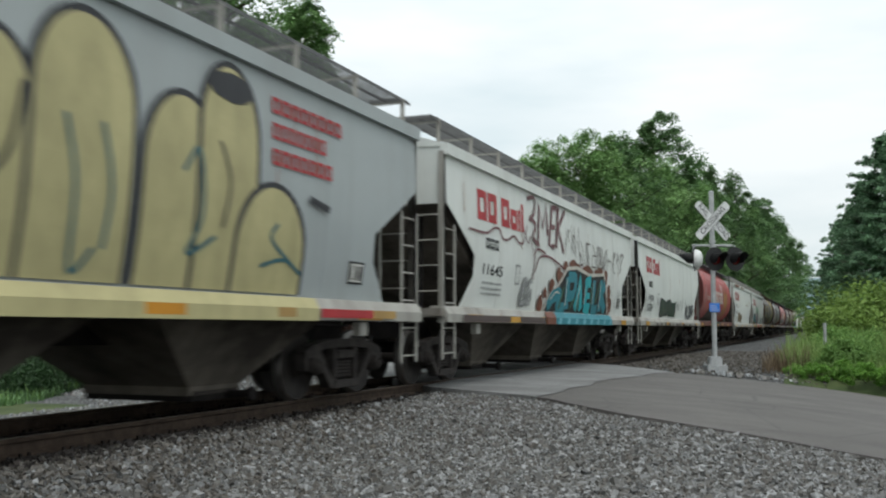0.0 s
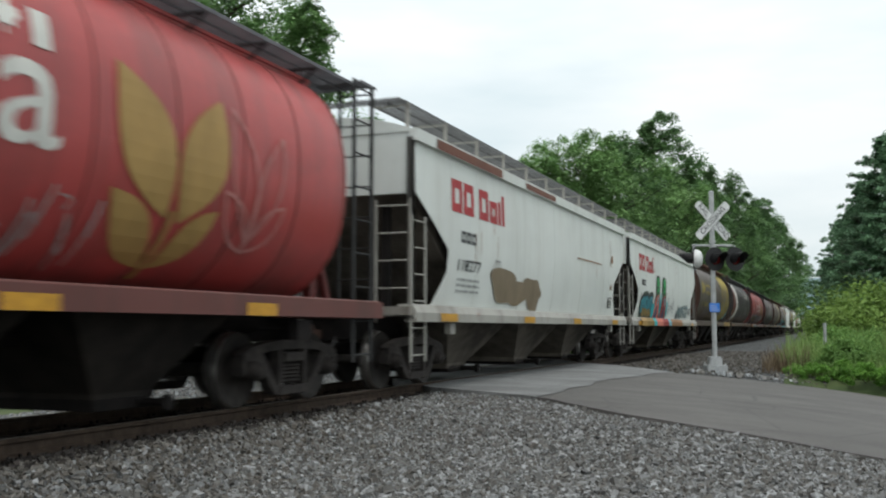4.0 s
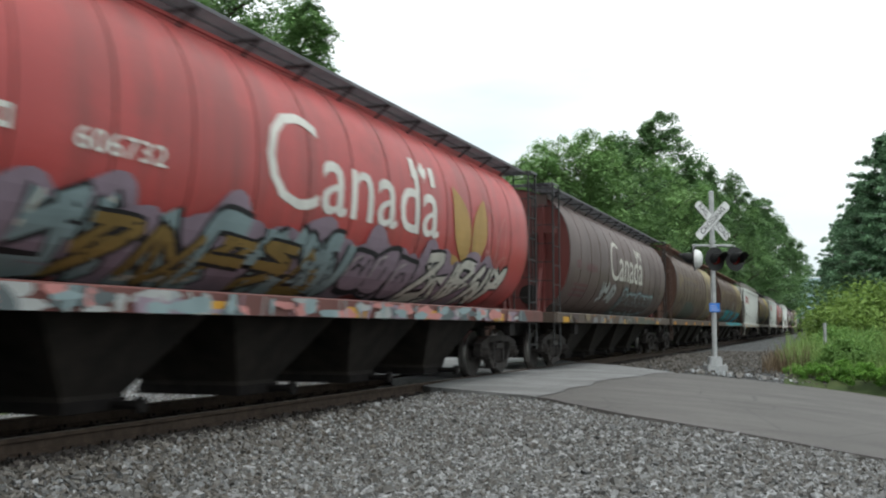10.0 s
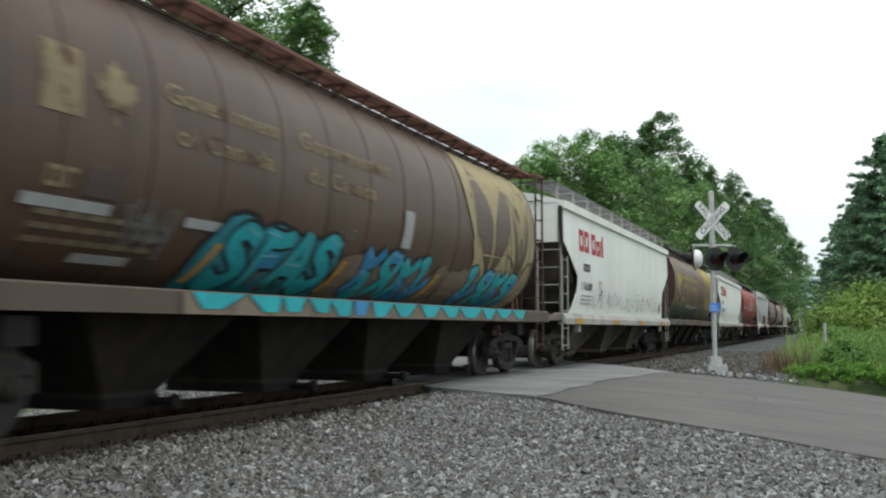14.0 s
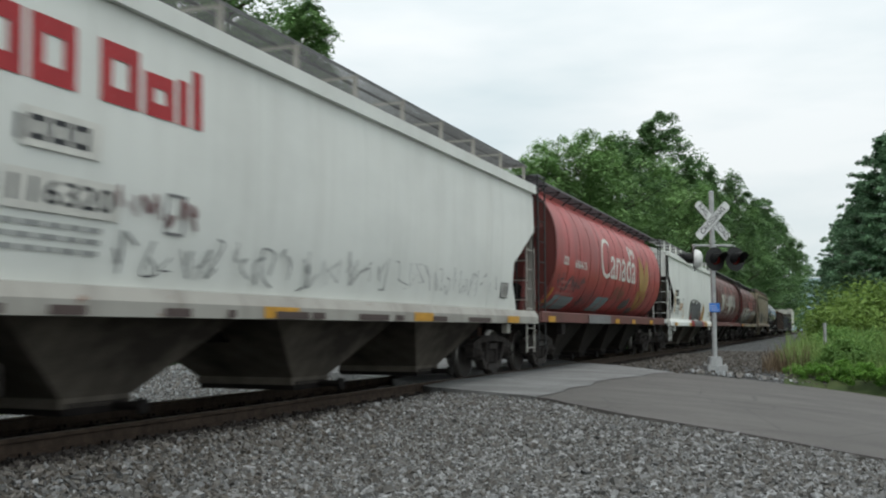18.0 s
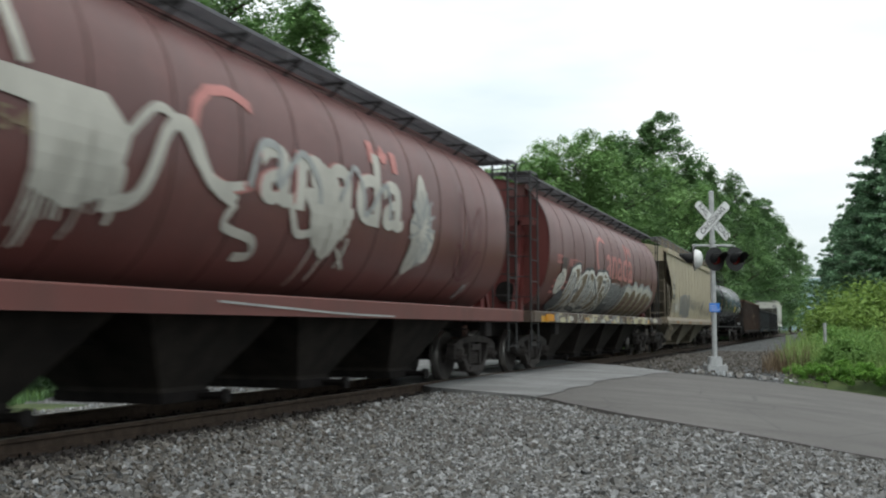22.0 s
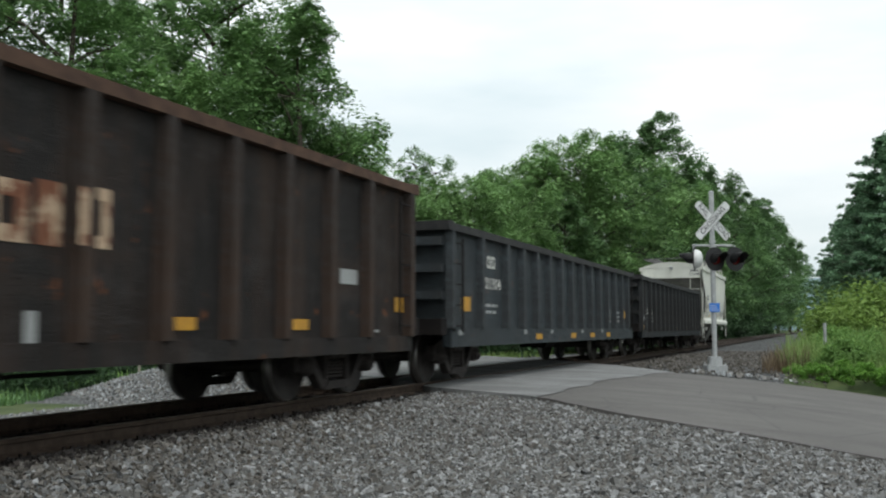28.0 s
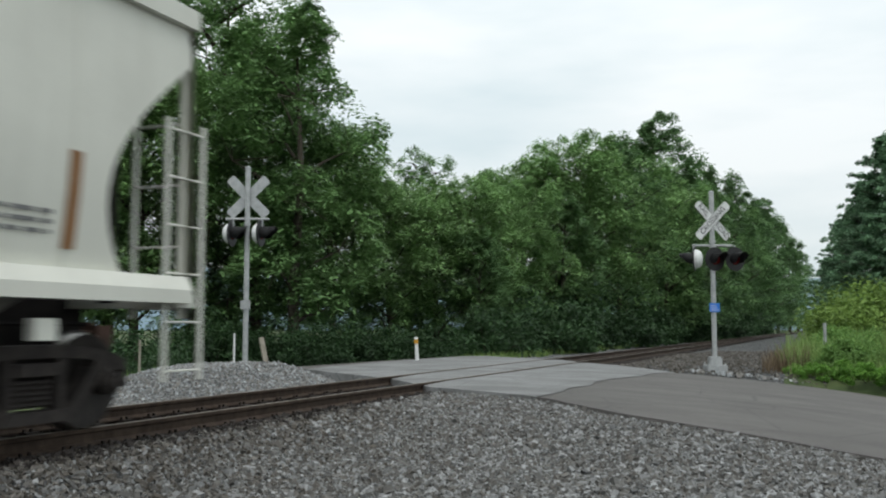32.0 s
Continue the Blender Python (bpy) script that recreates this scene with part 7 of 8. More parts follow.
f.put("graffiti_line", stroke([(5.96, 2.0), (6.04, 2.58), (6.4, 2.68), (6.9, 2.62)], 0.05) + stroke([(6.06, 2.15), (6.39, 2.5), (7.16, 2.57), (8.05, 2.46), (8.71, 2.34)], 0.05) + stroke([(5.2, 3.0), (5.5, 2.75), (5.7, 2.9), (5.9, 2.5)], 0.04), "purplebrown")
f.scribble(8.6, 10.1, 2.7, 3.6, 8, "fadedbrown", 6, 0.03)
f.letters(10.1, 15.9, 2.55, 3.25, 9, "fadedbrown", "fadedbrown", 7, 0.035, 0.1, 0.0)
f.scribble(14.2, 16.3, 1.5, 2.3, 6, "midgrey", 8, 0.025)
f.letters(5.1, 5.9, 1.45, 2.0, 2, "palegrey", "grey", 10, 0.06, 0.1, 0.03)
f.put("graffiti_cloud", [blob(s0, z0, a, b, 60 + n, 0.3) for n, (s0, z0, a, b) in enumerate(((6.7, 1.5, 0.18, 0.22), (7.0, 1.75, 0.14, 0.12), (7.5, 1.95, 0.22, 0.14), (8.15, 2.2, 0.30, 0.17), (8.7, 2.45, 0.22, 0.12), (9.6, 2.50, 0.55, 0.14), (10.9, 2.46, 0.60, 0.14), (12.3, 2.48, 0.50, 0.14), (13.2, 2.38, 0.30, 0.20), (13.75, 1.95, 0.24, 0.24), (14.0, 1.55, 0.26, 0.26)))], "brown")
f.put("graffiti_backing", [[(7.0, 1.35), (7.3, 1.72), (8.3, 2.08), (8.8, 2.44), (9.8, 2.52), (11.2, 2.40), (13.05, 2.50), (13.75, 1.6), (13.9, 1.35)]], "offwhite")
f.put("graffiti_outline", [[(7.1, 1.35), (7.4, 1.67), (8.4, 2.01), (8.89, 2.36), (9.8, 2.43), (11.2, 2.30), (12.95, 2.42), (13.62, 1.6), (13.8, 1.35)]], "black")
f.put("graffiti_fill", stroke([(7.3, 1.42), (7.7, 1.68), (8.3, 1.75), (8.2, 1.45), (8.9, 1.42)], 0.32) + stroke([(9.0, 1.42), (8.95, 2.2)], 0.38, False) + stroke([(9.0, 2.2), (9.7, 2.2), (9.6, 1.8), (9.1, 1.75)], 0.27), "teal")
f.put("graffiti_fill", stroke([(9.9, 1.42), (10.2, 2.2), (10.5, 1.42)], 0.36, False) + stroke([(11.4, 2.2), (10.9, 2.15), (10.95, 1.5), (11.5, 1.45)], 0.36, False) + stroke([(10.9, 1.8), (11.4, 1.82)], 0.16, False), "turquoise")
f.put("graffiti_fill", stroke([(11.8, 2.25), (11.85, 1.45), (12.4, 1.45)], 0.36, False) + stroke([(12.7, 2.3), (12.7, 1.42)], 0.36, False) + stroke([(13.2, 2.2), (12.8, 1.85), (13.4, 1.42)], 0.36, False), "teal")
f.put("graffiti_highlight", stroke([(7.45, 1.62), (7.9, 1.8), (8.2, 1.78)], 0.04) + stroke([(8.86, 1.5), (8.84, 2.15)], 0.05, False) + stroke([(10.0, 1.5), (10.2, 2.05)], 0.05, False) + stroke([(10.8, 1.6), (10.8, 2.05)], 0.05, False) + stroke([(11.7, 1.6), (11.7, 2.15)], 0.05, False) + stroke([(12.58, 1.5), (12.6, 2.2)], 0.05, False), "offwhite")
f.put("graffiti_shade", stroke([(8.3, 1.42), (8.6, 1.95)], 0.12, False) + stroke([(9.3, 1.42), (9.75, 1.7)], 0.1, False) + stroke([(10.15, 1.42), (10.2, 1.75)], 0.12, False) + stroke([(11.5, 1.62), (11.55, 2.1)], 0.1, False) + stroke([(12.1, 1.65), (12.45, 2.2)], 0.12, False), "leafgreen")
f.lead = -0.2
f.sill(6.5, 7.3, "brown")
f.sill(7.3, 13.5, "teal")
f.put("sill_paint", [rect(7.5 + 0.8 * i, 1.06, 7.75 + 0.8 * i, 1.195, 0.1) for i in range(8)], "skyblue", flat=1.650)
f.sill(1.2, 6.4, "fadedbrown", 1.07, 1.19)
f.sill(3.85, 4.5, M_YEL, 1.075, 1.185)

f = white_hopper(2, -0.35, "116420")
throw_up(f, 5.2, 9.1, 1.44, 2.02, 6, "mossgrey", "dark", "tan", 33, 0.055)
f.letters(5.3, 9.0, 1.45, 2.05, 6, "leafgreen", "dark", 32, 0.05, 0.1, 0.02, "tan")
f.scribble(1.9, 4.0, 1.55, 1.95, 7, "dark", 34, 0.025)
f.scribble(9.1, 12.3, 1.7, 2.25, 8, "dark", 35, 0.025)
f.letters(12.3, 14.6, 1.42, 2.0, 3, "midgrey", "dark", 36, 0.12, 0.1, 0.03)
f.put("sill_paint", [rect(3.4 + 1.0 * i, 1.07, 3.9 + 1.0 * i + 0.3 * math.sin(3 * i), 1.15) for i in range(12)], "fadedbrown", flat=1.650)

f = canada_hopper(3, -0.55, "608150")
f.put("graffiti_block", [blob(4.9 + 0.5 * i, 1.72 + 0.06 * math.sin(i), 0.5, 0.40, 90 + i, 0.25, power=2.6) for i in range(10)], "drabgreen")
f.put("graffiti_block", [blob(5.5 + 0.8 * i, 1.68, 0.36, 0.32, 100 + i, 0.25, power=3) for i in range(5)], "mossgrey")
f.scribble(4.9, 9.6, 1.5, 2.05, 10, "slate", 37, 0.06)
f.scribble(5.0, 9.7, 1.45, 2.1, 16, "grey", 370, 0.03)
f.scribble(9.9, 11.9, 1.45, 2.15, 9, "palegrey", 38, 0.025)
f.scribble(0.9 + 0.9, 2.2, 1.8, 3.3, 8, "palegrey", 39, 0.03)
f.sill(4.6, 9.6, "drabgreen", 1.20, 1.33, 1.562)

f = white_hopper(4, -0.6, "118277")
f.put("rust_stain", [blob(5.2, 1.75, 1.1, 0.38, 41, 0.5), blob(6.8, 1.70, 0.7, 0.30, 42, 0.5)], "tan")
f.put("rust_stain", [blob(14.9, 2.95, 0.12, 0.12, 43), blob(14.8, 2.15, 0.09, 0.08, 44), rect(10.6, 2.72, 13.4, 2.75, 0.0)], "rusty")
f.put("eave_rust", [rect(1.0, 3.86, 4.4, 4.02), rect(6.0, 3.88, 8.4, 4.0)], "brown", flat=1.63)

f = white_hopper(5, -0.9, "118252")
throw_up(f, 1.9, 4.15, 1.40, 2.1, 3, "teal", "black", "skyblue", 45, 0.07, "mossgrey")
f.put("graffiti_fill", [blob(2.4 + 0.55 * i, 1.52, 0.26, 0.14, 46 + i) for i in range(4)], "ochre")
for s, body, hat in ((5.0, "salmon", 5.35), (6.6, "brick", 6.75)):
    f.put("graffiti_outline", [[(s - 0.95, 1.34), (s + 0.75, 1.34), (s + 0.62, 2.35), (s + 0.05, 2.35)], blob(hat - 0.02, 2.50, 0.42, 0.42, 50, 0.05, power=2.6)], "black")
    f.put("graffiti_fill", [[(s - 0.85, 1.35), (s + 0.66, 1.35), (s + 0.55, 2.22), (s + 0.08, 2.22)]], body)
    f.put("graffiti_hat", [blob(hat - 0.02, 2.52, 0.33, 0.33, 50, 0.05, power=2.6)], "green")
    f.put("graffiti_band", stroke([(hat - 0.35, 2.40), (hat, 2.50), (hat + 0.33, 2.46)], 0.05) + stroke([(hat - 0.35, 2.20), (hat, 2.28), (hat + 0.30, 2.26)], 0.07), "black")
    f.put("graffiti_shade", [[(s - 0.35, 1.35), (s + 0.30, 1.35), (s + 0.35, 1.80), (s + 0.05, 1.75)]], "navy")
    f.put("graffiti_eye", [blob(s + 0.27, 1.98, 0.13, 0.17, 51, 0.02)], "skyblue")
    f.put("graffiti_pupil", [blob(s + 0.29, 1.97, 0.06, 0.09, 51, 0.02)], "black")
f.put("graffiti_fill", [blob(4.25, 1.6, 0.35, 0.28, 52, 0.3), blob(5.85, 1.85, 0.16, 0.4, 53, 0.3), blob(7.45, 1.65, 0.18, 0.36, 54, 0.3)], "turquoise")
f.scribble(7.5, 9.5, 1.45, 2.2, 9, "grey", 55, 0.03)
f.letters(10.2, 13.4, 1.40, 1.9, 5, "icegrey", "slate", 56, 0.10, 0.1, 0.03)
f.scribble(13.6, 14.6, 1.4, 1.9, 4, "dark", 57, 0.03)
for s0, s1, m in ((1.4, 2.4, "gold"), (2.4, 3.8, "ochre"), (3.8, 4.45, "turquoise"), (4.45, 5.9, "salmon"), (5.9, 7.3, "brick"), (7.3, 7.9, "skyblue"), (7.9, 11.0, "rusty")):
    f.sill(s0, s1, m)

f = government_hopper(6, -0.9, "603732", panel="agedyellow", start=12.6)
f.put("graffiti_backing", [blob(6.4 + 0.55 * i, 1.68 + 0.1 * (i % 2), 0.45, 0.36, 110 + i, 0.25) for i in range(8)], "tan")
f.letters(6.0, 10.5, 1.42, 2.05, 5, "slate", "rusty", 61, 0.14, 0.1, 0.04, "icegrey")
f.scribble(11.8, 14.4, 1.5, 2.1, 10, "palegrey", 62, 0.03)
f.put("graffiti_fill", [blob(15.6, 1.7, 0.28, 0.4, 63, 0.4)], "skyblue")
f.sill(5.9, 10.7, "fadedbrown", 1.09, 1.33, 1.562)
f.put("sill_paint", [blob(6.2 + 0.5 * i, 1.24, 0.2, 0.07, 300 + i, 0.4) for i in range(9)], "tan", flat=1.556)
f.sill(12.5, 16.5, "ochre", 1.09, 1.33, 1.562)

car, side, _ = TRAIN[7]
f = Side(car, side, -0.6, 0.14)
def chevron(s, w, tip):
    """An arrow-like band round the barrel's side."""
    rows = [(1.40 + 2.75 * i / 16) for i in range(17)]
    e = [s + tip * (1 - abs(z - 2.60) / 1.55) for z in rows]
    return rows, e
rows, e = chevron(1.75, 0, 2.2)
f.put("chevron", [[(1.20, rows[i]), (e[i] - 0.35, rows[i]), (e[i + 1] - 0.35, rows[i + 1]), (1.20, rows[i + 1])] for i in range(16)], flat_paint("chevron_brown", (0.12, 0.035, 0.028)))
arc = [2.15 + 2.15 * math.sqrt(max(0.0, 1 - ((z - 2.60) / 1.62) ** 2)) for z in rows]
f.put("chevron", [[(max(1.2, e[i] - 0.35), rows[i]), (max(arc[i], e[i] - 0.2), rows[i]), (max(arc[i + 1], e[i + 1] - 0.2), rows[i + 1]), (max(1.2, e[i + 1] - 0.35), rows[i + 1])] for i in range(16)], "white", "white curved chevron")
rail_logo(f, 11.3, 3.22, 0.46, "wornwhite")
mark_blocks(f, 11.45, 11.95, 2.43, 2.62, 2, "palegrey")
f.words("384872", 11.35, 2.02, 12.70, 0.22, "palegrey")
for s in (1.55, 4.3, 7.05, 9.95, 12.3, 15.4):
    tall = 0.9 if s in (1.55, 15.4) else 0.38
    f.put("reflector", [rect(s + 0.25, 1.40, s + 0.37, 1.40 + tall)], M_YEL, "yellow reflective stripe")
f.scribble(7.2, 11.2, 1.48, 1.9, 16, "tan", 71, 0.035)
f.put("small_print", [rect(9.0, 1.55 + 0.09 * i, 10.2, 1.59 + 0.09 * i) for i in range(4)] + [rect(13.1, 1.60 + 0.1 * i, 14.2, 1.64 + 0.1 * i) for i in range(3)], "grey")
f.put("data_panel", hollow(14.4, 1.6, 14.85, 1.9, 0.03), "grey")
f.scribble(12.9, 14.0, 1.45, 2.0, 6, "tan", 72, 0.03)
for s in (-0.2, 1.0, 4.6, 8.4, 12.0, 15.2):
    f.sill(s + 0.4, s + 0.9, "rusty", 1.12, 1.22, 1.562, "reflector")

f = canada_hopper(8, -0.25, "606732")
f.put("graffiti_cloud", [blob(3.0 + 0.65 * i, 1.75 + 0.15 * math.sin(i * 2), 0.6, 0.45, 120 + i, 0.3) for i in range(18)], "lilac")
f.letters(2.7, 8.6, 1.42, 2.12, 7, "icegrey", "black", 73, 0.22, 0.15, 0.06, "offwhite")
f.letters(3.4, 8.3, 1.42, 1.95, 5, "ochre", "black", 74, 0.10, 0.15, 0.04)
throw_up(f, 8.7, 11.0, 1.45, 2.05, 3, "lilac", "black", "offwhite", 75, 0.05)
f.letters(11.0, 15.2, 1.42, 2.12, 5, "offwhite", "black", 76, 0.15, 0.15, 0.05, "slate")
sill_tags(f, 1.0, 16.3, ("lilac", "palegrey", "slate", "pinkline", "icegrey"), 81, dense=9)

f = canada_hopper(9, 0.3, "606826", mat="offwhite", leaves=None, lines="fadedbrown", faint="purplebrown")
f.letters(5.85, 7.9, 1.75, 2.3, 4, "palegrey", "palegrey", 77, 0.12, 0.1, 0.0)
throw_up(f, 9.2, 14.6, 1.44, 2.10, 7, "fadedbrown", "icegrey", "palegrey", 78, 0.045, "slate")
f.sill(9.0, 14.7, "mossgrey", 1.11, 1.32, 1.562)
f.put("graffiti_fill", [[(8.7, 1.40), (9.3, 1.40), (9.5, 1.85), (8.9, 1.95)]], "slate")
sill_tags(f, 1.4, 16.5, ("rusty", "tan", "fadedbrown", "grey"), 91, dense=4)

f = government_hopper(10, 0.4, "", mat="fadedcream", panel="fadedyellow")
f.scribble(3.6, 4.7, 1.40, 1.60, 5, "ochre", 81, 0.06)
for s in (1.3, 4.7, 7.77, 10.85, 14.1, 16.3):
    f.sill(s, s + 0.5, "orange", 1.11, 1.24, 1.562, "reflector")
f.put("graffiti_fill", [blob(8.9, 1.66, 0.5, 0.24, 82, 0.5)], "mossgrey")
throw_up(f, 5.4, 8.4, 1.44, 2.12, 4, "mossgrey", "slate", "grey", 83, 0.04)
f.letters(13.7, 15.8, 1.42, 1.95, 3, "fadedbrown", "palegrey", 83, 0.06, 0.1, 0.04)

f = government_hopper(11, 0.6, "", mat="fadedcream", panel="fadedyellow")
f.put("paint_patch", [rect(3.1, 1.96, 4.15, 2.06), rect(5.25, 1.97, 5.9, 2.07), rect(4.0, 1.55, 4.75, 1.63), rect(10.42, 2.16, 10.75, 2.72)], "palegrey")
# fat letters of the turquoise piece, as strokes in a unit cell
CELLS = {"s": [[(0.9, 0.84), (0.45, 0.98), (0.12, 0.74), (0.55, 0.50), (0.86, 0.26), (0.45, 0.02), (0.02, 0.16)]],
         "f": [[(0.30, 0.0), (0.22, 0.5), (0.30, 0.94)], [(0.10, 0.95), (0.6, 0.90), (1.0, 0.98)], [(0.25, 0.52), (0.8, 0.55)]],
         "a": [[(0.02, 0.0), (0.30, 0.55), (0.55, 1.0)], [(0.55, 1.0), (0.75, 0.5), (0.90, 0.0)], [(0.25, 0.34), (0.80, 0.34)]],
         "p": [[(0.15, 0.0), (0.32, 0.45), (0.10, 0.98)], [(0.10, 0.98), (0.55, 0.70), (0.95, 1.02)], [(0.32, 0.45), (0.75, 0.30), (0.55, -0.02), (1.0, 0.05)]],
         "q": [[(0.55, 1.0), (0.15, 0.70), (0.60, 0.42), (0.20, 0.02)], [(0.95, 0.90), (0.80, 0.40), (0.98, 0.0)], [(0.30, 0.95), (0.9, 0.88)]],
         "r": [[(0.05, 0.9), (0.40, 1.0), (0.35, 0.40), (0.75, 0.05)], [(0.10, 0.25), (0.5, 0.12), (0.95, 0.55)]]}


def wild_word(f, word, s0, s1, z0, z1, w, rim, seed):
    """Interlocked letters with a black rim, two-tone fill and a thin shine."""
    g = random.Random(seed)
    st = (s1 - s0) / len(word)
    rims, fills, tops, shine = [], [], [], []
    for k, c in enumerate(word):
        a, up = s0 + st * k, g.uniform(-0.03, 0.05)
        for path in CELLS[c]:
            pts = [(a + st * (x * 0.96 + 0.10 * y), z0 + up + (z1 - z0) * y) for x, y in path]
            rims += stroke(pts, w + 2 * rim)
            (tops if (k + len(path)) % 3 == 0 else fills).extend(stroke(pts, w))
            shine += stroke([(p - w * 0.25, q + w * 0.22) for p, q in pts[:2]], w * 0.14, False)
    base, f.step = f.level, 0.00002
    for name, polys, mat in (("graffiti_outline", rims, "black"), ("graffiti_fill", fills, "turquoise"), ("graffiti_fill", tops, "brightblue"), ("graffiti_highlight", shine, "skyblue")):
        f.put(name, polys, mat)
        f.level += 2
    f.level, f.step = base, 0.00008


f.put("graffiti_backing", [blob(9.2 + 0.62 * i, 1.64, 0.5, 0.32, 140 + i, 0.3) for i in range(12)], "tanwash")
humps = ((6.25, 1.66, 0.66, 0.50, 171, 2.6), (7.3, 1.72, 0.75, 0.48, 172, 3.0), (8.2, 1.68, 0.55, 0.46, 173, 3.0))
for name, grow, mat in (("graffiti_outline", 0.05, "black"), ("graffiti_fill", 0.0, "teal")):
    f.put(name, [blob(a, b, c - 0.05 + grow, d - 0.05 + grow, n, 0.2, 24, p) for a, b, c, d, n, p in humps], mat)
f.put("graffiti_fill", [blob(6.95, 1.60, 0.15, 0.16, 174, 0.3), blob(7.95, 1.55, 0.13, 0.14, 175, 0.3), blob(7.4, 1.5, 0.13, 0.1, 176, 0.3)], "tanwash")
wild_word(f, "sfas", 6.05, 8.62, 1.44, 2.06, 0.19, 0.045, 184)
wild_word(f, "pqpr", 9.3, 12.0, 1.42, 2.02, 0.17, 0.03, 185)
wild_word(f, "rqpq", 13.6, 16.5, 1.42, 2.0, 0.19, 0.03, 186)
f.put("graffiti_stroke", [rect(s, 1.45, s + 0.11, 1.86, 0.14) for s in (5.78, 8.72, 12.1, 14.6)], M_YEL)
f.scribble(4.35, 5.1, 1.62, 2.2, 9, "grey", 187, 0.03)
f.scribble(8.2, 8.9, 2.1, 2.3, 4, "grey", 188, 0.02)
f.sill(5.1, 16.6, "tanwash", 1.10, 1.325, 1.562)
g = random.Random(111)
wedge, wedge2, dark, s = [], [], [], 5.25
while s < 16.3:
    w = g.uniform(0.40, 1.05)
    lean = g.uniform(-0.2, 0.2)
    tip = g.uniform(1.105, 1.16)
    tri = [(s, 1.322), (s + w * 0.4 + lean - 0.10, tip), (s + w * 0.5 + lean + 0.14, tip), (s + w, 1.322)]
    dark.append([(s - 0.05, 1.322), (tri[1][0] - 0.04, tip - 0.004), (tri[2][0] + 0.04, tip - 0.004), (s + w + 0.05, 1.322)])
    (wedge2 if g.random() < 0.35 else wedge).append(tri)
    s += w + g.choice((0.0, 0.04, 0.12, 0.4 if 8.6 < s else 0.08))
f.put("sill_paint", dark, "black", flat=1.551)
f.put("sill_paint", wedge, "turquoise", flat=1.553)
f.put("sill_paint", wedge2, "brightblue", flat=1.553)

f = white_hopper(12, 0.7, "116588")
f.scribble(4.4, 15.0, 1.48, 2.05, 30, "midgrey", 87, 0.028)

f = government_hopper(13, 0.45, "604190", panel="agedyellow", start=12.4)
throw_up(f, 2.9, 6.4, 1.44, 2.02, 4, "leafgreen", "tan", "offwhite", 151, 0.05)
throw_up(f, 6.4, 10.6, 1.44, 1.95, 5, "slate", "offwhite", "palegrey", 152, 0.035)
f.letters(3.0, 10.6, 1.42, 1.9, 9, "mossgrey", "dark", 88, 0.08, 0.1, 0.03)
f.letters(11.0, 13.4, 1.42, 2.12, 3, "fadedbrown", "palegrey", 89, 0.10, 0.1, 0.045)
f.letters(13.4, 16.2, 1.42, 1.95, 4, "fadedbrown", "palegrey", 87, 0.08, 0.1, 0.04)
f.scribble(2.6, 3.3, 2.42, 2.7, 5, "palegrey", 90, 0.05)
f.put("paint_patch", [rect(10.25, 2.14, 10.5, 2.69)], "dark")
sill_tags(f, 1.6, 16.4, ("mossgrey", "tan", "fadedbrown", "grey"), 131, dense=5)

f = white_hopper(14, 0.45, "116320")
f.put("paint_patch", [rect(3.35, 2.40, 4.25, 2.72), rect(3.2, 1.90, 4.55, 2.22)], "white")
mark_blocks(f, 3.42, 4.15, 2.46, 2.66, 3, "dark")
f.words("116320", 3.28, 1.96, 4.45, 0.20, "dark")
f.scribble(4.4, 5.7, 1.9, 2.25, 7, "purplebrown", 91, 0.035)
f.scribble(4.4, 8.5, 1.4, 1.9, 16, "midgrey", 92, 0.022)
f.scribble(8.5, 15.4, 1.5, 2.0, 22, "grey", 93, 0.018)
f.put("sill_paint", [rect(1.6 + 1.1 * i + 0.3 * math.sin(5 * i), 1.07, 2.0 + 1.1 * i + 0.5 * math.sin(3 * i), 1.15) for i in range(13)], "fadedbrown", flat=1.650)

f = canada_hopper(15, 0.2, "606415")
f.put("graffiti_patch", [rect(2.55, 1.45, 3.05, 1.78, 0.15), rect(3.2, 1.45, 4.5, 1.76, 0.1), rect(6.95, 1.46, 7.65, 1.86, 0.2), rect(7.75, 1.46, 8.5, 1.86, 0.2)], "icegrey")
f.scribble(2.2, 5.0, 1.85, 2.3, 14, "midgrey", 94, 0.05)
f.scribble(4.9, 6.9, 1.45, 2.05, 12, "midgrey", 95, 0.04)
f.scribble(8.85, 10.6, 1.82, 2.28, 10, "tan", 96, 0.04)
f.put("graffiti_fill", [blob(11.4, 1.72, 0.45, 0.22, 97, 0.5), blob(12.9, 1.55, 0.4, 0.12, 98, 0.4)], "midgrey")
f.put("reflector", [rect(2.06, 1.44, 2.24, 1.92)], M_YEL, "yellow reflective stripe")
f.sill(5.2, 8.0, "grey", 1.09, 1.32, 1.562)

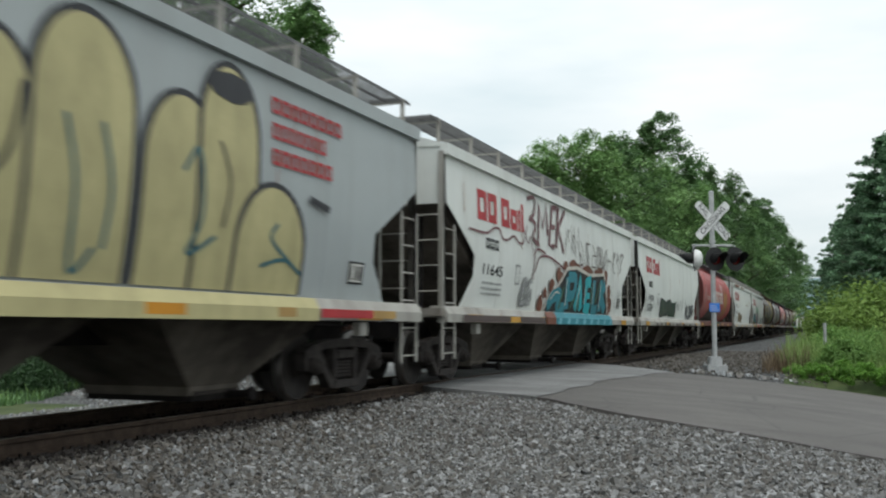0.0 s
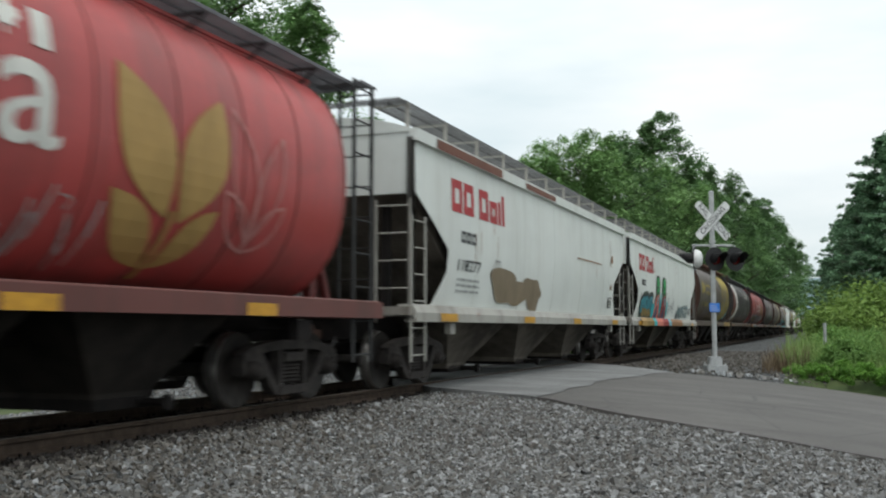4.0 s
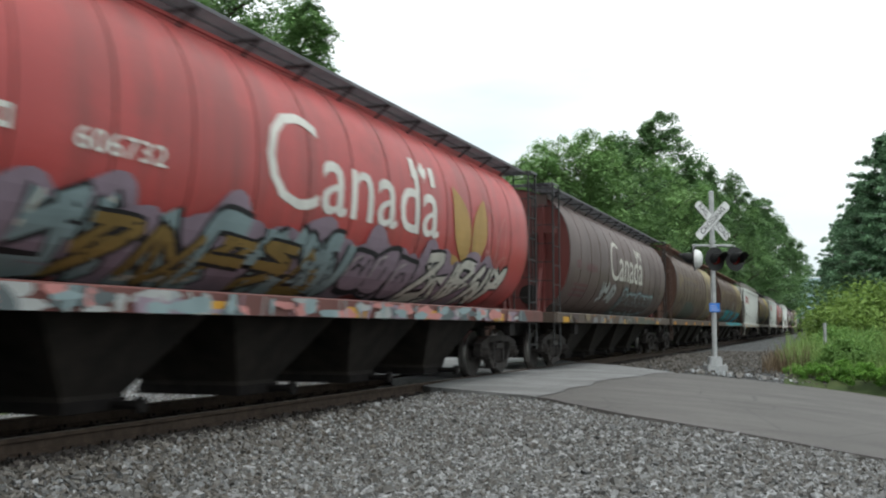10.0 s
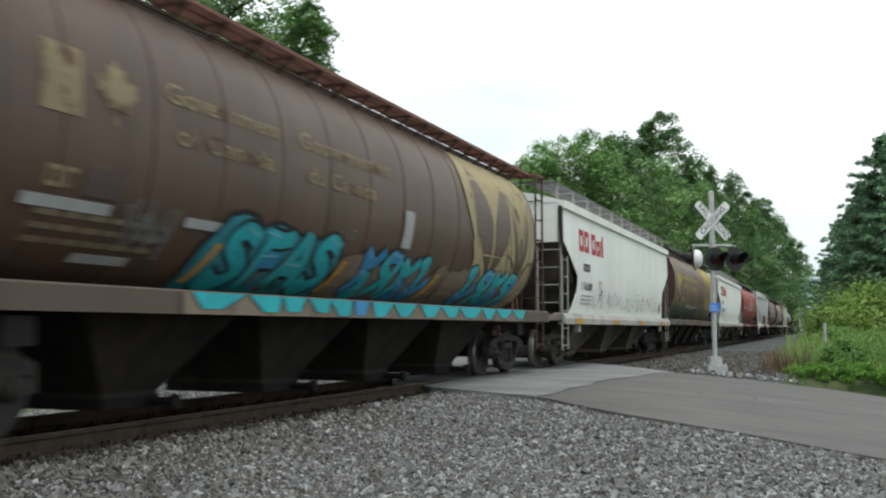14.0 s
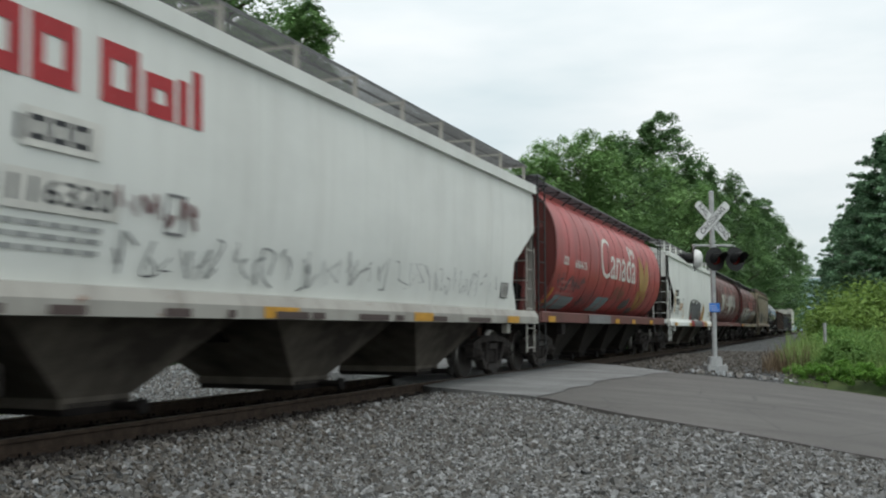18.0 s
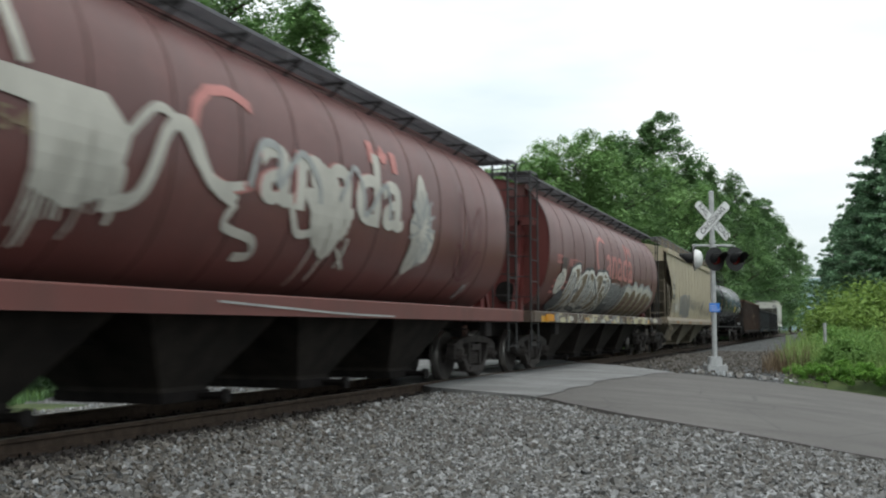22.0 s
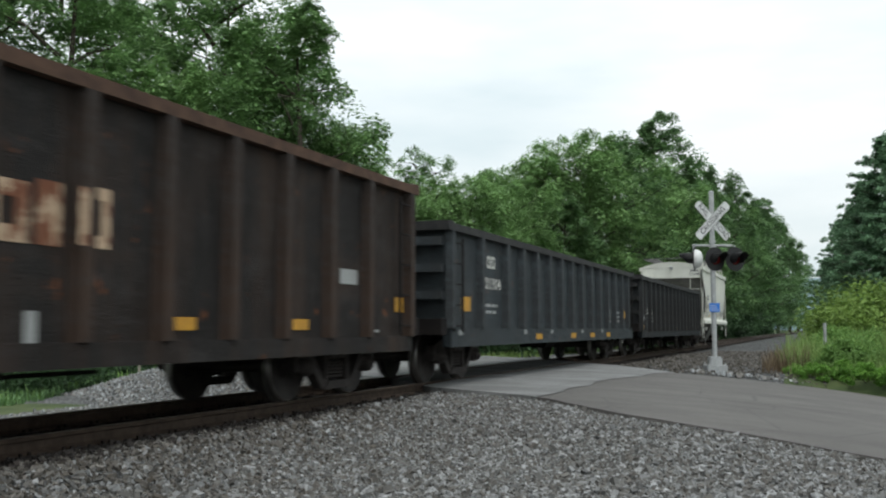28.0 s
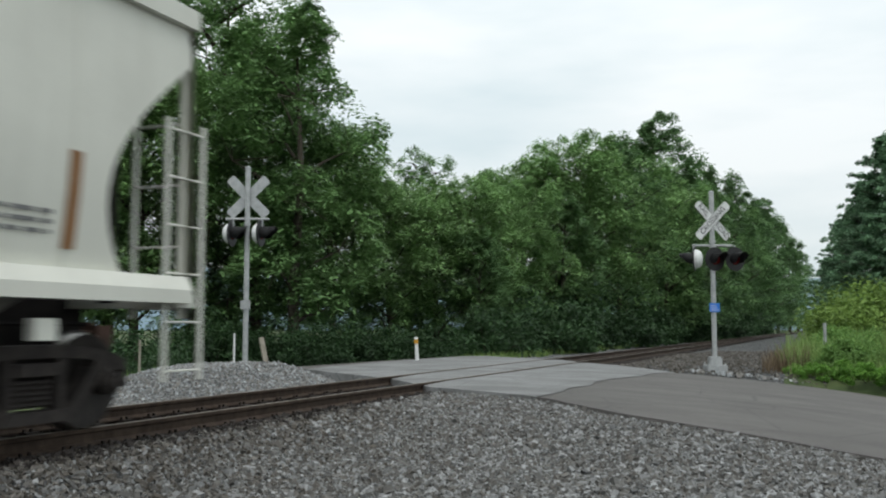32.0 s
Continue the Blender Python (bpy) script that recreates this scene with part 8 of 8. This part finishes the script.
f = white_hopper(16, 0.0, "119024", logo=False, low=True)
f.lead = 0.2
f.put("reflector", [rect(2.62, 1.62, 2.76, 2.52), rect(5.38, 1.40, 5.5, 1.80), rect(15.9, 1.6, 16.0, 2.3)], M_YEL, "yellow reflective stripe")
f.letters(4.0, 4.9, 1.72, 2.05, 2, "orange", "orange", 171, 0.06, 0.1, 0.0)
throw_up(f, 7.7, 11.6, 1.38, 2.12, 6, "midgrey", "black", "palegrey", 172, 0.07)
f.put("graffiti_halo", stroke([(7.6, 2.18), (8.6, 2.3), (10.0, 2.26), (11.5, 2.16)], 0.05), "grey")
f.put("graffiti_fill", [[(11.5, 1.34), (11.95, 1.34), (11.8, 1.8)], [(7.5, 1.34), (8.2, 1.34), (8.1, 1.7)]], "brick")
f.put("graffiti_fill", [blob(12.6, 1.72, 0.45, 0.40, 178, 0.3), blob(12.2, 1.55, 0.35, 0.2, 179, 0.3)], "gold")
f.put("graffiti_line", stroke([(12.2, 1.5), (12.6, 1.7), (12.9, 1.5)], 0.04) + stroke([(12.5, 2.05), (12.45, 2.25)], 0.04), "ochre")
f.put("reflector", [rect(10.85, 1.38, 10.95, 1.80, 0.1), rect(12.75, 1.36, 12.85, 1.75, 0.1)], M_YEL)
for s0, s1, m in ((7.35, 8.3, "brick"), (8.3, 11.4, "midgrey"), (11.4, 12.0, "brick"), (12.2, 13.4, "gold")):
    f.sill(s0, s1, m)
f.scribble(4.6, 5.7, 1.08, 1.22, 5, "dark", 180, 0.03)

f = canada_hopper(17, 0.07, "606540", mat="pinkline", leaves=None, lines="purplebrown", bars=False, faint="tan")
f.words("anada", 7.92, 2.36, 11.85, 1.0, "offwhite", 0.02)
f.put("graffiti_drip", [blob(9.6, 2.45, 0.5, 0.5, 310, 0.5, power=2.2), blob(12.55, 2.55, 0.36, 0.62, 311, 0.45)], "offwhite")
f.put("graffiti_drip", [[(4.1, 3.0), (5.4, 3.02), (5.75, 2.72), (5.6, 2.15), (5.15, 1.97), (4.65, 2.10), (4.55, 2.75), (4.1, 2.78)]], "offwhite", "white dripping paint")
f.put("graffiti_drip", stroke([(5.7, 2.72), (6.1, 3.05), (6.5, 2.9), (6.8, 2.6), (7.2, 2.45), (7.6, 2.5)], 0.10) + stroke([(5.5, 2.05), (5.95, 2.2), (6.25, 2.85), (6.6, 2.95), (6.95, 2.5), (7.5, 2.3)], 0.15) + stroke([(4.25, 3.6), (4.35, 3.3), (4.45, 3.05)], 0.12), "offwhite")
f.put("graffiti_drip", stroke([(7.5, 2.3), (7.4, 2.05), (8.0, 1.95), (8.1, 1.78), (7.8, 1.75)], 0.10) + stroke([(8.6, 2.45), (8.9, 2.1), (9.4, 2.2)], 0.10) + stroke([(10.0, 2.0), (10.4, 1.75)], 0.05), "offwhite")
f.put("graffiti_drip", [blob(9.55, 2.32, 0.55, 0.30, 181, 0.4, power=3), blob(12.6, 2.35, 0.42, 0.40, 182, 0.5)], "offwhite")
f.put("graffiti_line", stroke([(7.7, 2.5), (7.9, 3.0), (8.3, 3.0), (8.3, 2.6), (8.8, 3.05), (9.2, 2.8), (9.3, 2.5)], 0.10) + stroke([(9.8, 2.6), (10.2, 3.1), (10.5, 2.8), (10.6, 2.5), (11.2, 3.0), (11.4, 2.5)], 0.08) + stroke([(12.2, 2.9), (12.5, 2.5), (12.7, 3.0), (12.9, 2.4), (12.6, 1.95)], 0.07), "palegrey")
g = random.Random(170)
f.put("graffiti_drip", [q for _ in range(26) for q in (lambda a, z, d: stroke([(a, z), (a + g.uniform(-0.03, 0.03), z - d / 2), (a + g.uniform(-0.05, 0.05), z - d)], g.uniform(0.02, 0.06)))(g.choice((g.uniform(4.6, 5.7), g.uniform(9.2, 10.3), g.uniform(12.2, 13.0))), g.uniform(2.1, 2.7), g.uniform(0.2, 0.8))], "offwhite")
f.put("graffiti_drip", [q for a in np.linspace(0, 6.0, 15) for q in stroke([(12.6 + 0.15 * math.cos(a), 2.5 + 0.2 * math.sin(a)), (12.6 + 0.5 * math.cos(a), 2.5 + 0.62 * math.sin(a))], 0.05, False)], "palegrey")
f.put("sill_paint", stroke([(7.2, 1.24), (8.4, 1.20), (10.0, 1.15), (11.6, 1.13)], 0.025), "palegrey", flat=1.552)
f.put("graffiti_line", [rect(15.2, 1.5, 15.3, 1.75), rect(15.35, 1.6, 15.4, 1.8)], "palegrey")

f = canada_hopper(18, 0.2, "607719", mat="pinkline", leaves=None, lines="tan")
f.put("paint_patch", [rect(2.95, 2.38, 3.45, 2.66)], "fadedbrown")
f.put("graffiti_backing", [blob(3.15, 2.08, 0.36, 0.32, 183, 0.2)], "offwhite")
f.put("graffiti_line", stroke([(2.95, 2.1), (3.15, 2.3), (3.35, 2.05), (3.1, 1.9)], 0.04), "midgrey")
throw_up(f, 3.9, 8.6, 1.42, 2.42, 5, "tan", "white", "offwhite", 184, 0.07, "midgrey")
f.letters(4.1, 8.5, 1.42, 2.38, 4, "grey", "white", 185, 0.10, 0.05, 0.07)
f.put("graffiti_block", [blob(3.6, 1.65, 0.4, 0.26, 186, 0.3), blob(9.2, 1.75, 0.55, 0.45, 187, 0.3), blob(10.2, 1.7, 0.5, 0.40, 188, 0.3)], "midgrey")
f.letters(8.6, 11.0, 1.42, 2.3, 3, "grey", "palegrey", 189, 0.14, 0.15, 0.04)
f.put("graffiti_block", [blob(11.5 + 1.02 * i, 1.80 + 0.08 * (i % 2), 0.66, 0.60, 200 + i, 0.18, power=2.5) for i in range(5)], "palegrey")
f.put("graffiti_block", [blob(11.5 + 1.02 * i, 1.78 + 0.08 * (i % 2), 0.58, 0.52, 200 + i, 0.18, power=2.5) for i in range(5)], "offwhite")
f.put("graffiti_block", [blob(11.5 + 1.02 * i, 1.70 + 0.08 * (i % 2), 0.47, 0.42, 200 + i, 0.18, power=2.5) for i in range(5)], "tan")
f.put("graffiti_highlight", [blob(11.55 + 1.02 * i, 1.72 + 0.08 * (i % 2), 0.10, 0.22, 230 + i, 0.2) for i in range(5)], "purplebrown")
f.put("graffiti_line", [q for i in range(5) for q in stroke([(11.2 + 1.02 * i, 1.45), (11.12 + 1.02 * i, 1.85), (11.4 + 1.02 * i, 2.1)], 0.05)], "ochre")
f.sill(1.5, 2.2, "orange", 1.12, 1.28, 1.562)
sill_tags(f, 2.3, 16.6, ("tan", "offwhite", "grey", "cream"), 182, dense=10)

car, side, _ = TRAIN[19]
f = Side(car, side, 0.35, 0.30)
f.put("paint_patch", [blob(2.98, 2.78, 0.22, 0.62, 321, 0.3, power=4)], "tanpatch")
mark_blocks(f, 2.75, 3.45, 2.58, 2.80, 3, "dark")
f.words("52337", 2.60, 2.15, 3.55, 0.20, "dark")
f.small_print(2.6, 3.5, 1.6, 2.0, 4, "grey")
throw_up(f, 4.95, 8.0, 1.48, 2.40, 4, "tangrey", "grey", "palegrey", 211, 0.05)
f.letters(5.0, 7.9, 1.45, 2.2, 4, "grey", "tangrey", 212, 0.09, 0.1, 0.02)
f.scribble(3.5, 4.5, 1.6, 2.25, 6, "white", 212, 0.07)
f.scribble(7.9, 13.2, 1.8, 2.35, 18, "midgrey", 213, 0.05)
f.scribble(12.0, 14.3, 1.4, 2.1, 9, "dark", 214, 0.045)
f.put("paint_patch", [blob(16.9, 3.05, 0.34, 0.42, 320, 0.3, power=3), rect(16.5, 2.5, 16.62, 3.2), rect(9.8, 1.58, 10.1, 1.72)], "tanpatch")
f.small_print(15.9, 17.2, 1.75, 2.1, 4, "grey")
f.put("scan_label", [rect(15.3, 1.60, 15.75, 1.92)], "black")
f.put("scan_code", hollow(15.34, 1.64, 15.71, 1.88, 0.03), "white")
for s in (3.1, 7.0, 11.05, 15.6):
    f.put("reflector", [rect(s, 1.15, s + 0.7, 1.26)], "rusty", flat=1.650)

car, side, _ = TRAIN[20]
f = Side(car, side, 0.3, 0.12)
mark_blocks(f, 2.75, 3.42, 2.02, 2.24, 4, "white")
f.words("306424", 3.62, 2.02, 5.15, 0.22, "white")
f.small_print(2.5, 4.3, 1.62, 1.83, 2, "palegrey")
f.put("data_panel", hollow(5.6, 1.9, 5.9, 2.2, 0.03), "palegrey")
f.put("placard", [rect(14.3, 2.1, 15.0, 2.47)], "yellow")
f.small_print(16.2, 17.6, 2.0, 2.4, 3, "palegrey")
f.put("placard", [rect(18.0, 2.1, 18.7, 2.5)], "palegrey")

car, side, _ = TRAIN[21]
f = Side(car, side, 0.5, 0.5)
mark_blocks(f, 3.95, 4.6, 2.10, 2.34, 2, "palegrey")
f.words("197", 3.92, 1.60, 4.75, 0.24, "palegrey")
f.words("373", 5.04, 1.60, 5.86, 0.24, "palegrey")
f.small_print(3.95, 4.7, 1.2, 1.42, 2, "grey")
f = Side(car, side, 0.0, 0.5)
stripes = [(1.63 + 0.125 * i, 1.71 + 0.125 * i) for i in range(5)]
f.put("worn_emblem", [rect(9.08, a, 9.78, b) for a, b in stripes] + hollow(10.05, 1.64, 10.50, 2.14, 0.14) + [rect(10.58, 1.64, 10.86, 2.18)] + hollow(11.14, 1.66, 11.46, 2.20, 0.11), "wornorange", "worn orange and cream emblem")
f.put("worn_emblem", [rect(9.84, a, 9.98, b) for a, b in stripes] + [rect(10.95, 1.66, 11.07, 2.16)], "wornorange", flat=1.571)
for s in (4.55, 6.75, 9.0, 12.3, 14.6):
    f.put("reflector", [rect(s, 0.94, s + 0.46, 1.07)], M_YEL, "yellow reflective stripe")
f = Side(car, side, 0.5, 0.5)
f.put("reflector", [rect(18.15, 1.2, 18.6, 1.42)], M_YEL)
f.put("stencil", [rect(11.0, 0.8, 11.12, 1.1), rect(16.4, 1.55, 16.9, 1.75), rect(17.2, 0.9, 17.6, 0.94)], "palegrey")

car, side, _ = TRAIN[22]
f = Side(car, side, 0.45, 0.5)
mark_blocks(f, 3.4, 3.9, 2.10, 2.33, 2, "white")
f.words("201304", 3.07, 1.70, 4.2, 0.21, "white")
f = Side(car, side, 0.0, 0.5)
f.put("reflector", [rect(1.55, 1.26, 2.02, 1.52), rect(16.15, 1.27, 16.6, 1.5)], M_YEL, "yellow reflective stripe")
for s in (2.78, 6.02, 9.15, 11.25, 13.3):
    f.sill(s, s + 0.5, M_YEL, 0.72, 0.84, 1.544, "reflector")
for s in (1.2, 5.1, 7.2, 10.2, 12.6):
    f.sill(s, s + 0.2, "palegrey", 0.84, 0.93, 1.544, "stencil")
f = Side(car, side, 0.45, 0.5)
f.put("data_panel", hollow(14.05, 1.14, 14.65, 1.47, 0.04) + [rect(14.2, 1.2, 14.3, 1.42), rect(14.4, 1.2, 14.5, 1.42)], "white")
f.put("stencil", [rect(12.8, 1.2, 13.1, 1.35)], "palegrey")
f.small_print(3.3, 4.0, 1.2, 1.45, 2, "palegrey")
f.small_print(15.3, 16.0, 1.1, 1.5, 3, "palegrey")

car, side, _ = TRAIN[23]
f = Side(car, side, 0.5, 0.5)
mark_blocks(f, 3.38, 3.95, 2.04, 2.26, 2, "white")
f.words("2", 2.82, 1.46, 3.02, 0.21, "white")
f.words("016", 3.36, 1.46, 4.0, 0.21, "white")
f.words("55", 4.38, 1.46, 4.92, 0.21, "white")
f.small_print(3.4, 4.6, 1.15, 1.38, 2, "palegrey")
f.put("reflector", [rect(1.62, 0.92, 2.15, 1.12), rect(16.3, 1.0, 16.7, 1.2)] + [rect(s, 0.88, s + 0.5, 1.04) for s in (1.5, 4.08, 7.25, 10.33, 13.4)], M_YEL, "yellow reflective stripe")
f.put("stencil", [[(7.25, 0.92), (7.65, 0.90), (7.9, 1.27), (7.6, 1.05)], rect(2.0, 1.24, 2.3, 1.4), rect(3.1, 0.76, 3.4, 0.84)], "palegrey")
f.put("data_panel", hollow(14.72, 1.02, 15.28, 1.36, 0.045) + [rect(14.88, 1.08, 14.96, 1.30), rect(15.04, 1.08, 15.12, 1.30)], "white")
f.small_print(15.5, 15.8, 1.02, 1.32, 3, "palegrey")

car, side, _ = TRAIN[24]
f = Side(car, side, 0.5, 0.3)
mark_blocks(f, 2.60, 3.50, 2.46, 2.68, 4, "grey")
f.words("21688", 2.50, 2.02, 3.42, 0.21, "grey")
f.small_print(2.5, 3.3, 1.55, 1.85, 3, "grey")
f.put("reflector", [rect(2.35, 1.55, 2.47, 2.6), rect(4.95, 1.62, 5.07, 2.05), rect(6.9, 1.52, 7.0, 2.05), rect(8.75, 1.62, 8.87, 2.03), rect(11.15, 1.62, 11.3, 2.45)], "rusty", "faded orange reflective stripe")
f.put("reflector", [rect(3.9, 1.56, 4.2, 1.70)], M_YEL)
f.letters(5.3, 7.6, 1.42, 1.98, 4, "gold", "gold", 221, 0.06, 0.15, 0.0)
f.scribble(5.2, 7.7, 1.36, 2.0, 9, "rusty", 222, 0.03)
f.put("round_mark", [q for c in ((5.38, 2.28), (8.78, 2.28)) for q in stroke([(c[0] + 0.16 * math.cos(a), c[1] + 0.14 * math.sin(a)) for a in np.linspace(0, 6.28, 17)], 0.03, False)], "pinkline")
f.put("scan_label", [rect(9.5, 1.66, 9.95, 1.9)], "black")
f.put("data_panel", hollow(4.22, 2.2, 4.55, 2.46, 0.03), "grey")
f.small_print(7.7, 8.4, 1.6, 1.7, 1, "grey")
f.small_print(10.2, 11.0, 1.7, 1.95, 3, "grey")
f.small_print(6.9, 7.4, 2.1, 2.2, 1, "dark")
me = text_mesh("21688", 0.20, 0.0, 0.006)
w = part("lettering", me, P["grey"], car, at=(1.18, 0.545, 3.74))
w.rotation_euler[0] = radians(90)
bm = bmesh.new()
for i in range(4):
    box(bm, 0.97 + 0.11 * i, 1.05 + 0.11 * i, 0.540, 0.547, 3.87, 3.99)
part("end_mark", bm, P["grey"], car)["kind"] = "stuff"
bm = bmesh.new()
tube(bm, (0.0, 0.55, 4.10), (0.0, 0.42, 4.08), 0.09, 12, 0.07)
part("vent", bm, M_GALV, car, "small round grey vent")
bm = bmesh.new()
box(bm, -1.50, -0.95, 0.30, 0.53, 2.95, 3.75)
bmesh.ops.bevel(bm, geom=bm.edges[:], offset=0.02, segments=2, affect="EDGES")
part("brake_box", bm, M_CREAM, car)


# ---------------------------------------------------------------- movement
def motions():
    """The whole train rolls past at one steady speed, its wheels turning."""
    for car, start in MOVING:
        walk(car, [(t, pose(0, start - SPEED * t, 0)) for t in (0, 8, 16, 24, 32)])
    first = dict(MOVING)
    for wheel, car, s in WHEELS:
        z0 = first[car] + s
        # turn while the wheel is in plain view: from 45 m out until it has gone by
        t_in, t_out = max(0.0, (z0 - 45.0) / SPEED), min(32.0, (z0 - 1.0) / SPEED)
        rows = []
        f0, f1 = frame(t_in), frame(t_out)
        for f in range(f0, f1 + 1):
            t = (f - 1) / FPS
            rows.append((t, pose(0, s, 0.457, math.degrees(SPEED * (t - t_in) / 0.457) % 360.0)))
        if len(rows) < 2:
            continue
        if f0 > 1:
            rows.insert(0, (0.0, rows[0][1]))
        if f1 < frame(32):
            rows.append((32.0, rows[-1][1]))
        walk(wheel, rows)


motions()
